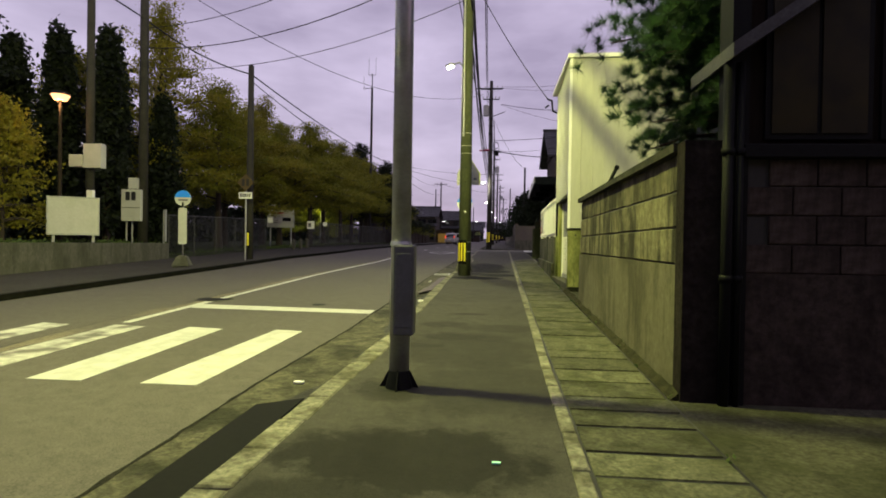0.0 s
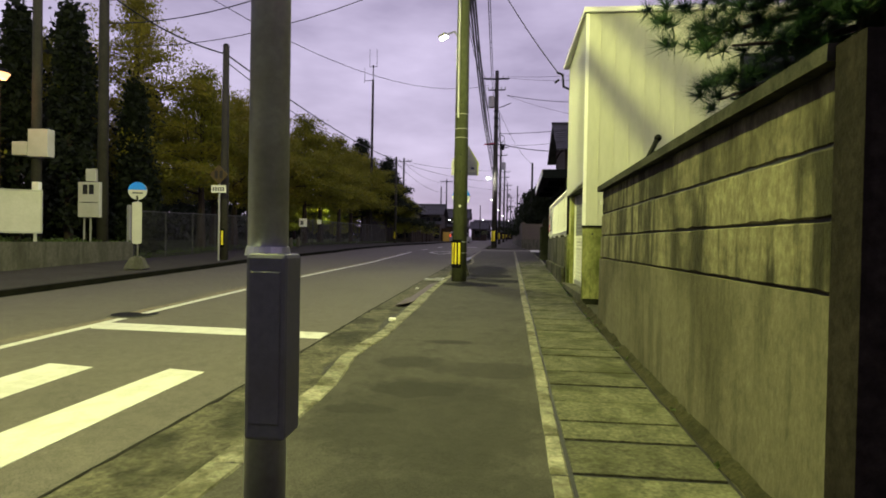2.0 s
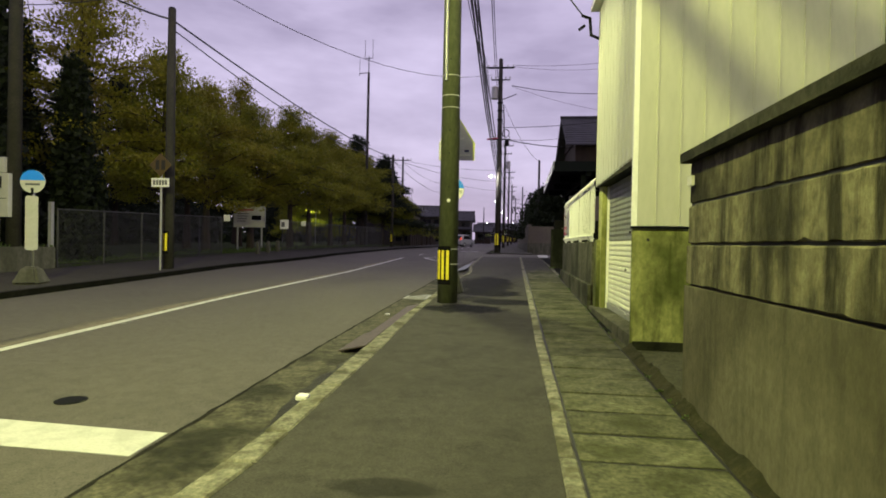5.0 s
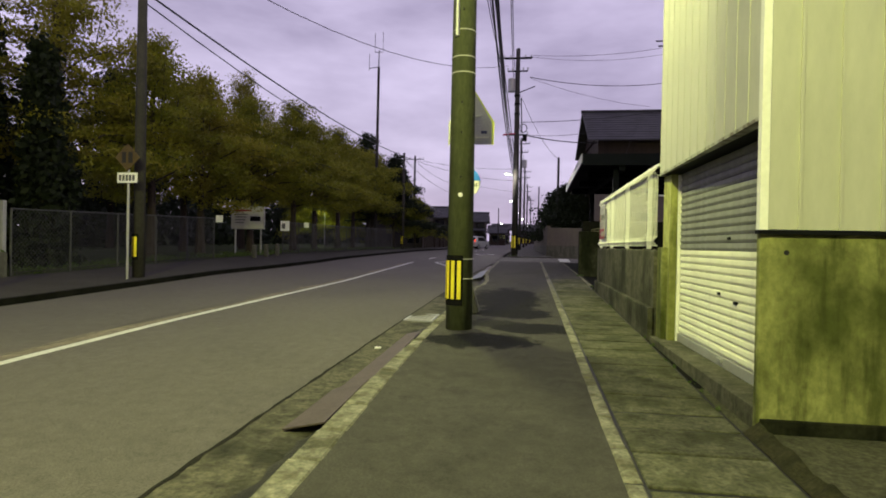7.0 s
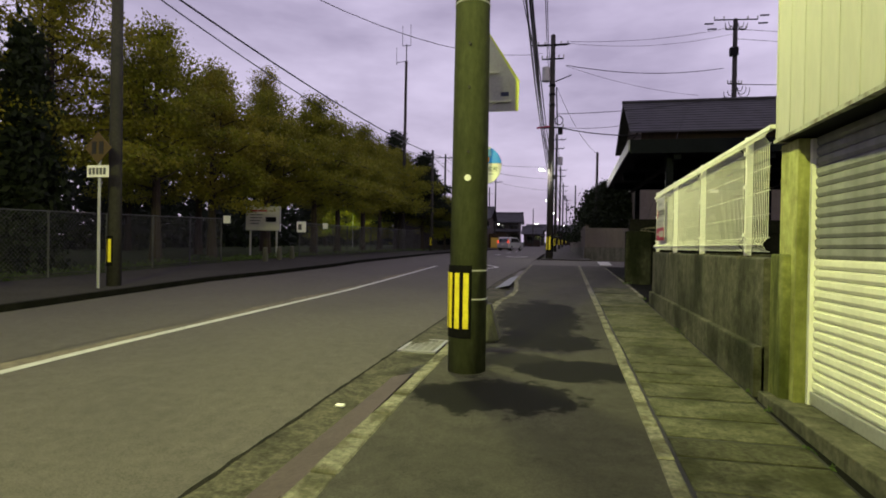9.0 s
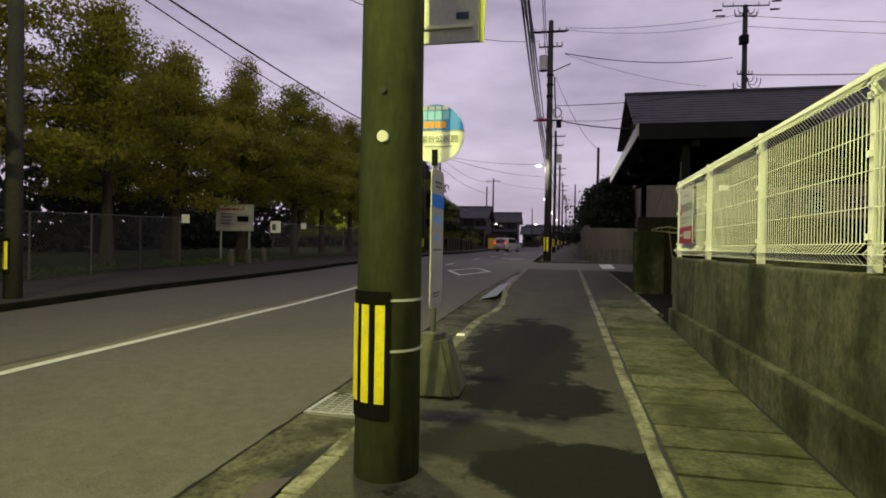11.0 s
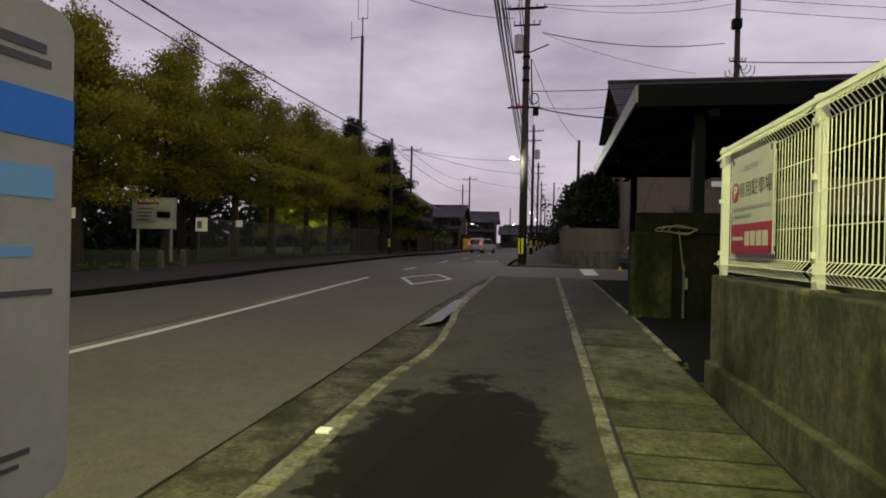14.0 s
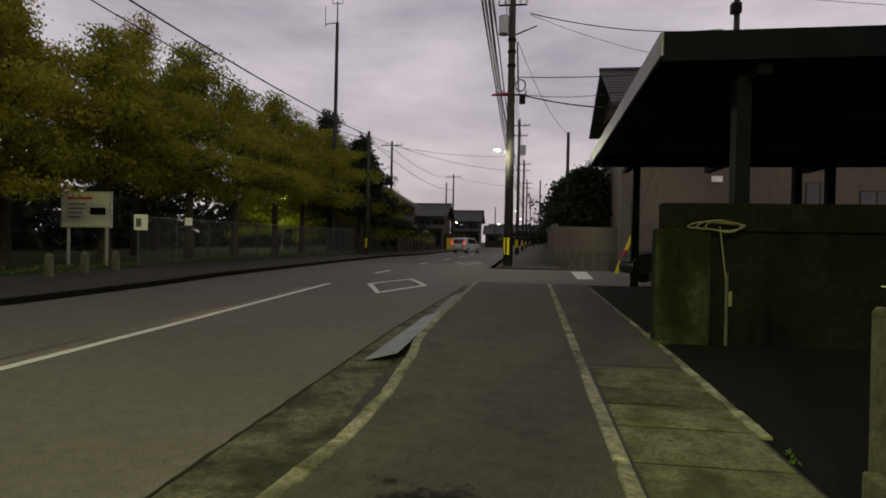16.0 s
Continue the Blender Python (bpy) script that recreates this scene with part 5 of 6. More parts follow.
copy_thing(t1, pose(-21.5, 50.0, 1.2, 0, 0, 60))
t4 = broad_tree(-16.4, 68.0, 1.3, 12.4, 4.4, DARKLEAF, 14, "dark layered tree at the end of the park", per=44, size=0.11)
t5 = broad_tree(-13.2, 66.5, 1.3, 9.8, 4.6, DARKLEAF, 15, "dark tree leaning over the far fence", per=50, size=0.11)
copy_thing(t4, pose(-29.5, 80.0, 1.3, 0, 0, 80))
copy_thing(t3, pose(-21.5, 26.8, 1.0, 0, 0, 20))
copy_thing(t4, pose(-23.0, 20.5, 1.2, 0, 0, 170))
copy_thing(t4, pose(-28.0, 44.0, 1.0, 0, 0, 250))
copy_thing(t4, pose(-26.0, 58.0, 1.0, 0, 0, 30))
lit_tree = broad_tree(-24.0, 76.4, 1.3, 6.6, 2.6, GREENLEAF, 52, "small leafy tree lit by the park lamp", 0.1, 0.3, 40, 0.1, 0.3)
copy_thing(lit_tree, pose(-20.9, 75.6, 0.4, 0, 0, 120))
copy_thing(lit_tree, pose(-26.9, 75.6, 0.6, 0, 0, 240))
c1 = cone_tree(-17.7, 24.0, 1.1, 9.7, 1.35, 21, "dark narrow cypress beside the park wall")
c2 = cone_tree(-20.3, 24.2, 1.1, 9.9, 1.2, 22, "dark cypress with a flattened top")
copy_thing(c1, pose(-21.9, 23.4, 0.7, 0, 0, 70))
copy_thing(c1, pose(-19.2, 26.6, 0.4, 0, 0, 160))
copy_thing(c2, pose(-16.6, 26.6, -1.6, 0, 0, 250))
broad_tree(-16.6, 17.4, 1.2, 5.0, 1.5, GINKGO, 58, "small yellowing tree on the bank lit by the park lamp", 0.07, 0.15, 34, 0.07, 0.2)

# far woods close the park
r_ = np.random.RandomState(5)
woods = []
for k in range(520):
    wy = r_.uniform(-40, 130)
    woods.append((-31 - r_.uniform(0, 8), wy, 1 + abs(r_.normal(0, 1)) * 3.2))
fw = leaf_cloud("far_woods", woods, 45, 1.5, 0.5, DARKLEAF, None, 0.9, 6)
tagged(fw, "dark dense wood closing the far side of the park", "wood", kind="stuff")
back = []
for k in range(300):
    back.append((r_.uniform(-30, 22), -16 - r_.uniform(0, 6), abs(r_.normal(0, 1)) * 6.5))
bk = leaf_cloud("rear_woods", back, 45, 1.3, 0.5, DARKLEAF, None, 0.9, 8)
tagged(bk, "unseen dark trees added behind the start to block skylight", "wood", kind="stuff")
bush = []
for k in range(90):
    bush.append((-19 - r_.uniform(0, 7), r_.uniform(12, 24), 1.4 + abs(r_.normal(0, 1)) * 1.5))
bu = leaf_cloud("shrubs", bush, 60, 0.5, 0.13, DARKLEAF, None, 0.9, 9)
tagged(bu, "dark shrubs on the raised bank", "shrub", kind="stuff")
orange_bush = []
for k in range(26):
    orange_bush.append((-17.6 + r_.normal(0, 0.7), 17.2 + r_.normal(0, 0.6), 1.8 + abs(r_.normal(0, 1)) * 1.5))
ob_ = leaf_cloud("shrub", orange_bush, 45, 0.35, 0.1, GINKGO, None, 0.9, 10)
tagged(ob_, "yellowing shrub lit by the park lamp", "shrub")

# pine behind the garden wall
pine = thing("pine_tree", "pine with dark needle tufts leaning over the garden wall", "tree", at=(2.95, 7.25, 0.0))
bm = bmesh.new()
tube(bm, (0.3, 0, -0.1), (0.2, 0.0, 2.0), 0.13, 0.11, seg=10)
tube(bm, (0.2, 0, 2.0), (0.0, -0.1, 3.6), 0.11, 0.09, seg=10)
tube(bm, (0.0, -0.1, 3.6), (-0.1, -0.1, 5.8), 0.09, 0.03, seg=10)
part("trunk", bm, BARK, pine)
r = random.Random(33)
bm = bmesh.new()
tufts = []
for k in range(64):
    z = 2.75 + 2.7 * k / 64
    az = k * 2.3 + r.uniform(-0.3, 0.3)
    ln = r.uniform(0.55, 1.5) * (1.0 if z < 5.0 else 0.8)
    p0 = Vector((0, -0.05, z))
    p1 = p0 + Vector((math.cos(az) * ln, math.sin(az) * ln * 0.9, r.uniform(-0.25, 0.25)))
    md = p0.lerp(p1, 0.5) + Vector((0, 0, r.uniform(0.02, 0.15)))
    tube(bm, p0, md, 0.03, 0.022, seg=6, caps=False)
    tube(bm, md, p1, 0.022, 0.008, seg=6, caps=False)
    for j in range(17):
        w = 0.3 + 0.75 * j / 17
        q = p0.lerp(p1, w) + Vector((r.gauss(0, 0.14), r.gauss(0, 0.14), r.gauss(0, 0.07) + 0.04))
        tufts.append(q)
for k in range(1250):
    a, v, q = r.uniform(0, 6.283), r.uniform(-1, 1), r.uniform(0.4, 1.0)
    w = math.sqrt(1 - v * v)
    lump = 1 + 0.25 * math.sin(3 * a + 2 * v) + 0.15 * math.sin(7 * a - 5 * v)
    tufts.append(Vector((1.42 * q * w * math.cos(a) * lump - 0.1, 1.15 * q * w * math.sin(a) * lump, 4.3 + 1.4 * q * v * lump)))
part("branch_work", bm, BARK, pine)
verts, faces = [], []
for q in tufts:
    d0 = Vector((q.x, q.y, 0.35)).normalized()
    for j in range(80):
        d = (d0 * 0.5 + Vector((r.gauss(0, 1), r.gauss(0, 1), r.gauss(0.35, 0.8))).normalized()).normalized()
        ln = r.uniform(0.10, 0.20)
        s = d.orthogonal().normalized() * 0.0055
        i = len(verts)
        verts += [tuple(q - s), tuple(q + s), tuple(q + d * ln)]
        faces.append((i, i + 1, i + 2))
me = bpy.data.meshes.new("needles")
me.from_pydata(verts, [], faces)
me.materials.append(NEEDLES)
o = new("needles", me)
o.parent = pine


# ---- park side: fences, boards, signs ----
def chain_fence(name, pts, h, label):
    f = thing(name, label, "fence", "park fences")
    verts, faces = [], []

    def rod(p0, p1, rr):
        i = len(verts)
        d = (Vector(p1) - Vector(p0)).normalized()
        u = d.orthogonal().normalized() * rr
        v = d.cross(u)
        for p in (p0, p1):
            for s, t in ((1, 0), (-0.5, 0.87), (-0.5, -0.87)):
                verts.append(tuple(Vector(p) + u * s + v * t))
        for k in range(3):
            faces.append((i + k, i + (k + 1) % 3, i + 3 + (k + 1) % 3, i + 3 + k))

    for (x0, y0), (x1, y1) in zip(pts, pts[1:]):
        ln = math.hypot(x1 - x0, y1 - y0)
        n = max(1, round(ln / 2.0))
        za, zb = zr(y0) + 0.12, zr(y1) + 0.12
        for k in range(n + 1):
            u = k / n
            x, y, z = x0 + (x1 - x0) * u, y0 + (y1 - y0) * u, za + (zb - za) * u
            part("post", tubem((x, y, z - 0.1), (x, y, z + h), 0.03, seg=8), FENCE_GREY, f)
        part("top_rail", tubem((x0, y0, za + h - 0.03), (x1, y1, zb + h - 0.03), 0.02, seg=6), FENCE_GREY, f)
        part("bottom_rail", tubem((x0, y0, za + 0.12), (x1, y1, zb + 0.12), 0.015, seg=6), POLE_DARK, f)
        step = 0.13
        for k in range(int((ln + h) / step)):
            for sgn in (1, -1):
                a0, a1 = k * step - h, k * step
                s0, s1 = max(0, a0), min(ln, a1)
                if s1 <= s0:
                    continue
                h0, h1 = (s0 - a0), (s1 - a0)
                if sgn < 0:
                    h0, h1 = h - h0, h - h1
                rod((x0 + (x1 - x0) * s0 / ln, y0 + (y1 - y0) * s0 / ln, za + (zb - za) * s0 / ln + h0), (x0 + (x1 - x0) * s1 / ln, y0 + (y1 - y0) * s1 / ln, za + (zb - za) * s1 / ln + h1), 0.0055)
    me = bpy.data.meshes.new("chain_mesh")
    me.from_pydata(verts, [], faces)
    me.materials.append(FENCE_GREY)
    o = new("chain_mesh", me)
    o.parent = f
    return f


chain_fence("chain_fence", [(-14.1, 23.0), (-14.1, 33.4)], 1.95, "dark chain-link fence with steel posts along the park")
chain_fence("chain_fence", [(-13.3, 39.2), (-13.0, 50.0), (-11.9, 60.5)], 1.9, "chain-link fence with steel posts past the park entrance")
gp = thing("fence_corner_post", "grey steel corner post of the park fence", "post")
part("post", boxm(-14.2, 22.72, 0.5, -14.08, 22.84, 2.75, bevel=0.01), STEEL, gp)
for y in (35.0, 36.3, 37.6):
    b = thing("bollard", "short stone bollard at the park entrance", "bollard", "entrance bollards", at=(-12.9, y, zr(y) + 0.12))
    part("post", tubem((0, 0, -0.05), (0, 0, 0.62), 0.13, 0.11, seg=14), CONC_DARK, b)
    part("cap", tubem((0, 0, 0.62), (0, 0, 0.68), 0.11, 0.06, seg=14), CONC_DARK, b)


def board(name, x0, y0, x1, y1, z0, z1, label, legs_to, bars=True, frame_m=STEEL):
    """A sign board between two posts; its face looks at the street."""
    t = thing(name, label, "notice board")
    a, b = Vector((x0, y0, 0)), Vector((x1, y1, 0))
    d = (b - a).normalized()
    nrm = Vector((d.y, -d.x, 0))
    ln = (b - a).length
    m = Matrix.Translation((x0, y0, 0)) @ Matrix.Rotation(math.atan2(d.y, d.x), 4, "Z")
    def p(nm, bm, mt, par, lb=""):
        o = part(nm, bm, mt, par, lb)
        if par is t:
            o.matrix_local = m
        return o
    f = p("panel", boxm(0, -0.02, z0, ln, 0.03, z1), WHITE_DULL, t, "white printed panel")
    for nm, bx in (("frame_bar", (-0.04, -0.04, z1, ln + 0.04, 0.05, z1 + 0.05)), ("frame_bar", (-0.04, -0.04, z0 - 0.05, ln + 0.04, 0.05, z0)), ("frame_bar", (-0.04, -0.04, z0, 0.0, 0.05, z1)), ("frame_bar", (ln, -0.04, z0, ln + 0.04, 0.05, z1))):
        p(nm, boxm(*bx), frame_m, t)
    for u in (0.1, 0.9):
        p("leg", boxm(ln * u - 0.04, 0.03, legs_to, ln * u + 0.04, 0.1, z1), frame_m, t)
    if bars:
        hgt = z1 - z0
        p("heading_bar", boxm(ln * 0.1, -0.024, z1 - hgt * 0.2, ln * 0.62, -0.018, z1 - hgt * 0.12), RED, t, "reddish heading bar")
        for k in range(4):
            p("text_bar", boxm(ln * 0.1, -0.024, z1 - hgt * (0.36 + 0.13 * k), ln * (0.5 - 0.04 * k), -0.018, z1 - hgt * (0.32 + 0.13 * k)), INK, t)
        p("picture", boxm(ln * 0.58, -0.024, z0 + hgt * 0.34, ln * 0.9, -0.018, z0 + hgt * 0.56), STEEL_DARK, t, "small dark picture")
    return t


board("park_board", -16.5, 39.4, -14.55, 39.4, 2.5, 3.72, "white information board with printed lines on posts", 1.0)
board("notice_board", -14.95, 17.4, -13.75, 18.2, 1.62, 2.84, "blank white notice board in a metal frame", 1.15, False)
s = thing("fence_notice", "small white notices fixed to the chain fence", "notice")
part("sheet", boxm(-13.42, 39.14, 2.38, -12.9, 39.16, 2.94), WHITE, s)
part("picture", boxm(-13.34, 39.13, 2.5, -13.14, 39.14, 2.8), INK, s)
s = thing("fence_notice", "small white notice fixed to the chain fence", "notice")
part("sheet", boxm(-12.98, 41.5, 2.65, -12.68, 41.52, 2.95), WHITE, s)
s = thing("fence_notice", "small white notice at the end of the fence", "notice")
part("sheet", boxm(-13.95, 33.3, 2.6, -13.62, 33.32, 2.92), WHITE, s)

# meter cabinet on legs
mc = thing("meter_cabinet", "grey electric meter cabinet with two windows on legs", "cabinet")
part("body", boxm(-15.25, 21.5, 2.2, -14.4, 21.85, 3.5, bevel=0.02), WHITE_DULL, mc)
for x in (-15.05, -14.8):
    part("meter_window", boxm(x, 21.485, 3.05, x + 0.18, 21.505, 3.4), BLACK, mc, "dark meter window")
part("upper_box", boxm(-14.95, 21.5, 3.52, -14.55, 21.8, 3.98, bevel=0.02), WHITE_DULL, mc)
part("seam", boxm(-15.2, 21.49, 2.74, -14.45, 21.503, 2.76), STEEL_DARK, mc)
for x in (-15.1, -14.85, -14.55):
    part("leg", tubem((x, 21.65, 1.1), (x, 21.65, 2.25), 0.035, seg=8), STEEL, mc)

# park lamp
pk_l = thing("park_lamp", "park lamp with a warm glowing head on a brown pole", "park lamp")
part("pole", tubem((-15.2, 18.2, 1.1), (-15.2, 18.2, 6.3), 0.07, 0.05, seg=10), WOOD_DARK, pk_l)
hd = part("head", tubem((-15.2, 18.2, 6.48), (-15.2, 18.2, 6.6), 0.34, 0.22, seg=16), STEEL_DARK, pk_l)
part("globe", tubem((-15.2, 18.2, 6.3), (-15.2, 18.2, 6.48), 0.2, 0.3, seg=16), LENS_WARM, hd, "warm glowing diffuser")
gl = thing("park_lamp", "park lamp lighting the leaves beyond the fence", "park lamp")
part("pole", tubem((-23.6, 74.4, 1.0), (-23.6, 74.4, 6.45), 0.06, 0.05, seg=8), STEEL, gl)
gh = part("head", tubem((-23.6, 74.4, 6.52), (-23.6, 74.4, 6.62), 0.26, 0.14, seg=12), STEEL_DARK, gl)
part("lens", tubem((-23.6, 74.4, 6.40), (-23.6, 74.4, 6.52), 0.12, 0.18, seg=12), LENS_SMALL, gh, "lit lamp lens")


def text(word, size, m, material, parent, name="lettering", label=""):
    cu = bpy.data.curves.new(name, "FONT")
    cu.body, cu.size, cu.align_x, cu.align_y = word, size, "CENTER", "CENTER"
    cu.extrude = 0.001
    cu.materials.append(material)
    o = new(name, cu)
    o.parent = parent
    o.matrix_local = m
    if label:
        tagged(o, label)
    return o


def disc(bm, x, y, z, rad, y2, seg=40, z_lo=None, z_hi=None):
    """A flat disc, upright in the x-z plane, cut to a band of heights if wanted."""
    pts = []
    for k in range(seg):
        a = 2 * math.pi * k / seg
        zz = rad * math.sin(a)
        xx = rad * math.cos(a)
        if z_lo is not None and zz < z_lo:
            continue
        if z_hi is not None and zz > z_hi:
            continue
        pts.append((x + xx, y, z + zz))
    if z_lo is not None:
        e = math.sqrt(max(0, rad * rad - z_lo * z_lo))
        pts = [(x + e, y, z + z_lo)] + pts + [(x - e, y, z + z_lo)]
    prism(bm, pts, (0, y2 - y, 0))
    return bm


FADED = mat("faded_ink", (0.30, 0.30, 0.22), 0.6, 40, 0.3)


def bus_stop(name, at, turn, label, base_h=0.56, big=True):
    """A bus stop: concrete weight, pole, timetable panel and a round head. Built round the origin, face towards -y."""
    t = thing(name, label, "bus stop", "bus stops")
    t.matrix_basis = Matrix.Translation(at) @ Matrix.Rotation(turn, 4, "Z")
    bm = bmesh.new()
    bmesh.ops.create_cone(bm, cap_ends=True, segments=4, radius1=0.44, radius2=0.21, depth=base_h, matrix=Matrix.Translation((0, 0, base_h / 2)) @ Matrix.Rotation(radians(45), 4, "Z"))
    bmesh.ops.bevel(bm, geom=bm.edges[:], offset=0.05, segments=2, affect="EDGES")
    part("concrete_base", bm, CONC_DARK, t, "worn tapered concrete weight")
    part("pole", tubem((0, 0.04, base_h - 0.02), (0, 0.04, 2.5), 0.026, seg=12), STEEL, t, smooth=True)
    # panel with rounded corners
    pts = []
    w, z0, z1, c = (0.19 if big else 0.14), 0.80, 2.08, 0.06
    for cx, cz, a0 in ((w - c, z1 - c, 0), (-w + c, z1 - c, 90), (-w + c, z0 + c, 180), (w - c, z0 + c, 270)):
        for k in range(5):
            a = radians(a0 + 22.5 * k)
            pts.append((cx + c * math.cos(a), -0.034, cz + c * math.sin(a)))
    bm = bmesh.new()
    prism(bm, pts, (0, 0.012, 0))
    pn = part("timetable_panel", bm, WHITE_DULL, t, "white timetable panel")
    pn.matrix_local = Matrix.Rotation(radians(84 if big else 0), 4, "Z")
    for nm, bx, mt in () if not big else (("name_bar", (-0.07, 1.95, 0.08, 1.975), INK), ("name_bar", (-0.05, 1.915, 0.09, 1.935), INK), ("blue_band", (-0.14, 1.73, 0.14, 1.85), BLUE), ("pale_patch", (-0.10, 1.58, 0.10, 1.66), BLUE_PALE), ("print_line", (-0.10, 1.43, 0.06, 1.455), BLUE_PALE), ("print_line", (-0.10, 1.33, 0.10, 1.345), INK), ("foot_print", (-0.08, 0.93, 0.06, 0.945), INK), ("foot_print", (-0.08, 0.90, 0.04, 0.912), INK)):
        part(nm, boxm(bx[0] * w / 0.14, -0.0375, bx[1], bx[2] * w / 0.14, -0.0345, bx[3]), mt, pn)
    hz = 2.42
    head = part("round_head", disc(bmesh.new(), 0, -0.012, hz, 0.272, 0.012), WHITE if big else WHITE_DULL, t, "round white and blue head")
    part("blue_half", disc(bmesh.new(), 0, -0.0155, hz, 0.271, -0.0125, z_lo=0.03), BLUE, head, "blue upper half")
    part("blue_half", disc(bmesh.new(), 0, 0.0155, hz, 0.271, 0.0125, z_lo=0.03), BLUE, head, "blue upper half")
    part("clamp", boxm(-0.026, -0.03, hz - 0.30, 0.026, -0.013, hz - 0.15), STEEL_DARK, head, "dark clamp")
    if big:
        # a badge of plain shapes in place of the printed device
        for (x0, z0, x1, z1), mt in (((-0.13, 0.22, 0.13, 0.255), WHITE), ((-0.14, 0.13, 0.14, 0.21), BLUE_PALE), ((-0.11, 0.05, 0.11, 0.115), ORANGE)):
            for k in range(4):
                a = x0 + (x1 - x0) * k / 4
                part("badge_shape", boxm(a, -0.0185, hz + z0, a + (x1 - x0) / 4 * 0.84, -0.016, hz + z1), mt, head)
        for side in (-1, 1):
            mx = Matrix.Translation((0.11 , side * 0.0145, hz - 0.055)) @ Matrix.Rotation(radians(90), 4, "X")
            if side > 0:
                continue
            text("公民館", 0.074, mx, INK, head, label="dark printed place name")
            text("向陽台", 0.074, Matrix.Translation((-0.215, 0, 0)) @ mx @ Matrix.Translation((-0.005, 0, 0)), FADED, head, label="faded printed place name")
        part("small_print", boxm(-0.1, -0.0145, hz - 0.125, 0.16, -0.0125, hz - 0.112), STEEL, head)
    else:
        part("name_bar", boxm(-0.16, -0.0145, hz - 0.09, 0.16, -0.0125, hz - 0.04), INK, head)
    return t


bus_stop("bus_stop", (-0.99, 19.50, 0.50), radians(1), "bus stop with round blue and white head on concrete weight")
bus_stop("bus_stop", (-10.85, 18.55, zr(18.5) + 0.13), radians(14), "bus stop across the road with a faded round head", 0.42, False)

# white post with yellow bands and the crossing sign seen from behind
wp = thing("sign_post", "white tubular post with yellow bands and a five-sided sign", "road sign")
WX, WY = -1.03, 18.68
part("post", tubem((WX, WY, 0.4), (WX, WY, 4.3), 0.04, seg=16), WHITE_TUBE, wp, smooth=True)
for z in (1.77, 1.965):
    part("yellow_band", tubem((WX, WY, z), (WX, WY, z + 0.075), 0.0415, seg=16), YELLOW, wp, "yellow band")
bm = bmesh.new()
prism(bm, [(WX - 0.20, WY + 0.05, 3.48), (WX + 0.54, WY + 0.05, 3.48), (WX + 0.54, WY + 0.05, 3.86), (WX + 0.17, WY + 0.05, 4.48), (WX - 0.20, WY + 0.05, 3.86)], (0, 0.02, 0))
FLUOR = mat("fluorescent_yellow_sheet", (0.50, 0.54, 0.08), 0.5, 25, 0.05)
fb = bmesh.new()
prism(fb, [(WX - 0.19, WY + 0.09, 3.485), (WX + 0.575, WY + 0.09, 3.485), (WX + 0.585, WY + 0.09, 3.86), (WX + 0.20, WY + 0.09, 4.47), (WX - 0.19, WY + 0.09, 3.86)], (0, 0.012, 0))
part("front_board", fb, FLUOR, wp, "fluorescent yellow front board")
NAVY = mat("navy_sticker", (0.012, 0.018, 0.07), 0.5, 25, 0.1)
sg = part("sign_plate", bm, STEEL, wp, "grey back of a five-sided sign")
part("stiffener", boxm(WX - 0.19, WY + 0.025, 3.585, WX + 0.49, WY + 0.05, 3.61), WHITE_DULL, sg)
part("stiffener", boxm(WX - 0.17, WY + 0.025, 3.945, WX + 0.34, WY + 0.05, 3.97), WHITE_DULL, sg)
part("sticker", boxm(WX + 0.36, WY + 0.042, 3.66, WX + 0.46, WY + 0.049, 3.71), NAVY, sg, "small dark blue sticker")

# sign on the park pavement
sp = thing("sign_post", "grey sign post with a white plate and a yellow diamond", "road sign")
part("post", tubem((-10.75, 23.3, 0.55), (-10.75, 23.3, 4.3), 0.035, seg=10), STEEL, sp)
wpl = part("white_plate", boxm(-11.05, 23.24, 3.3, -10.45, 23.26, 3.58), WHITE, sp, "white plate with dark print")
for k in range(5):
    part("print_mark", boxm(-10.99 + 0.1 * k, 23.232, 3.36, -10.92 + 0.1 * k, 23.239, 3.52), INK, wpl)
bm = bmesh.new()
prism(bm, [(-10.75, 23.24, 3.62), (-10.37, 23.24, 4.0), (-10.75, 23.24, 4.38), (-11.13, 23.24, 4.0)], (0, 0.02, 0))
dm = part("diamond_plate", bm, mat("faded_yellow", (0.07, 0.045, 0.012), 0.6, 20, 0.2), sp, "faded yellow diamond plate")
for dx in (-0.1, 0.1):
    part("figure_mark", boxm(-10.75 + dx - 0.06, 23.23, 3.85, -10.75 + dx + 0.06, 23.239, 4.15), BLACK, dm)

# parking sign on the fence
ps = thing("parking_sign", "white and crimson parking sign hung on the mesh fence", "sign")
ang = math.atan2(0.022, 1.0)
ps.matrix_basis = Matrix.Translation((fx(23.09) + 0.0, 23.09, 2.38)) @ Matrix.Rotation(radians(-90) - ang, 4, "Z")
pnl = part("panel", boxm(-0.445, -0.012, -0.405, 0.445, 0.0, 0.405), WHITE_DULL, ps)
part("crimson_band", boxm(-0.445, -0.015, -0.405, 0.445, -0.0125, -0.165), RED, ps, "crimson lower band")
cp = part("round_mark", disc(bmesh.new(), -0.35, -0.0155, 0.105, 0.085, -0.0125, 28), RED, ps, "crimson round parking mark")
text("P", 0.15, Matrix.Translation((-0.35, -0.0165, 0.105)) @ Matrix.Rotation(radians(90), 4, "X"), WHITE, ps, label="white letter")
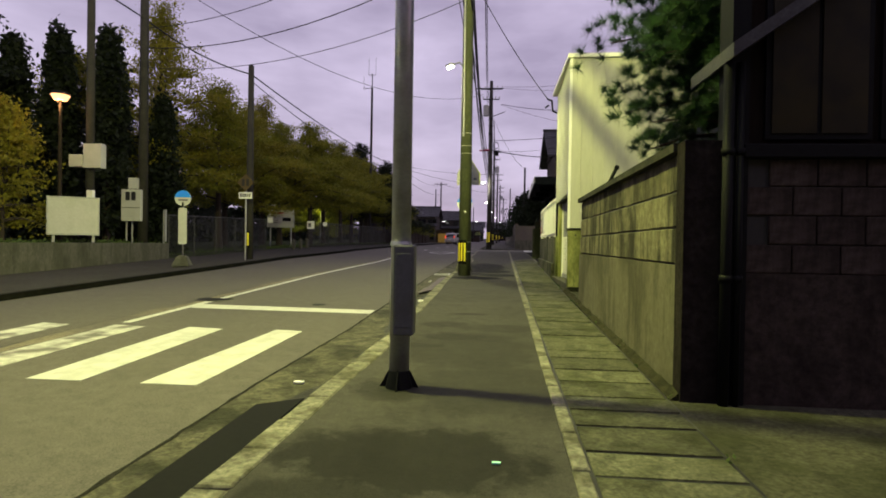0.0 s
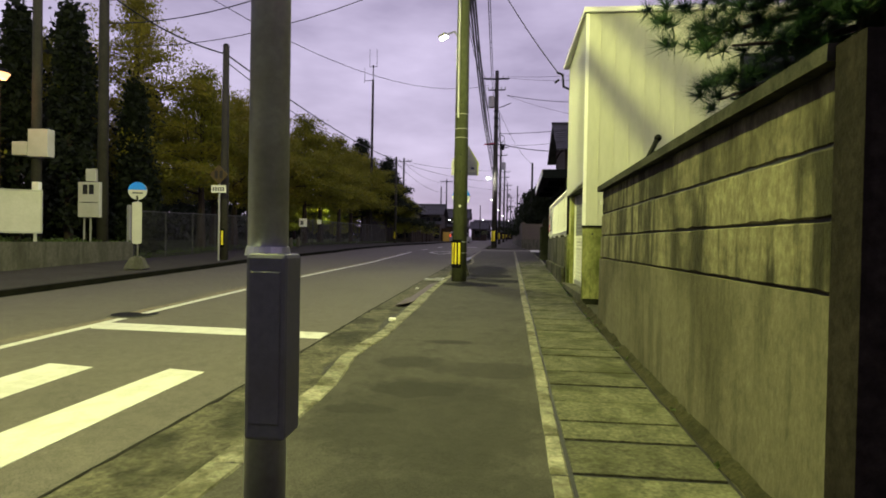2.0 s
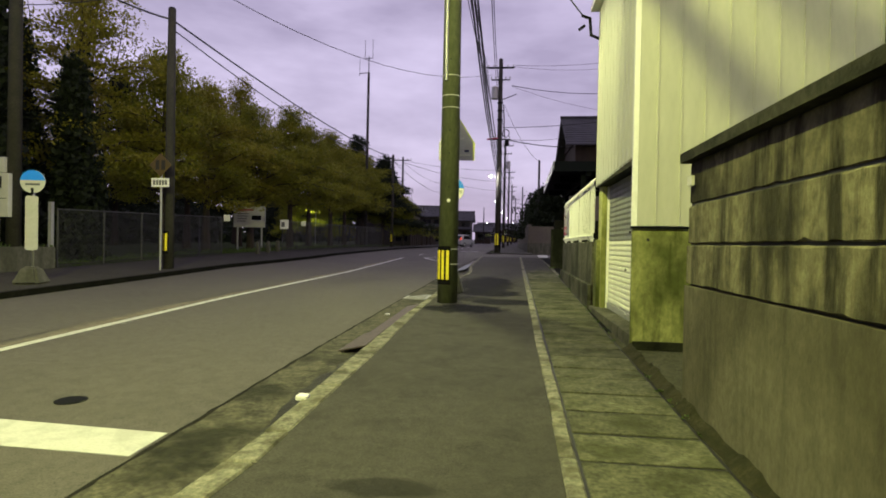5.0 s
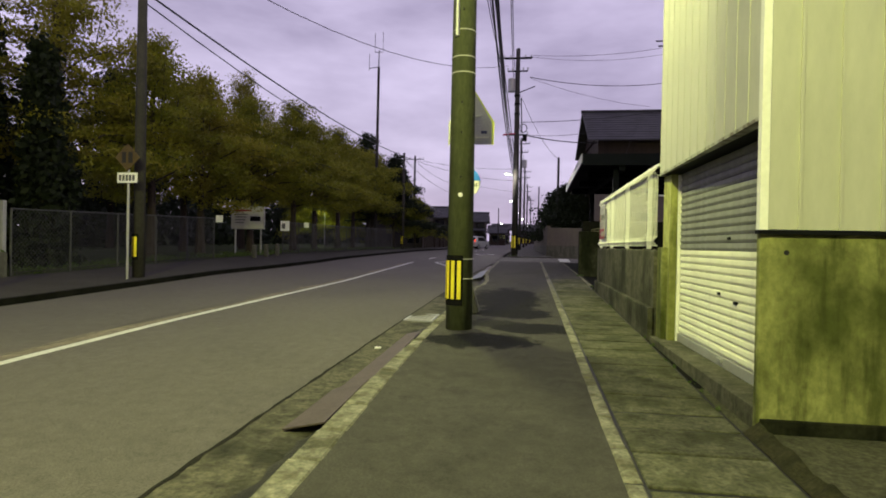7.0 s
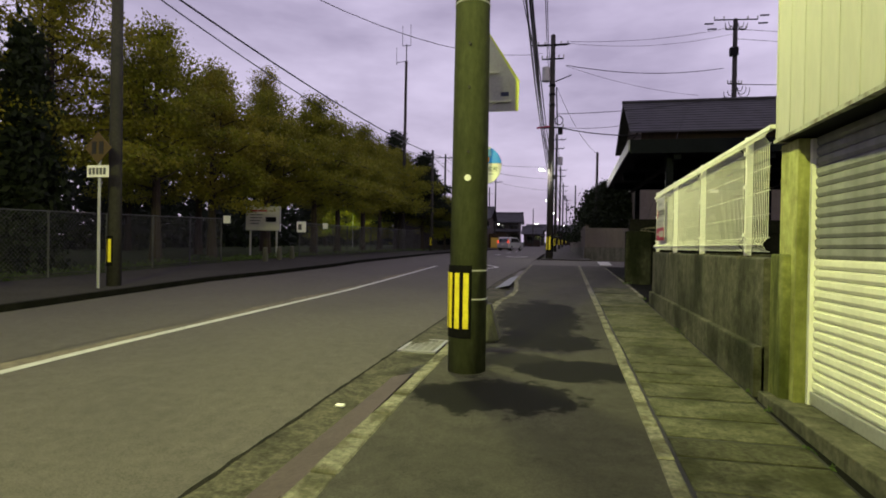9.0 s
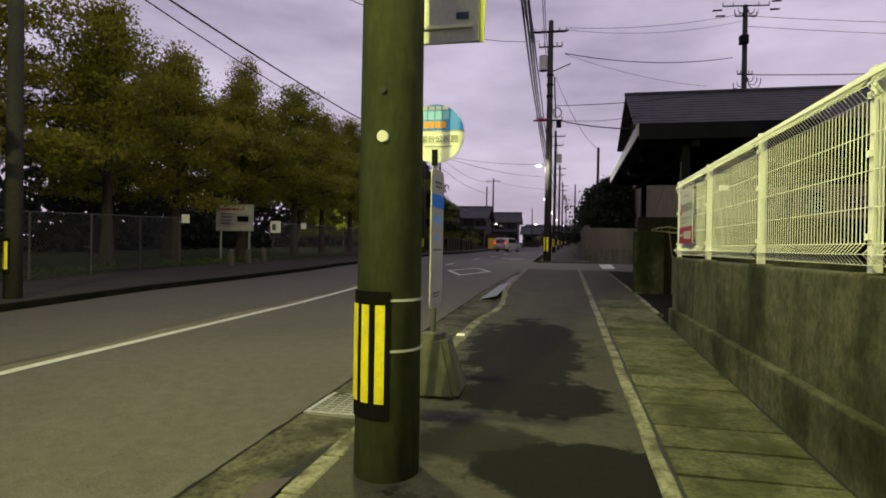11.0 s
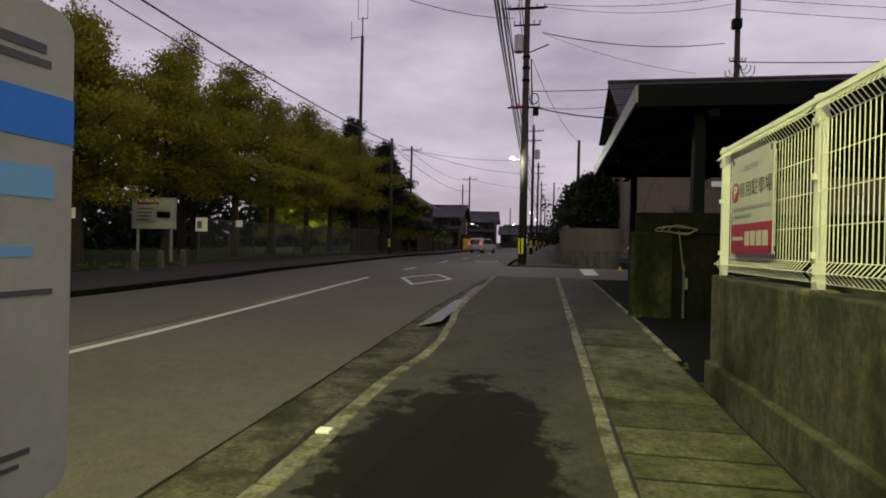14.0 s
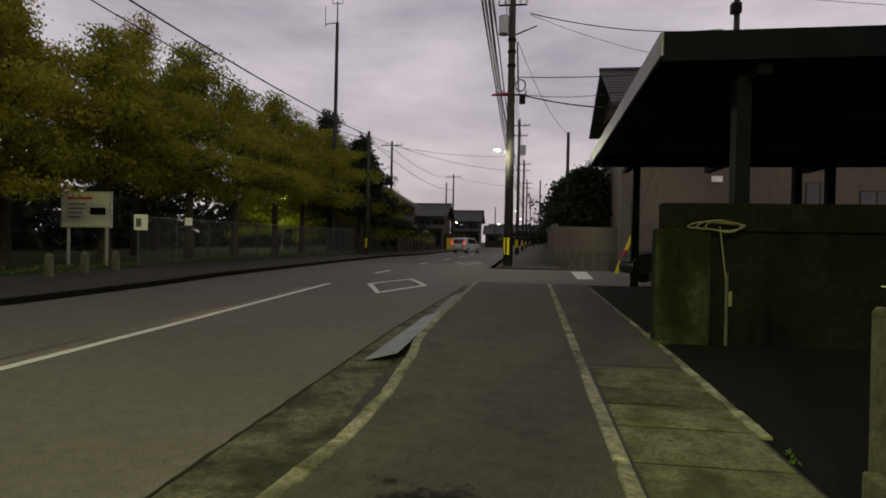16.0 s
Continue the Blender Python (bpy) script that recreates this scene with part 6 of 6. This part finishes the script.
text("専用駐車場", 0.138, Matrix.Translation((0.085, -0.014, 0.105)) @ Matrix.Rotation(radians(90), 4, "X"), INK, ps, label="dark printed words")
for x0, x1, z0, z1 in ((-0.16, 0.14, 0.265, 0.31), (-0.26, -0.19, 0.282, 0.29), (0.17, 0.24, 0.282, 0.29), (-0.41, 0.41, -0.055, -0.025), (-0.41, 0.02, -0.115, -0.09)):
    part("print_bar", boxm(x0, -0.0145, z0, x1, -0.0125, z1), STEEL, ps)
for k in range(4):
    part("white_bar", boxm(-0.10 + 0.125 * k, -0.0175, -0.345, 0.0 + 0.125 * k, -0.0155, -0.23), WHITE_DULL, ps)
part("white_bar", boxm(-0.40, -0.0175, -0.30, -0.15, -0.0155, -0.27), WHITE_DULL, ps)
for sx in (-0.41, 0.41):
    for sz in (-0.37, 0.37):
        part("cable_tie", boxm(sx - 0.006, -0.018, sz - 0.02, sx + 0.006, 0.03, sz + 0.02), BLACK, ps)

# rope and rod on the block wall
rp = thing("rope_coil", "pale rope looped over the block wall with a hanging rod", "rope")
cu = bpy.data.curves.new("rope", "CURVE")
cu.dimensions, cu.bevel_depth, cu.bevel_resolution = "3D", 0.010, 2
for s in range(3):
    spn = cu.splines.new("POLY")
    spn.points.add(30)
    for k in range(31):
        a = 2 * math.pi * k / 30
        spn.points[k].co = (2.82 + (0.36 - 0.07 * s) * math.cos(a) + 0.04 * s, 28.82 - 0.012 * s, 2.36 + (0.05 + 0.012 * s) * math.sin(a) + 0.012 * math.cos(3 * a), 1)
spn = cu.splines.new("POLY")
spn.points.add(10)
for k in range(11):
    u = k / 10
    spn.points[k].co = (2.86 + 0.09 * u, 28.80, 2.36 - 0.72 * u, 1)
cu.materials.append(ROPE)
o = new("rope", cu)
o.parent = rp
part("rod", tubem((2.96, 28.8, 0.78), (2.965, 28.82, 1.74), 0.022, seg=10), FENCE_GREY, rp, "grey metal rod")
part("hook", boxm(2.985, 28.79, 1.3, 3.03, 28.82, 1.5, bevel=0.01), ROPE, rp)

# guy wire guard at the side street
gg = thing("guy_guard", "yellow and red guard tube on a slanting guy wire", "guy wire")
part("guard_tube", tubem((4.15, 44.2, 1.05), (4.75, 44.2, 2.6), 0.07, seg=12), YELLOW, gg)
part("red_band", tubem((4.36, 44.19, 1.60), (4.52, 44.19, 2.0), 0.075, seg=12), RED, gg)
cable("guy_strand", (4.7, 44.2, 2.5), (7.6, 47.5, 10.0), 0.0, 0.014, parent=gg)


# ---- houses ----
def window(parent, x, y, z, w, h, face=-1, name="window", m=None):
    f = part(name, boxm(x, y - 0.05, z, x + w, y + 0.05, z + h), POLE_DARK, parent)
    half = w / 2
    for k in range(2):
        part("pane", boxm(x + 0.05 + k * half, y - 0.06, z + 0.05, x + half - 0.02 + k * half, y - 0.045, z + h - 0.05), m or GLASS_DARK, f)
    return f


def tiled_roof(parent, x0, x1, y0, y1, z0, z1, over=0.6):
    """A gabled roof with its ridge along x, its tile courses stepped."""
    ym = (y0 + y1) / 2
    n = 12
    roof = part("roof", tubem((x0 - over - 0.05, ym, z1 + 0.06), (x1 + over + 0.05, ym, z1 + 0.06), 0.14, seg=8), TILE, parent, "dark tiled roof")
    for sgn, ye in ((-1, y0 - over), (1, y1 + over)):
        ze = z0 - over * (z1 - z0) / (ym - y0)
        for k in range(n):
            ya, yb = ye + (ym - ye) * k / n, ye + (ym - ye) * (k + 1) / n
            za, zb = ze + (z1 - ze) * k / n, ze + (z1 - ze) * (k + 1) / n
            part("tile_course", prism(bmesh.new(), [(x0 - over, ya, za + 0.05), (x0 - over, yb, zb + 0.02), (x0 - over, yb, zb - 0.08), (x0 - over, ya, za - 0.06)], (x1 - x0 + 2 * over, 0, 0)), TILE, roof)
    for x in (x0, x1 - 0.1):
        part("gable", prism(bmesh.new(), [(x, y0, z0 - 0.05), (x, y1, z0 - 0.05), (x, ym, z1 - 0.12)], (0.1, 0, 0)), WOOD_DARK, parent)


hr = thing("tiled_house", "two-storey beige house with a dark tiled roof", "house")
part("wall", boxm(5.5, 51.2, 0.8, 20.0, 58.8, 6.8), PLASTER, hr)
part("upper_wall", boxm(5.6, 51.0, 6.8, 20.0, 58.9, 9.9), WOOD_DARK, hr, "dark timber upper storey")
tiled_roof(hr, 5.5, 20.0, 50.9, 58.9, 10.0, 12.6, 0.7)
window(hr, 8.0, 51.2, 3.0, 1.6, 1.5)
window(hr, 14.5, 51.2, 4.2, 1.3, 1.4)
window(hr, 17.0, 51.2, 4.2, 1.5, 1.0)
part("wall_lamp", boxm(10.0, 51.05, 5.6, 10.5, 51.2, 5.9), WHITE, hr)

hw = thing("hedge_wall", "low plastered wall with a dark lower band", "wall", kind="structure")
part("upper_band", boxm(2.12, 52.0, 1.86, 6.2, 52.25, 3.22, bevel=0.02), PLASTER, hw)
part("lower_band", boxm(2.06, 51.95, 0.8, 6.2, 52.3, 1.86), CONC_DARK, hw)
part("side_upper", boxm(2.12, 52.25, 1.86, 2.37, 90.0, 3.4), PLASTER, hw)
part("side_lower", boxm(2.06, 52.3, 0.8, 2.4, 90.0, 1.86), CONC_DARK, hw)
hb = broad_tree(4.3, 55.2, 1.2, 5.6, 2.2, DARKLEAF, 41, "dark garden tree behind the plastered wall", 0.12, 0.2, 40, 0.13, 0.4)
copy_thing(hb, pose(3.6, 61.0, 1.2, 0, 0, 100))
copy_thing(hb, pose(4.2, 68.0, 1.2, 0, 0, 190))
copy_thing(hb, pose(4.8, 78.0, 1.3, 0, 0, 20))
copy_thing(hb, pose(5.5, 90.0, 1.5, 0, 0, 80))


DULL = mat("dull_render", (0.065, 0.058, 0.052), 0.9, 20, 0.2, 0.6, 0.8, (0.035, 0.032, 0.03), 0.1, streak=0.4, spec=0.12)


def far_house(x0, x1, y0, y1, z0, eave, ridge, wall_m, label, wins=2):
    h = thing("far_house", label, "house", "far houses")
    part("wall", boxm(x0, y0, z0 - 0.5, x1, y1, eave), wall_m, h)
    tiled_roof(h, x0, x1, y0, y1, eave, ridge, 0.6)
    for k in range(wins):
        window(h, x0 + (x1 - x0) * (k + 0.3) / wins, y0, eave - 1.7, 1.5, 1.1)
    window(h, x0 + 0.8, y0, z0 + 0.9, 1.7, 1.5)
    if eave - z0 > 4.0:
        zp = z0 + 2.75
        part("pent_roof", prism(bmesh.new(), [(x0 - 0.4, y0 - 1.3, zp), (x0 - 0.4, y0, zp + 0.45), (x0 - 0.4, y0, zp + 0.57), (x0 - 0.4, y0 - 1.3, zp + 0.1)], (x1 - x0 + 0.8, 0, 0)), TILE, h, "tiled lower roof")
        part("porch_wall", boxm(x0 + 0.3, y0 - 0.9, z0 - 0.5, x0 + (x1 - x0) * 0.55, y0 - 0.01, zp + 0.1), WOOD_DARK, h)
        window(h, x0 + (x1 - x0) * 0.68, y0, z0 + 0.5, 1.6, 1.9)
    return h


gh_ = thing("gabled_house", "dark timber house with its gable towards the park", "house")
part("wall", boxm(-18.4, 75.0, 0.9, -11.6, 83.0, 6.5), DULL, gh_)
part("gable", prism(bmesh.new(), [(-18.4, 74.98, 6.45), (-11.6, 74.98, 6.45), (-15.0, 74.98, 8.4)], (0, 0.1, 0)), DULL, gh_)
for sx in (-1, 1):
    rf = part("roof", prism(bmesh.new(), [(-15.0, 74.2, 8.55), (-15.0 + sx * 4.5, 74.2, 5.95), (-15.0 + sx * 4.5, 74.2, 6.1), (-15.0, 74.2, 8.72)], (0, 9.6, 0)), TILE, gh_, "dark tiled roof")
    for k in range(8):
        part("tile_course", prism(bmesh.new(), [(-15.0 + sx * (0.56 * k + 0.05), 74.15, 8.70 - 0.326 * k), (-15.0 + sx * (0.56 * k + 0.5), 74.15, 8.44 - 0.326 * k), (-15.0 + sx * (0.56 * k + 0.5), 74.15, 8.50 - 0.326 * k), (-15.0 + sx * (0.56 * k + 0.05), 74.15, 8.74 - 0.326 * k)], (0, 9.7, 0)), TILE, rf)
window(gh_, -14.6, 75.0, 3.9, 1.7, 1.2)
window(gh_, -13.4, 75.0, 1.9, 1.5, 1.3)
broad_tree(-11.4, 69.5, 1.3, 5.6, 2.6, GREENLEAF, 57, "low dull green tree beside the far fence", 0.12, 0.25)
part("lean_to", prism(bmesh.new(), [(-11.6, 74.6, 4.2), (-9.9, 74.6, 3.55), (-9.9, 74.6, 3.65), (-11.6, 74.6, 4.32)], (0, 8.8, 0)), TILE, gh_, "low lean-to roof")
for py in (75.0, 79.0, 83.0):
    part("lean_to_post", boxm(-10.1, py - 0.06, 1.1, -9.98, py + 0.06, 3.56), WOOD_DARK, gh_)
far_house(-15.0, -9.6, 92.0, 100.0, 1.5, 6.1, 7.7, DULL, "two-storey house with a tiled roof down the street", 3)
far_house(-10.9, -6.3, 111.0, 118.0, 1.7, 6.4, 8.0, DULL, "dark two-storey house down the street", 2)
far_house(-7.3, -3.4, 146.0, 153.0, 1.9, 5.2, 6.8, WOOD_DARK, "far house with a tiled roof", 2)
far_house(-8.0, -3.0, 178.0, 188.0, 2.3, 7.0, 8.6, DULL, "far dark house at the bend", 2)
far_house(4.8, 13.0, 98.0, 108.0, 1.5, 6.0, 8.0, WOOD_DARK, "far dark house behind garden trees", 2)
far_house(5.8, 14.0, 126.0, 136.0, 1.8, 6.8, 8.8, DULL, "far pale house with a tiled roof", 2)
far_house(-2.0, 12.0, 215.0, 228.0, 2.6, 7.5, 10.0, WOOD_DARK, "dark house closing the street's far end", 3)
far_house(-34.0, -24.0, 180.0, 192.0, 2.2, 8.0, 10.5, DULL, "far pale house beyond the park", 2)
shp = thing("lit_shop", "small shop with a yellow lit front", "shop")
part("body", boxm(-9.5, 93.4, 1.2, -6.9, 95.6, 3.7), WOOD_DARK, shp)
part("lit_front", boxm(-9.2, 93.3, 1.6, -7.1, 93.4, 3.1), glow("yellow_shop_front", (0.30, 0.19, 0.03), 0.12), shp, "yellow lit front")
low_fence = thing("board_fence", "low dark board fence before the far house", "fence")
for k in range(14):
    part("board", boxm(-10.9 + 0.05 * k, 71.0 + 1.3 * k, 1.2, -10.82 + 0.05 * k, 72.22 + 1.3 * k, 3.1 + 0.03 * (k % 3)), WOOD_DARK, low_fence)

# houses behind the starting point close the street
for x0, x1, y0, y1, mt, lb in ((2.6, 11.0, -13.0, -3.5, PLASTER, "house at the lower end of the pavement"), (2.4, 12.0, -30.0, -16.0, WOOD_DARK, "dark house further down the street")):
    hs = thing("rear_house", lb, "house")
    part("wall", boxm(x0, y0, -1.5, x1, y1, 5.6), mt, hs)
    tiled_roof(hs, x0, x1, y0, y1, 5.6, 7.6, 0.5)

# ---- the silver car on the road ----
def car(at, turn, paint_m, label):
    c = thing("car", label, "car")
    c.matrix_basis = Matrix.Translation(at) @ Matrix.Rotation(turn, 4, "Z")
    prof = [(-1.95, 0.32), (-1.95, 0.85), (-1.80, 0.98), (-1.62, 1.55), (-1.35, 1.62), (0.35, 1.60), (1.1, 1.02), (1.85, 0.86), (1.95, 0.62), (1.95, 0.32)]
    bm = bmesh.new()
    prism(bm, [(-0.82, y, z) for y, z in prof], (1.64, 0, 0))
    bmesh.ops.bevel(bm, geom=bm.edges[:], offset=0.06, segments=2, affect="EDGES")
    part("body", bm, paint_m, c, smooth=False)
    bm = bmesh.new()
    prism(bm, [(-0.66, -1.87, 1.02), (0.66, -1.87, 1.02), (0.58, -1.70, 1.48), (-0.58, -1.70, 1.48)], (0, 0.05, 0.0))
    part("rear_window", bm, GLASS_DARK, c)
    for sx in (-1, 1):
        bm = bmesh.new()
        prism(bm, [(sx * 0.80, -1.4, 1.02), (sx * 0.80, 0.85, 1.02), (sx * 0.80, 0.25, 1.48), (sx * 0.80, -1.35, 1.50)], (sx * 0.03, 0, 0))
        part("side_window", bm, GLASS_DARK, c)
        part("tail_lamp", boxm(sx * 0.70 - 0.09, -1.99, 0.90, sx * 0.70 + 0.09, -1.90, 1.22, bevel=0.02), TAIL, c, "lit red tail lamp")
        for wy in (-1.2, 1.2):
            w = part("wheel", tubem((sx * 0.66, wy, 0.31), (sx * 0.84, wy, 0.31), 0.31, seg=20), RUBBER, c)
            part("rim", tubem((sx * 0.70, wy, 0.31), (sx * 0.85, wy, 0.31), 0.19, seg=16), STEEL, w)
    part("rear_bumper", boxm(-0.78, -2.03, 0.34, 0.78, -1.92, 0.62, bevel=0.04), paint_m, c)
    part("plate", boxm(-0.2, -2.04, 0.66, 0.2, -1.94, 0.80), WHITE, c, "plain pale plate")
    return c


car((-5.35, 80.5, zr(80.5)), radians(-22), SILVER, "silver hatchback with red tail lamps lit on the road")
car((5.4, 38.6, zs(37) + 0.0), radians(95), STEEL_DARK, "dark car parked beside the canopy")

# manhole covers and small things on the road
mh = tagged(part("manhole_cover", tubem((-6.0, 11.55, zr(11.55) - 0.03), (-6.0, 11.55, zr(11.55) + 0.007), 0.36, seg=32), STEEL_DARK), "round dark iron manhole cover in the road", "manhole cover", kind="structure")
part("rim", tubem((-6.0, 11.55, zr(11.55) - 0.03), (-6.0, 11.55, zr(11.55) + 0.004), 0.42, seg=32), CONC_DARK, mh)
vc = tagged(part("valve_cover", tubem((-3.55, 11.15, zr(11.15) - 0.03), (-3.55, 11.15, zr(11.15) + 0.006), 0.13, seg=20), STEEL_DARK), "small dark iron valve cover in the road", "valve cover", kind="structure")


# ---- small things in the gutter ----
def plate(name, pts, z_off, m, label, tilt=0.0):
    bm = bmesh.new()
    cx = sum(p[0] for p in pts) / len(pts)
    prism(bm, [(x, y, zr(y) + z_off + tilt * (x - cx)) for x, y in pts], (0, 0, 0.012))
    return tagged(part(name, bm, m), label, "gutter plate", "gutter plates")


PLATE_GREY = mat("blue_grey_steel_plate", (0.17, 0.19, 0.20), 0.5, 25, 0.2, 0.5, 3.0, (0.09, 0.09, 0.09), 0.1, metal=0.4)
RUST = mat("rusty_steel_plate", (0.085, 0.065, 0.06), 0.6, 25, 0.25, 0.5, 3.0, (0.05, 0.04, 0.035), 0.15, metal=0.3)
plate("steel_plate", [(-2.12, 2.2), (-1.72, 2.2), (-1.66, 4.82), (-2.06, 4.72)], 0.03, SHEET_BLACK, "black rubber ramp mat lying in the gutter", 0.10)
plate("steel_plate", [(-1.82, 13.45), (-1.47, 13.45), (-1.47, 14.75), (-1.78, 14.55)], 0.05, RUST, "rusty brown steel ramp plate in the gutter", 0.22)
plate("steel_plate", [(-1.76, 14.5), (-1.46, 14.7), (-1.44, 17.6), (-1.66, 17.6)], 0.035, RUST, "long rusty brown steel plate in the gutter", 0.22)
plate("steel_plate", [(-1.62, 27.6), (-1.22, 27.7), (-1.14, 31.4), (-1.46, 31.0)], 0.06, PLATE_GREY, "grey metal kerb ramp plate beside the kerb", 0.22)
plate("steel_plate", [(-1.40, 31.6), (-1.14, 31.6), (-1.12, 34.5), (-1.36, 34.5)], 0.05, RUST, "dark steel ramp plate beside the kerb", 0.2)
gr = thing("drain_grate", "rectangular steel drain grate in the gutter", "drain grate")
zg = zr(19.4) + 0.008
part("pit", boxm(-1.98, 18.95, zg - 0.06, -1.50, 19.85, zg - 0.03), BLACK, gr)
for x0, y0, x1, y1 in ((-2.0, 18.93, -1.48, 18.97), (-2.0, 19.83, -1.48, 19.87), (-2.0, 18.97, -1.96, 19.83), (-1.52, 18.97, -1.48, 19.83)):
    part("frame_bar", boxm(x0, y0, zg - 0.03, x1, y1, zg), STEEL, gr)
for k in range(12):
    part("grate_bar", boxm(-1.96, 19.02 + 0.068 * k, zg - 0.03, -1.52, 19.035 + 0.068 * k, zg - 0.004), STEEL, gr)
for k in range(4):
    part("grate_rib", boxm(-1.89 + 0.095 * k, 18.97, zg - 0.03, -1.88 + 0.095 * k, 19.83, zg - 0.006), STEEL, gr)
for x, y, w in ((-1.17, 22.2, 0.11), (-1.44, 11.2, 0.10)):
    bm = boxm(x - w / 2, y - 0.05, zs(y) - 0.01, x + w / 2, y + 0.05, zs(y) + 0.035, bevel=0.012)
    tagged(part("white_stone", bm, WHITE), "small whitish broken kerb stone on the kerb", "stone")
for x, y, w in ((-1.95, 5.5, 0.05), (-1.86, 16.6, 0.04)):
    bm = boxm(x - w, y - 0.03, zr(y), x + w, y + 0.03, zr(y) + 0.02, bevel=0.006)
    tagged(part("litter", bm, WHITE), "scrap of pale litter in the gutter", "litter")
bm = bmesh.new()
box(bm, 0.02, 3.52, zs(3.6) + 0.003, 0.075, 3.545, zs(3.6) + 0.012)
lt = tagged(part("litter", bm, mat("mint_plastic", (0.35, 0.85, 0.65), 0.4, 20, 0.05)), "tiny mint green plastic scrap on the pavement", "litter")

# weeds along joints and poles
rw_ = np.random.RandomState(3)
wc = [(slab_r(y) + 0.03 + rw_.normal(0, 0.015), y, zs(y) + 0.01) for y in rw_.uniform(2, 36, 46)]
wc += [(-0.55 + rw_.normal(0, 0.25), 49.1 + rw_.normal(0, 0.4), 1.12) for _ in range(14)]
wc += [(2.1 + rw_.normal(0, 0.1), 28.7 + rw_.normal(0, 0.12), 0.8) for _ in range(10)]
wv = leaf_cloud("weeds", wc, 7, 0.022, 0.02, WEED, None, 0.6, 4)
tagged(wv, "small weeds in the joints and at pole feet", "weeds", kind="stuff")
gc = [(-14.3 - abs(rw_.normal(0, 1.2)), rw_.uniform(10, 22.5), 1.28) for _ in range(260)]
gc += [(l_back(y) - 0.3 - abs(rw_.normal(0, 1.0)), y, zr(y) + 0.2) for y in rw_.uniform(23, 64, 420)]
gv = leaf_cloud("grass", gc, 14, 0.13, 0.06, WEED, None, 0.5, 14)
tagged(gv, "rough grass along the park edge", "grass", kind="stuff")

# ---- kerb blocks, edging and drain covers ----
def block(name, parent, a0, b0, a1, b1, y0, y1, zf, dz, depth, m, jit, rr):
    """One laid stone between two lines, its top slightly uneven and its arris chamfered."""
    g, c = (0.022, 0.004) if name == "slab" else (0.014, 0.012)
    ya, yb = y0 + g, y1 - g
    t = [dz + rr.uniform(-jit, jit) for _ in range(4)]
    top = [(a0 + c, ya + c, zf(ya) + t[0]), (b0 - c, ya + c, zf(ya) + t[1]), (b1 - c, yb - c, zf(yb) + t[2]), (a1 + c, yb - c, zf(yb) + t[3])]
    rim = [(a0, ya, zf(ya) + t[0] - c), (b0, ya, zf(ya) + t[1] - c), (b1, yb, zf(yb) + t[2] - c), (a1, yb, zf(yb) + t[3] - c)]
    low = [(x, y, z - depth) for x, y, z in rim]
    v = top + rim + low
    f = [(0, 1, 2, 3)]
    for i in range(4):
        j = (i + 1) % 4
        f.append((i, i + 4, j + 4, j))
        f.append((i + 4, i + 8, j + 8, j + 4))
    me = bpy.data.meshes.new(name)
    me.from_pydata(v, [], f)
    me.update()
    bmx = bmesh.new()
    bmx.from_mesh(me)
    bmesh.ops.recalc_face_normals(bmx, faces=bmx.faces[:])
    bmx.to_mesh(me)
    bmx.free()
    me.materials.append(m)
    o = new(name, me)
    o.parent = parent
    return o


rr = random.Random(17)
kerb = thing("kerb", "mossy pale concrete kerb of worn blocks", "kerb", kind="structure")
y = -8.0
while y < 37.0:
    y1 = min(37.15, y + rr.uniform(0.52, 0.64))
    j = rr.uniform(-0.008, 0.008)
    block("kerb_block", kerb, k_out(y) + j, k_in(y) + 0.012 + j, k_out(y1) + j, k_in(y1) + 0.012 + j, y, y1, zs, 0.012, 0.26, KERB, 0.006, rr)
    y = y1
edging = thing("edging", "narrow mossy concrete edging between asphalt and drain covers", "edging", kind="structure")
y = -6.0
while y < 37.0:
    y1 = min(37.15, y + rr.uniform(0.54, 0.66))
    j = rr.uniform(-0.007, 0.007)
    block("edging_block", edging, s_l(y) + j, s_r(y) + j, s_l(y1) + j, s_r(y1) + j, y, y1, zs, 0.010, 0.15, KERB, 0.005, rr)
    y = y1
drain = thing("drain_covers", "row of worn concrete drain cover slabs beside the walls", "drain cover", kind="structure")
y = -6.0
while y < 27.2:
    y1 = min(27.4, y + rr.choice((0.38, 0.46, 0.5, 0.5, 0.55, 0.7)))
    block("slab", drain, s_r(y) + 0.022, slab_r(y) - 0.005, s_r(y1) + 0.022, slab_r(y1) - 0.005, y, y1, zs, rr.uniform(0.004, 0.011), 0.10, SLAB, 0.004, rr)
    y = y1
strip = thing("yard_kerb", "low concrete kerb strip along the parking bay", "kerb", kind="structure")
y = 25.3
while y < 36.5:
    y1 = y + 0.6
    block("edging_block", strip, slab_r(y) + 0.0, slab_r(y) + 0.09, slab_r(y1) + 0.0, slab_r(y1) + 0.09, y, y1, zs, 0.02 if y < 29 else 0.004, 0.15, KERB, 0.008, rr)
    y = y1

# blocks of the dark house's dado
dado = [o for o in scene.objects if o.name == "wall_backing"][0].parent
bmk = bmesh.new()
box(bmk, 0, 0, 0, 0.388, 0.05, 0.243, bevel=0.008)
blk = finish("block", bmk, HOUSE_BLOCK)
for row in range(4):
    for k in range(12):
        o = new("block", blk)
        o.parent, o.location = dado, (2.2 + 0.4 * k + (0.2 if row % 2 else 0) - 0.0, 5.055, 1.285 + 0.253 * row)
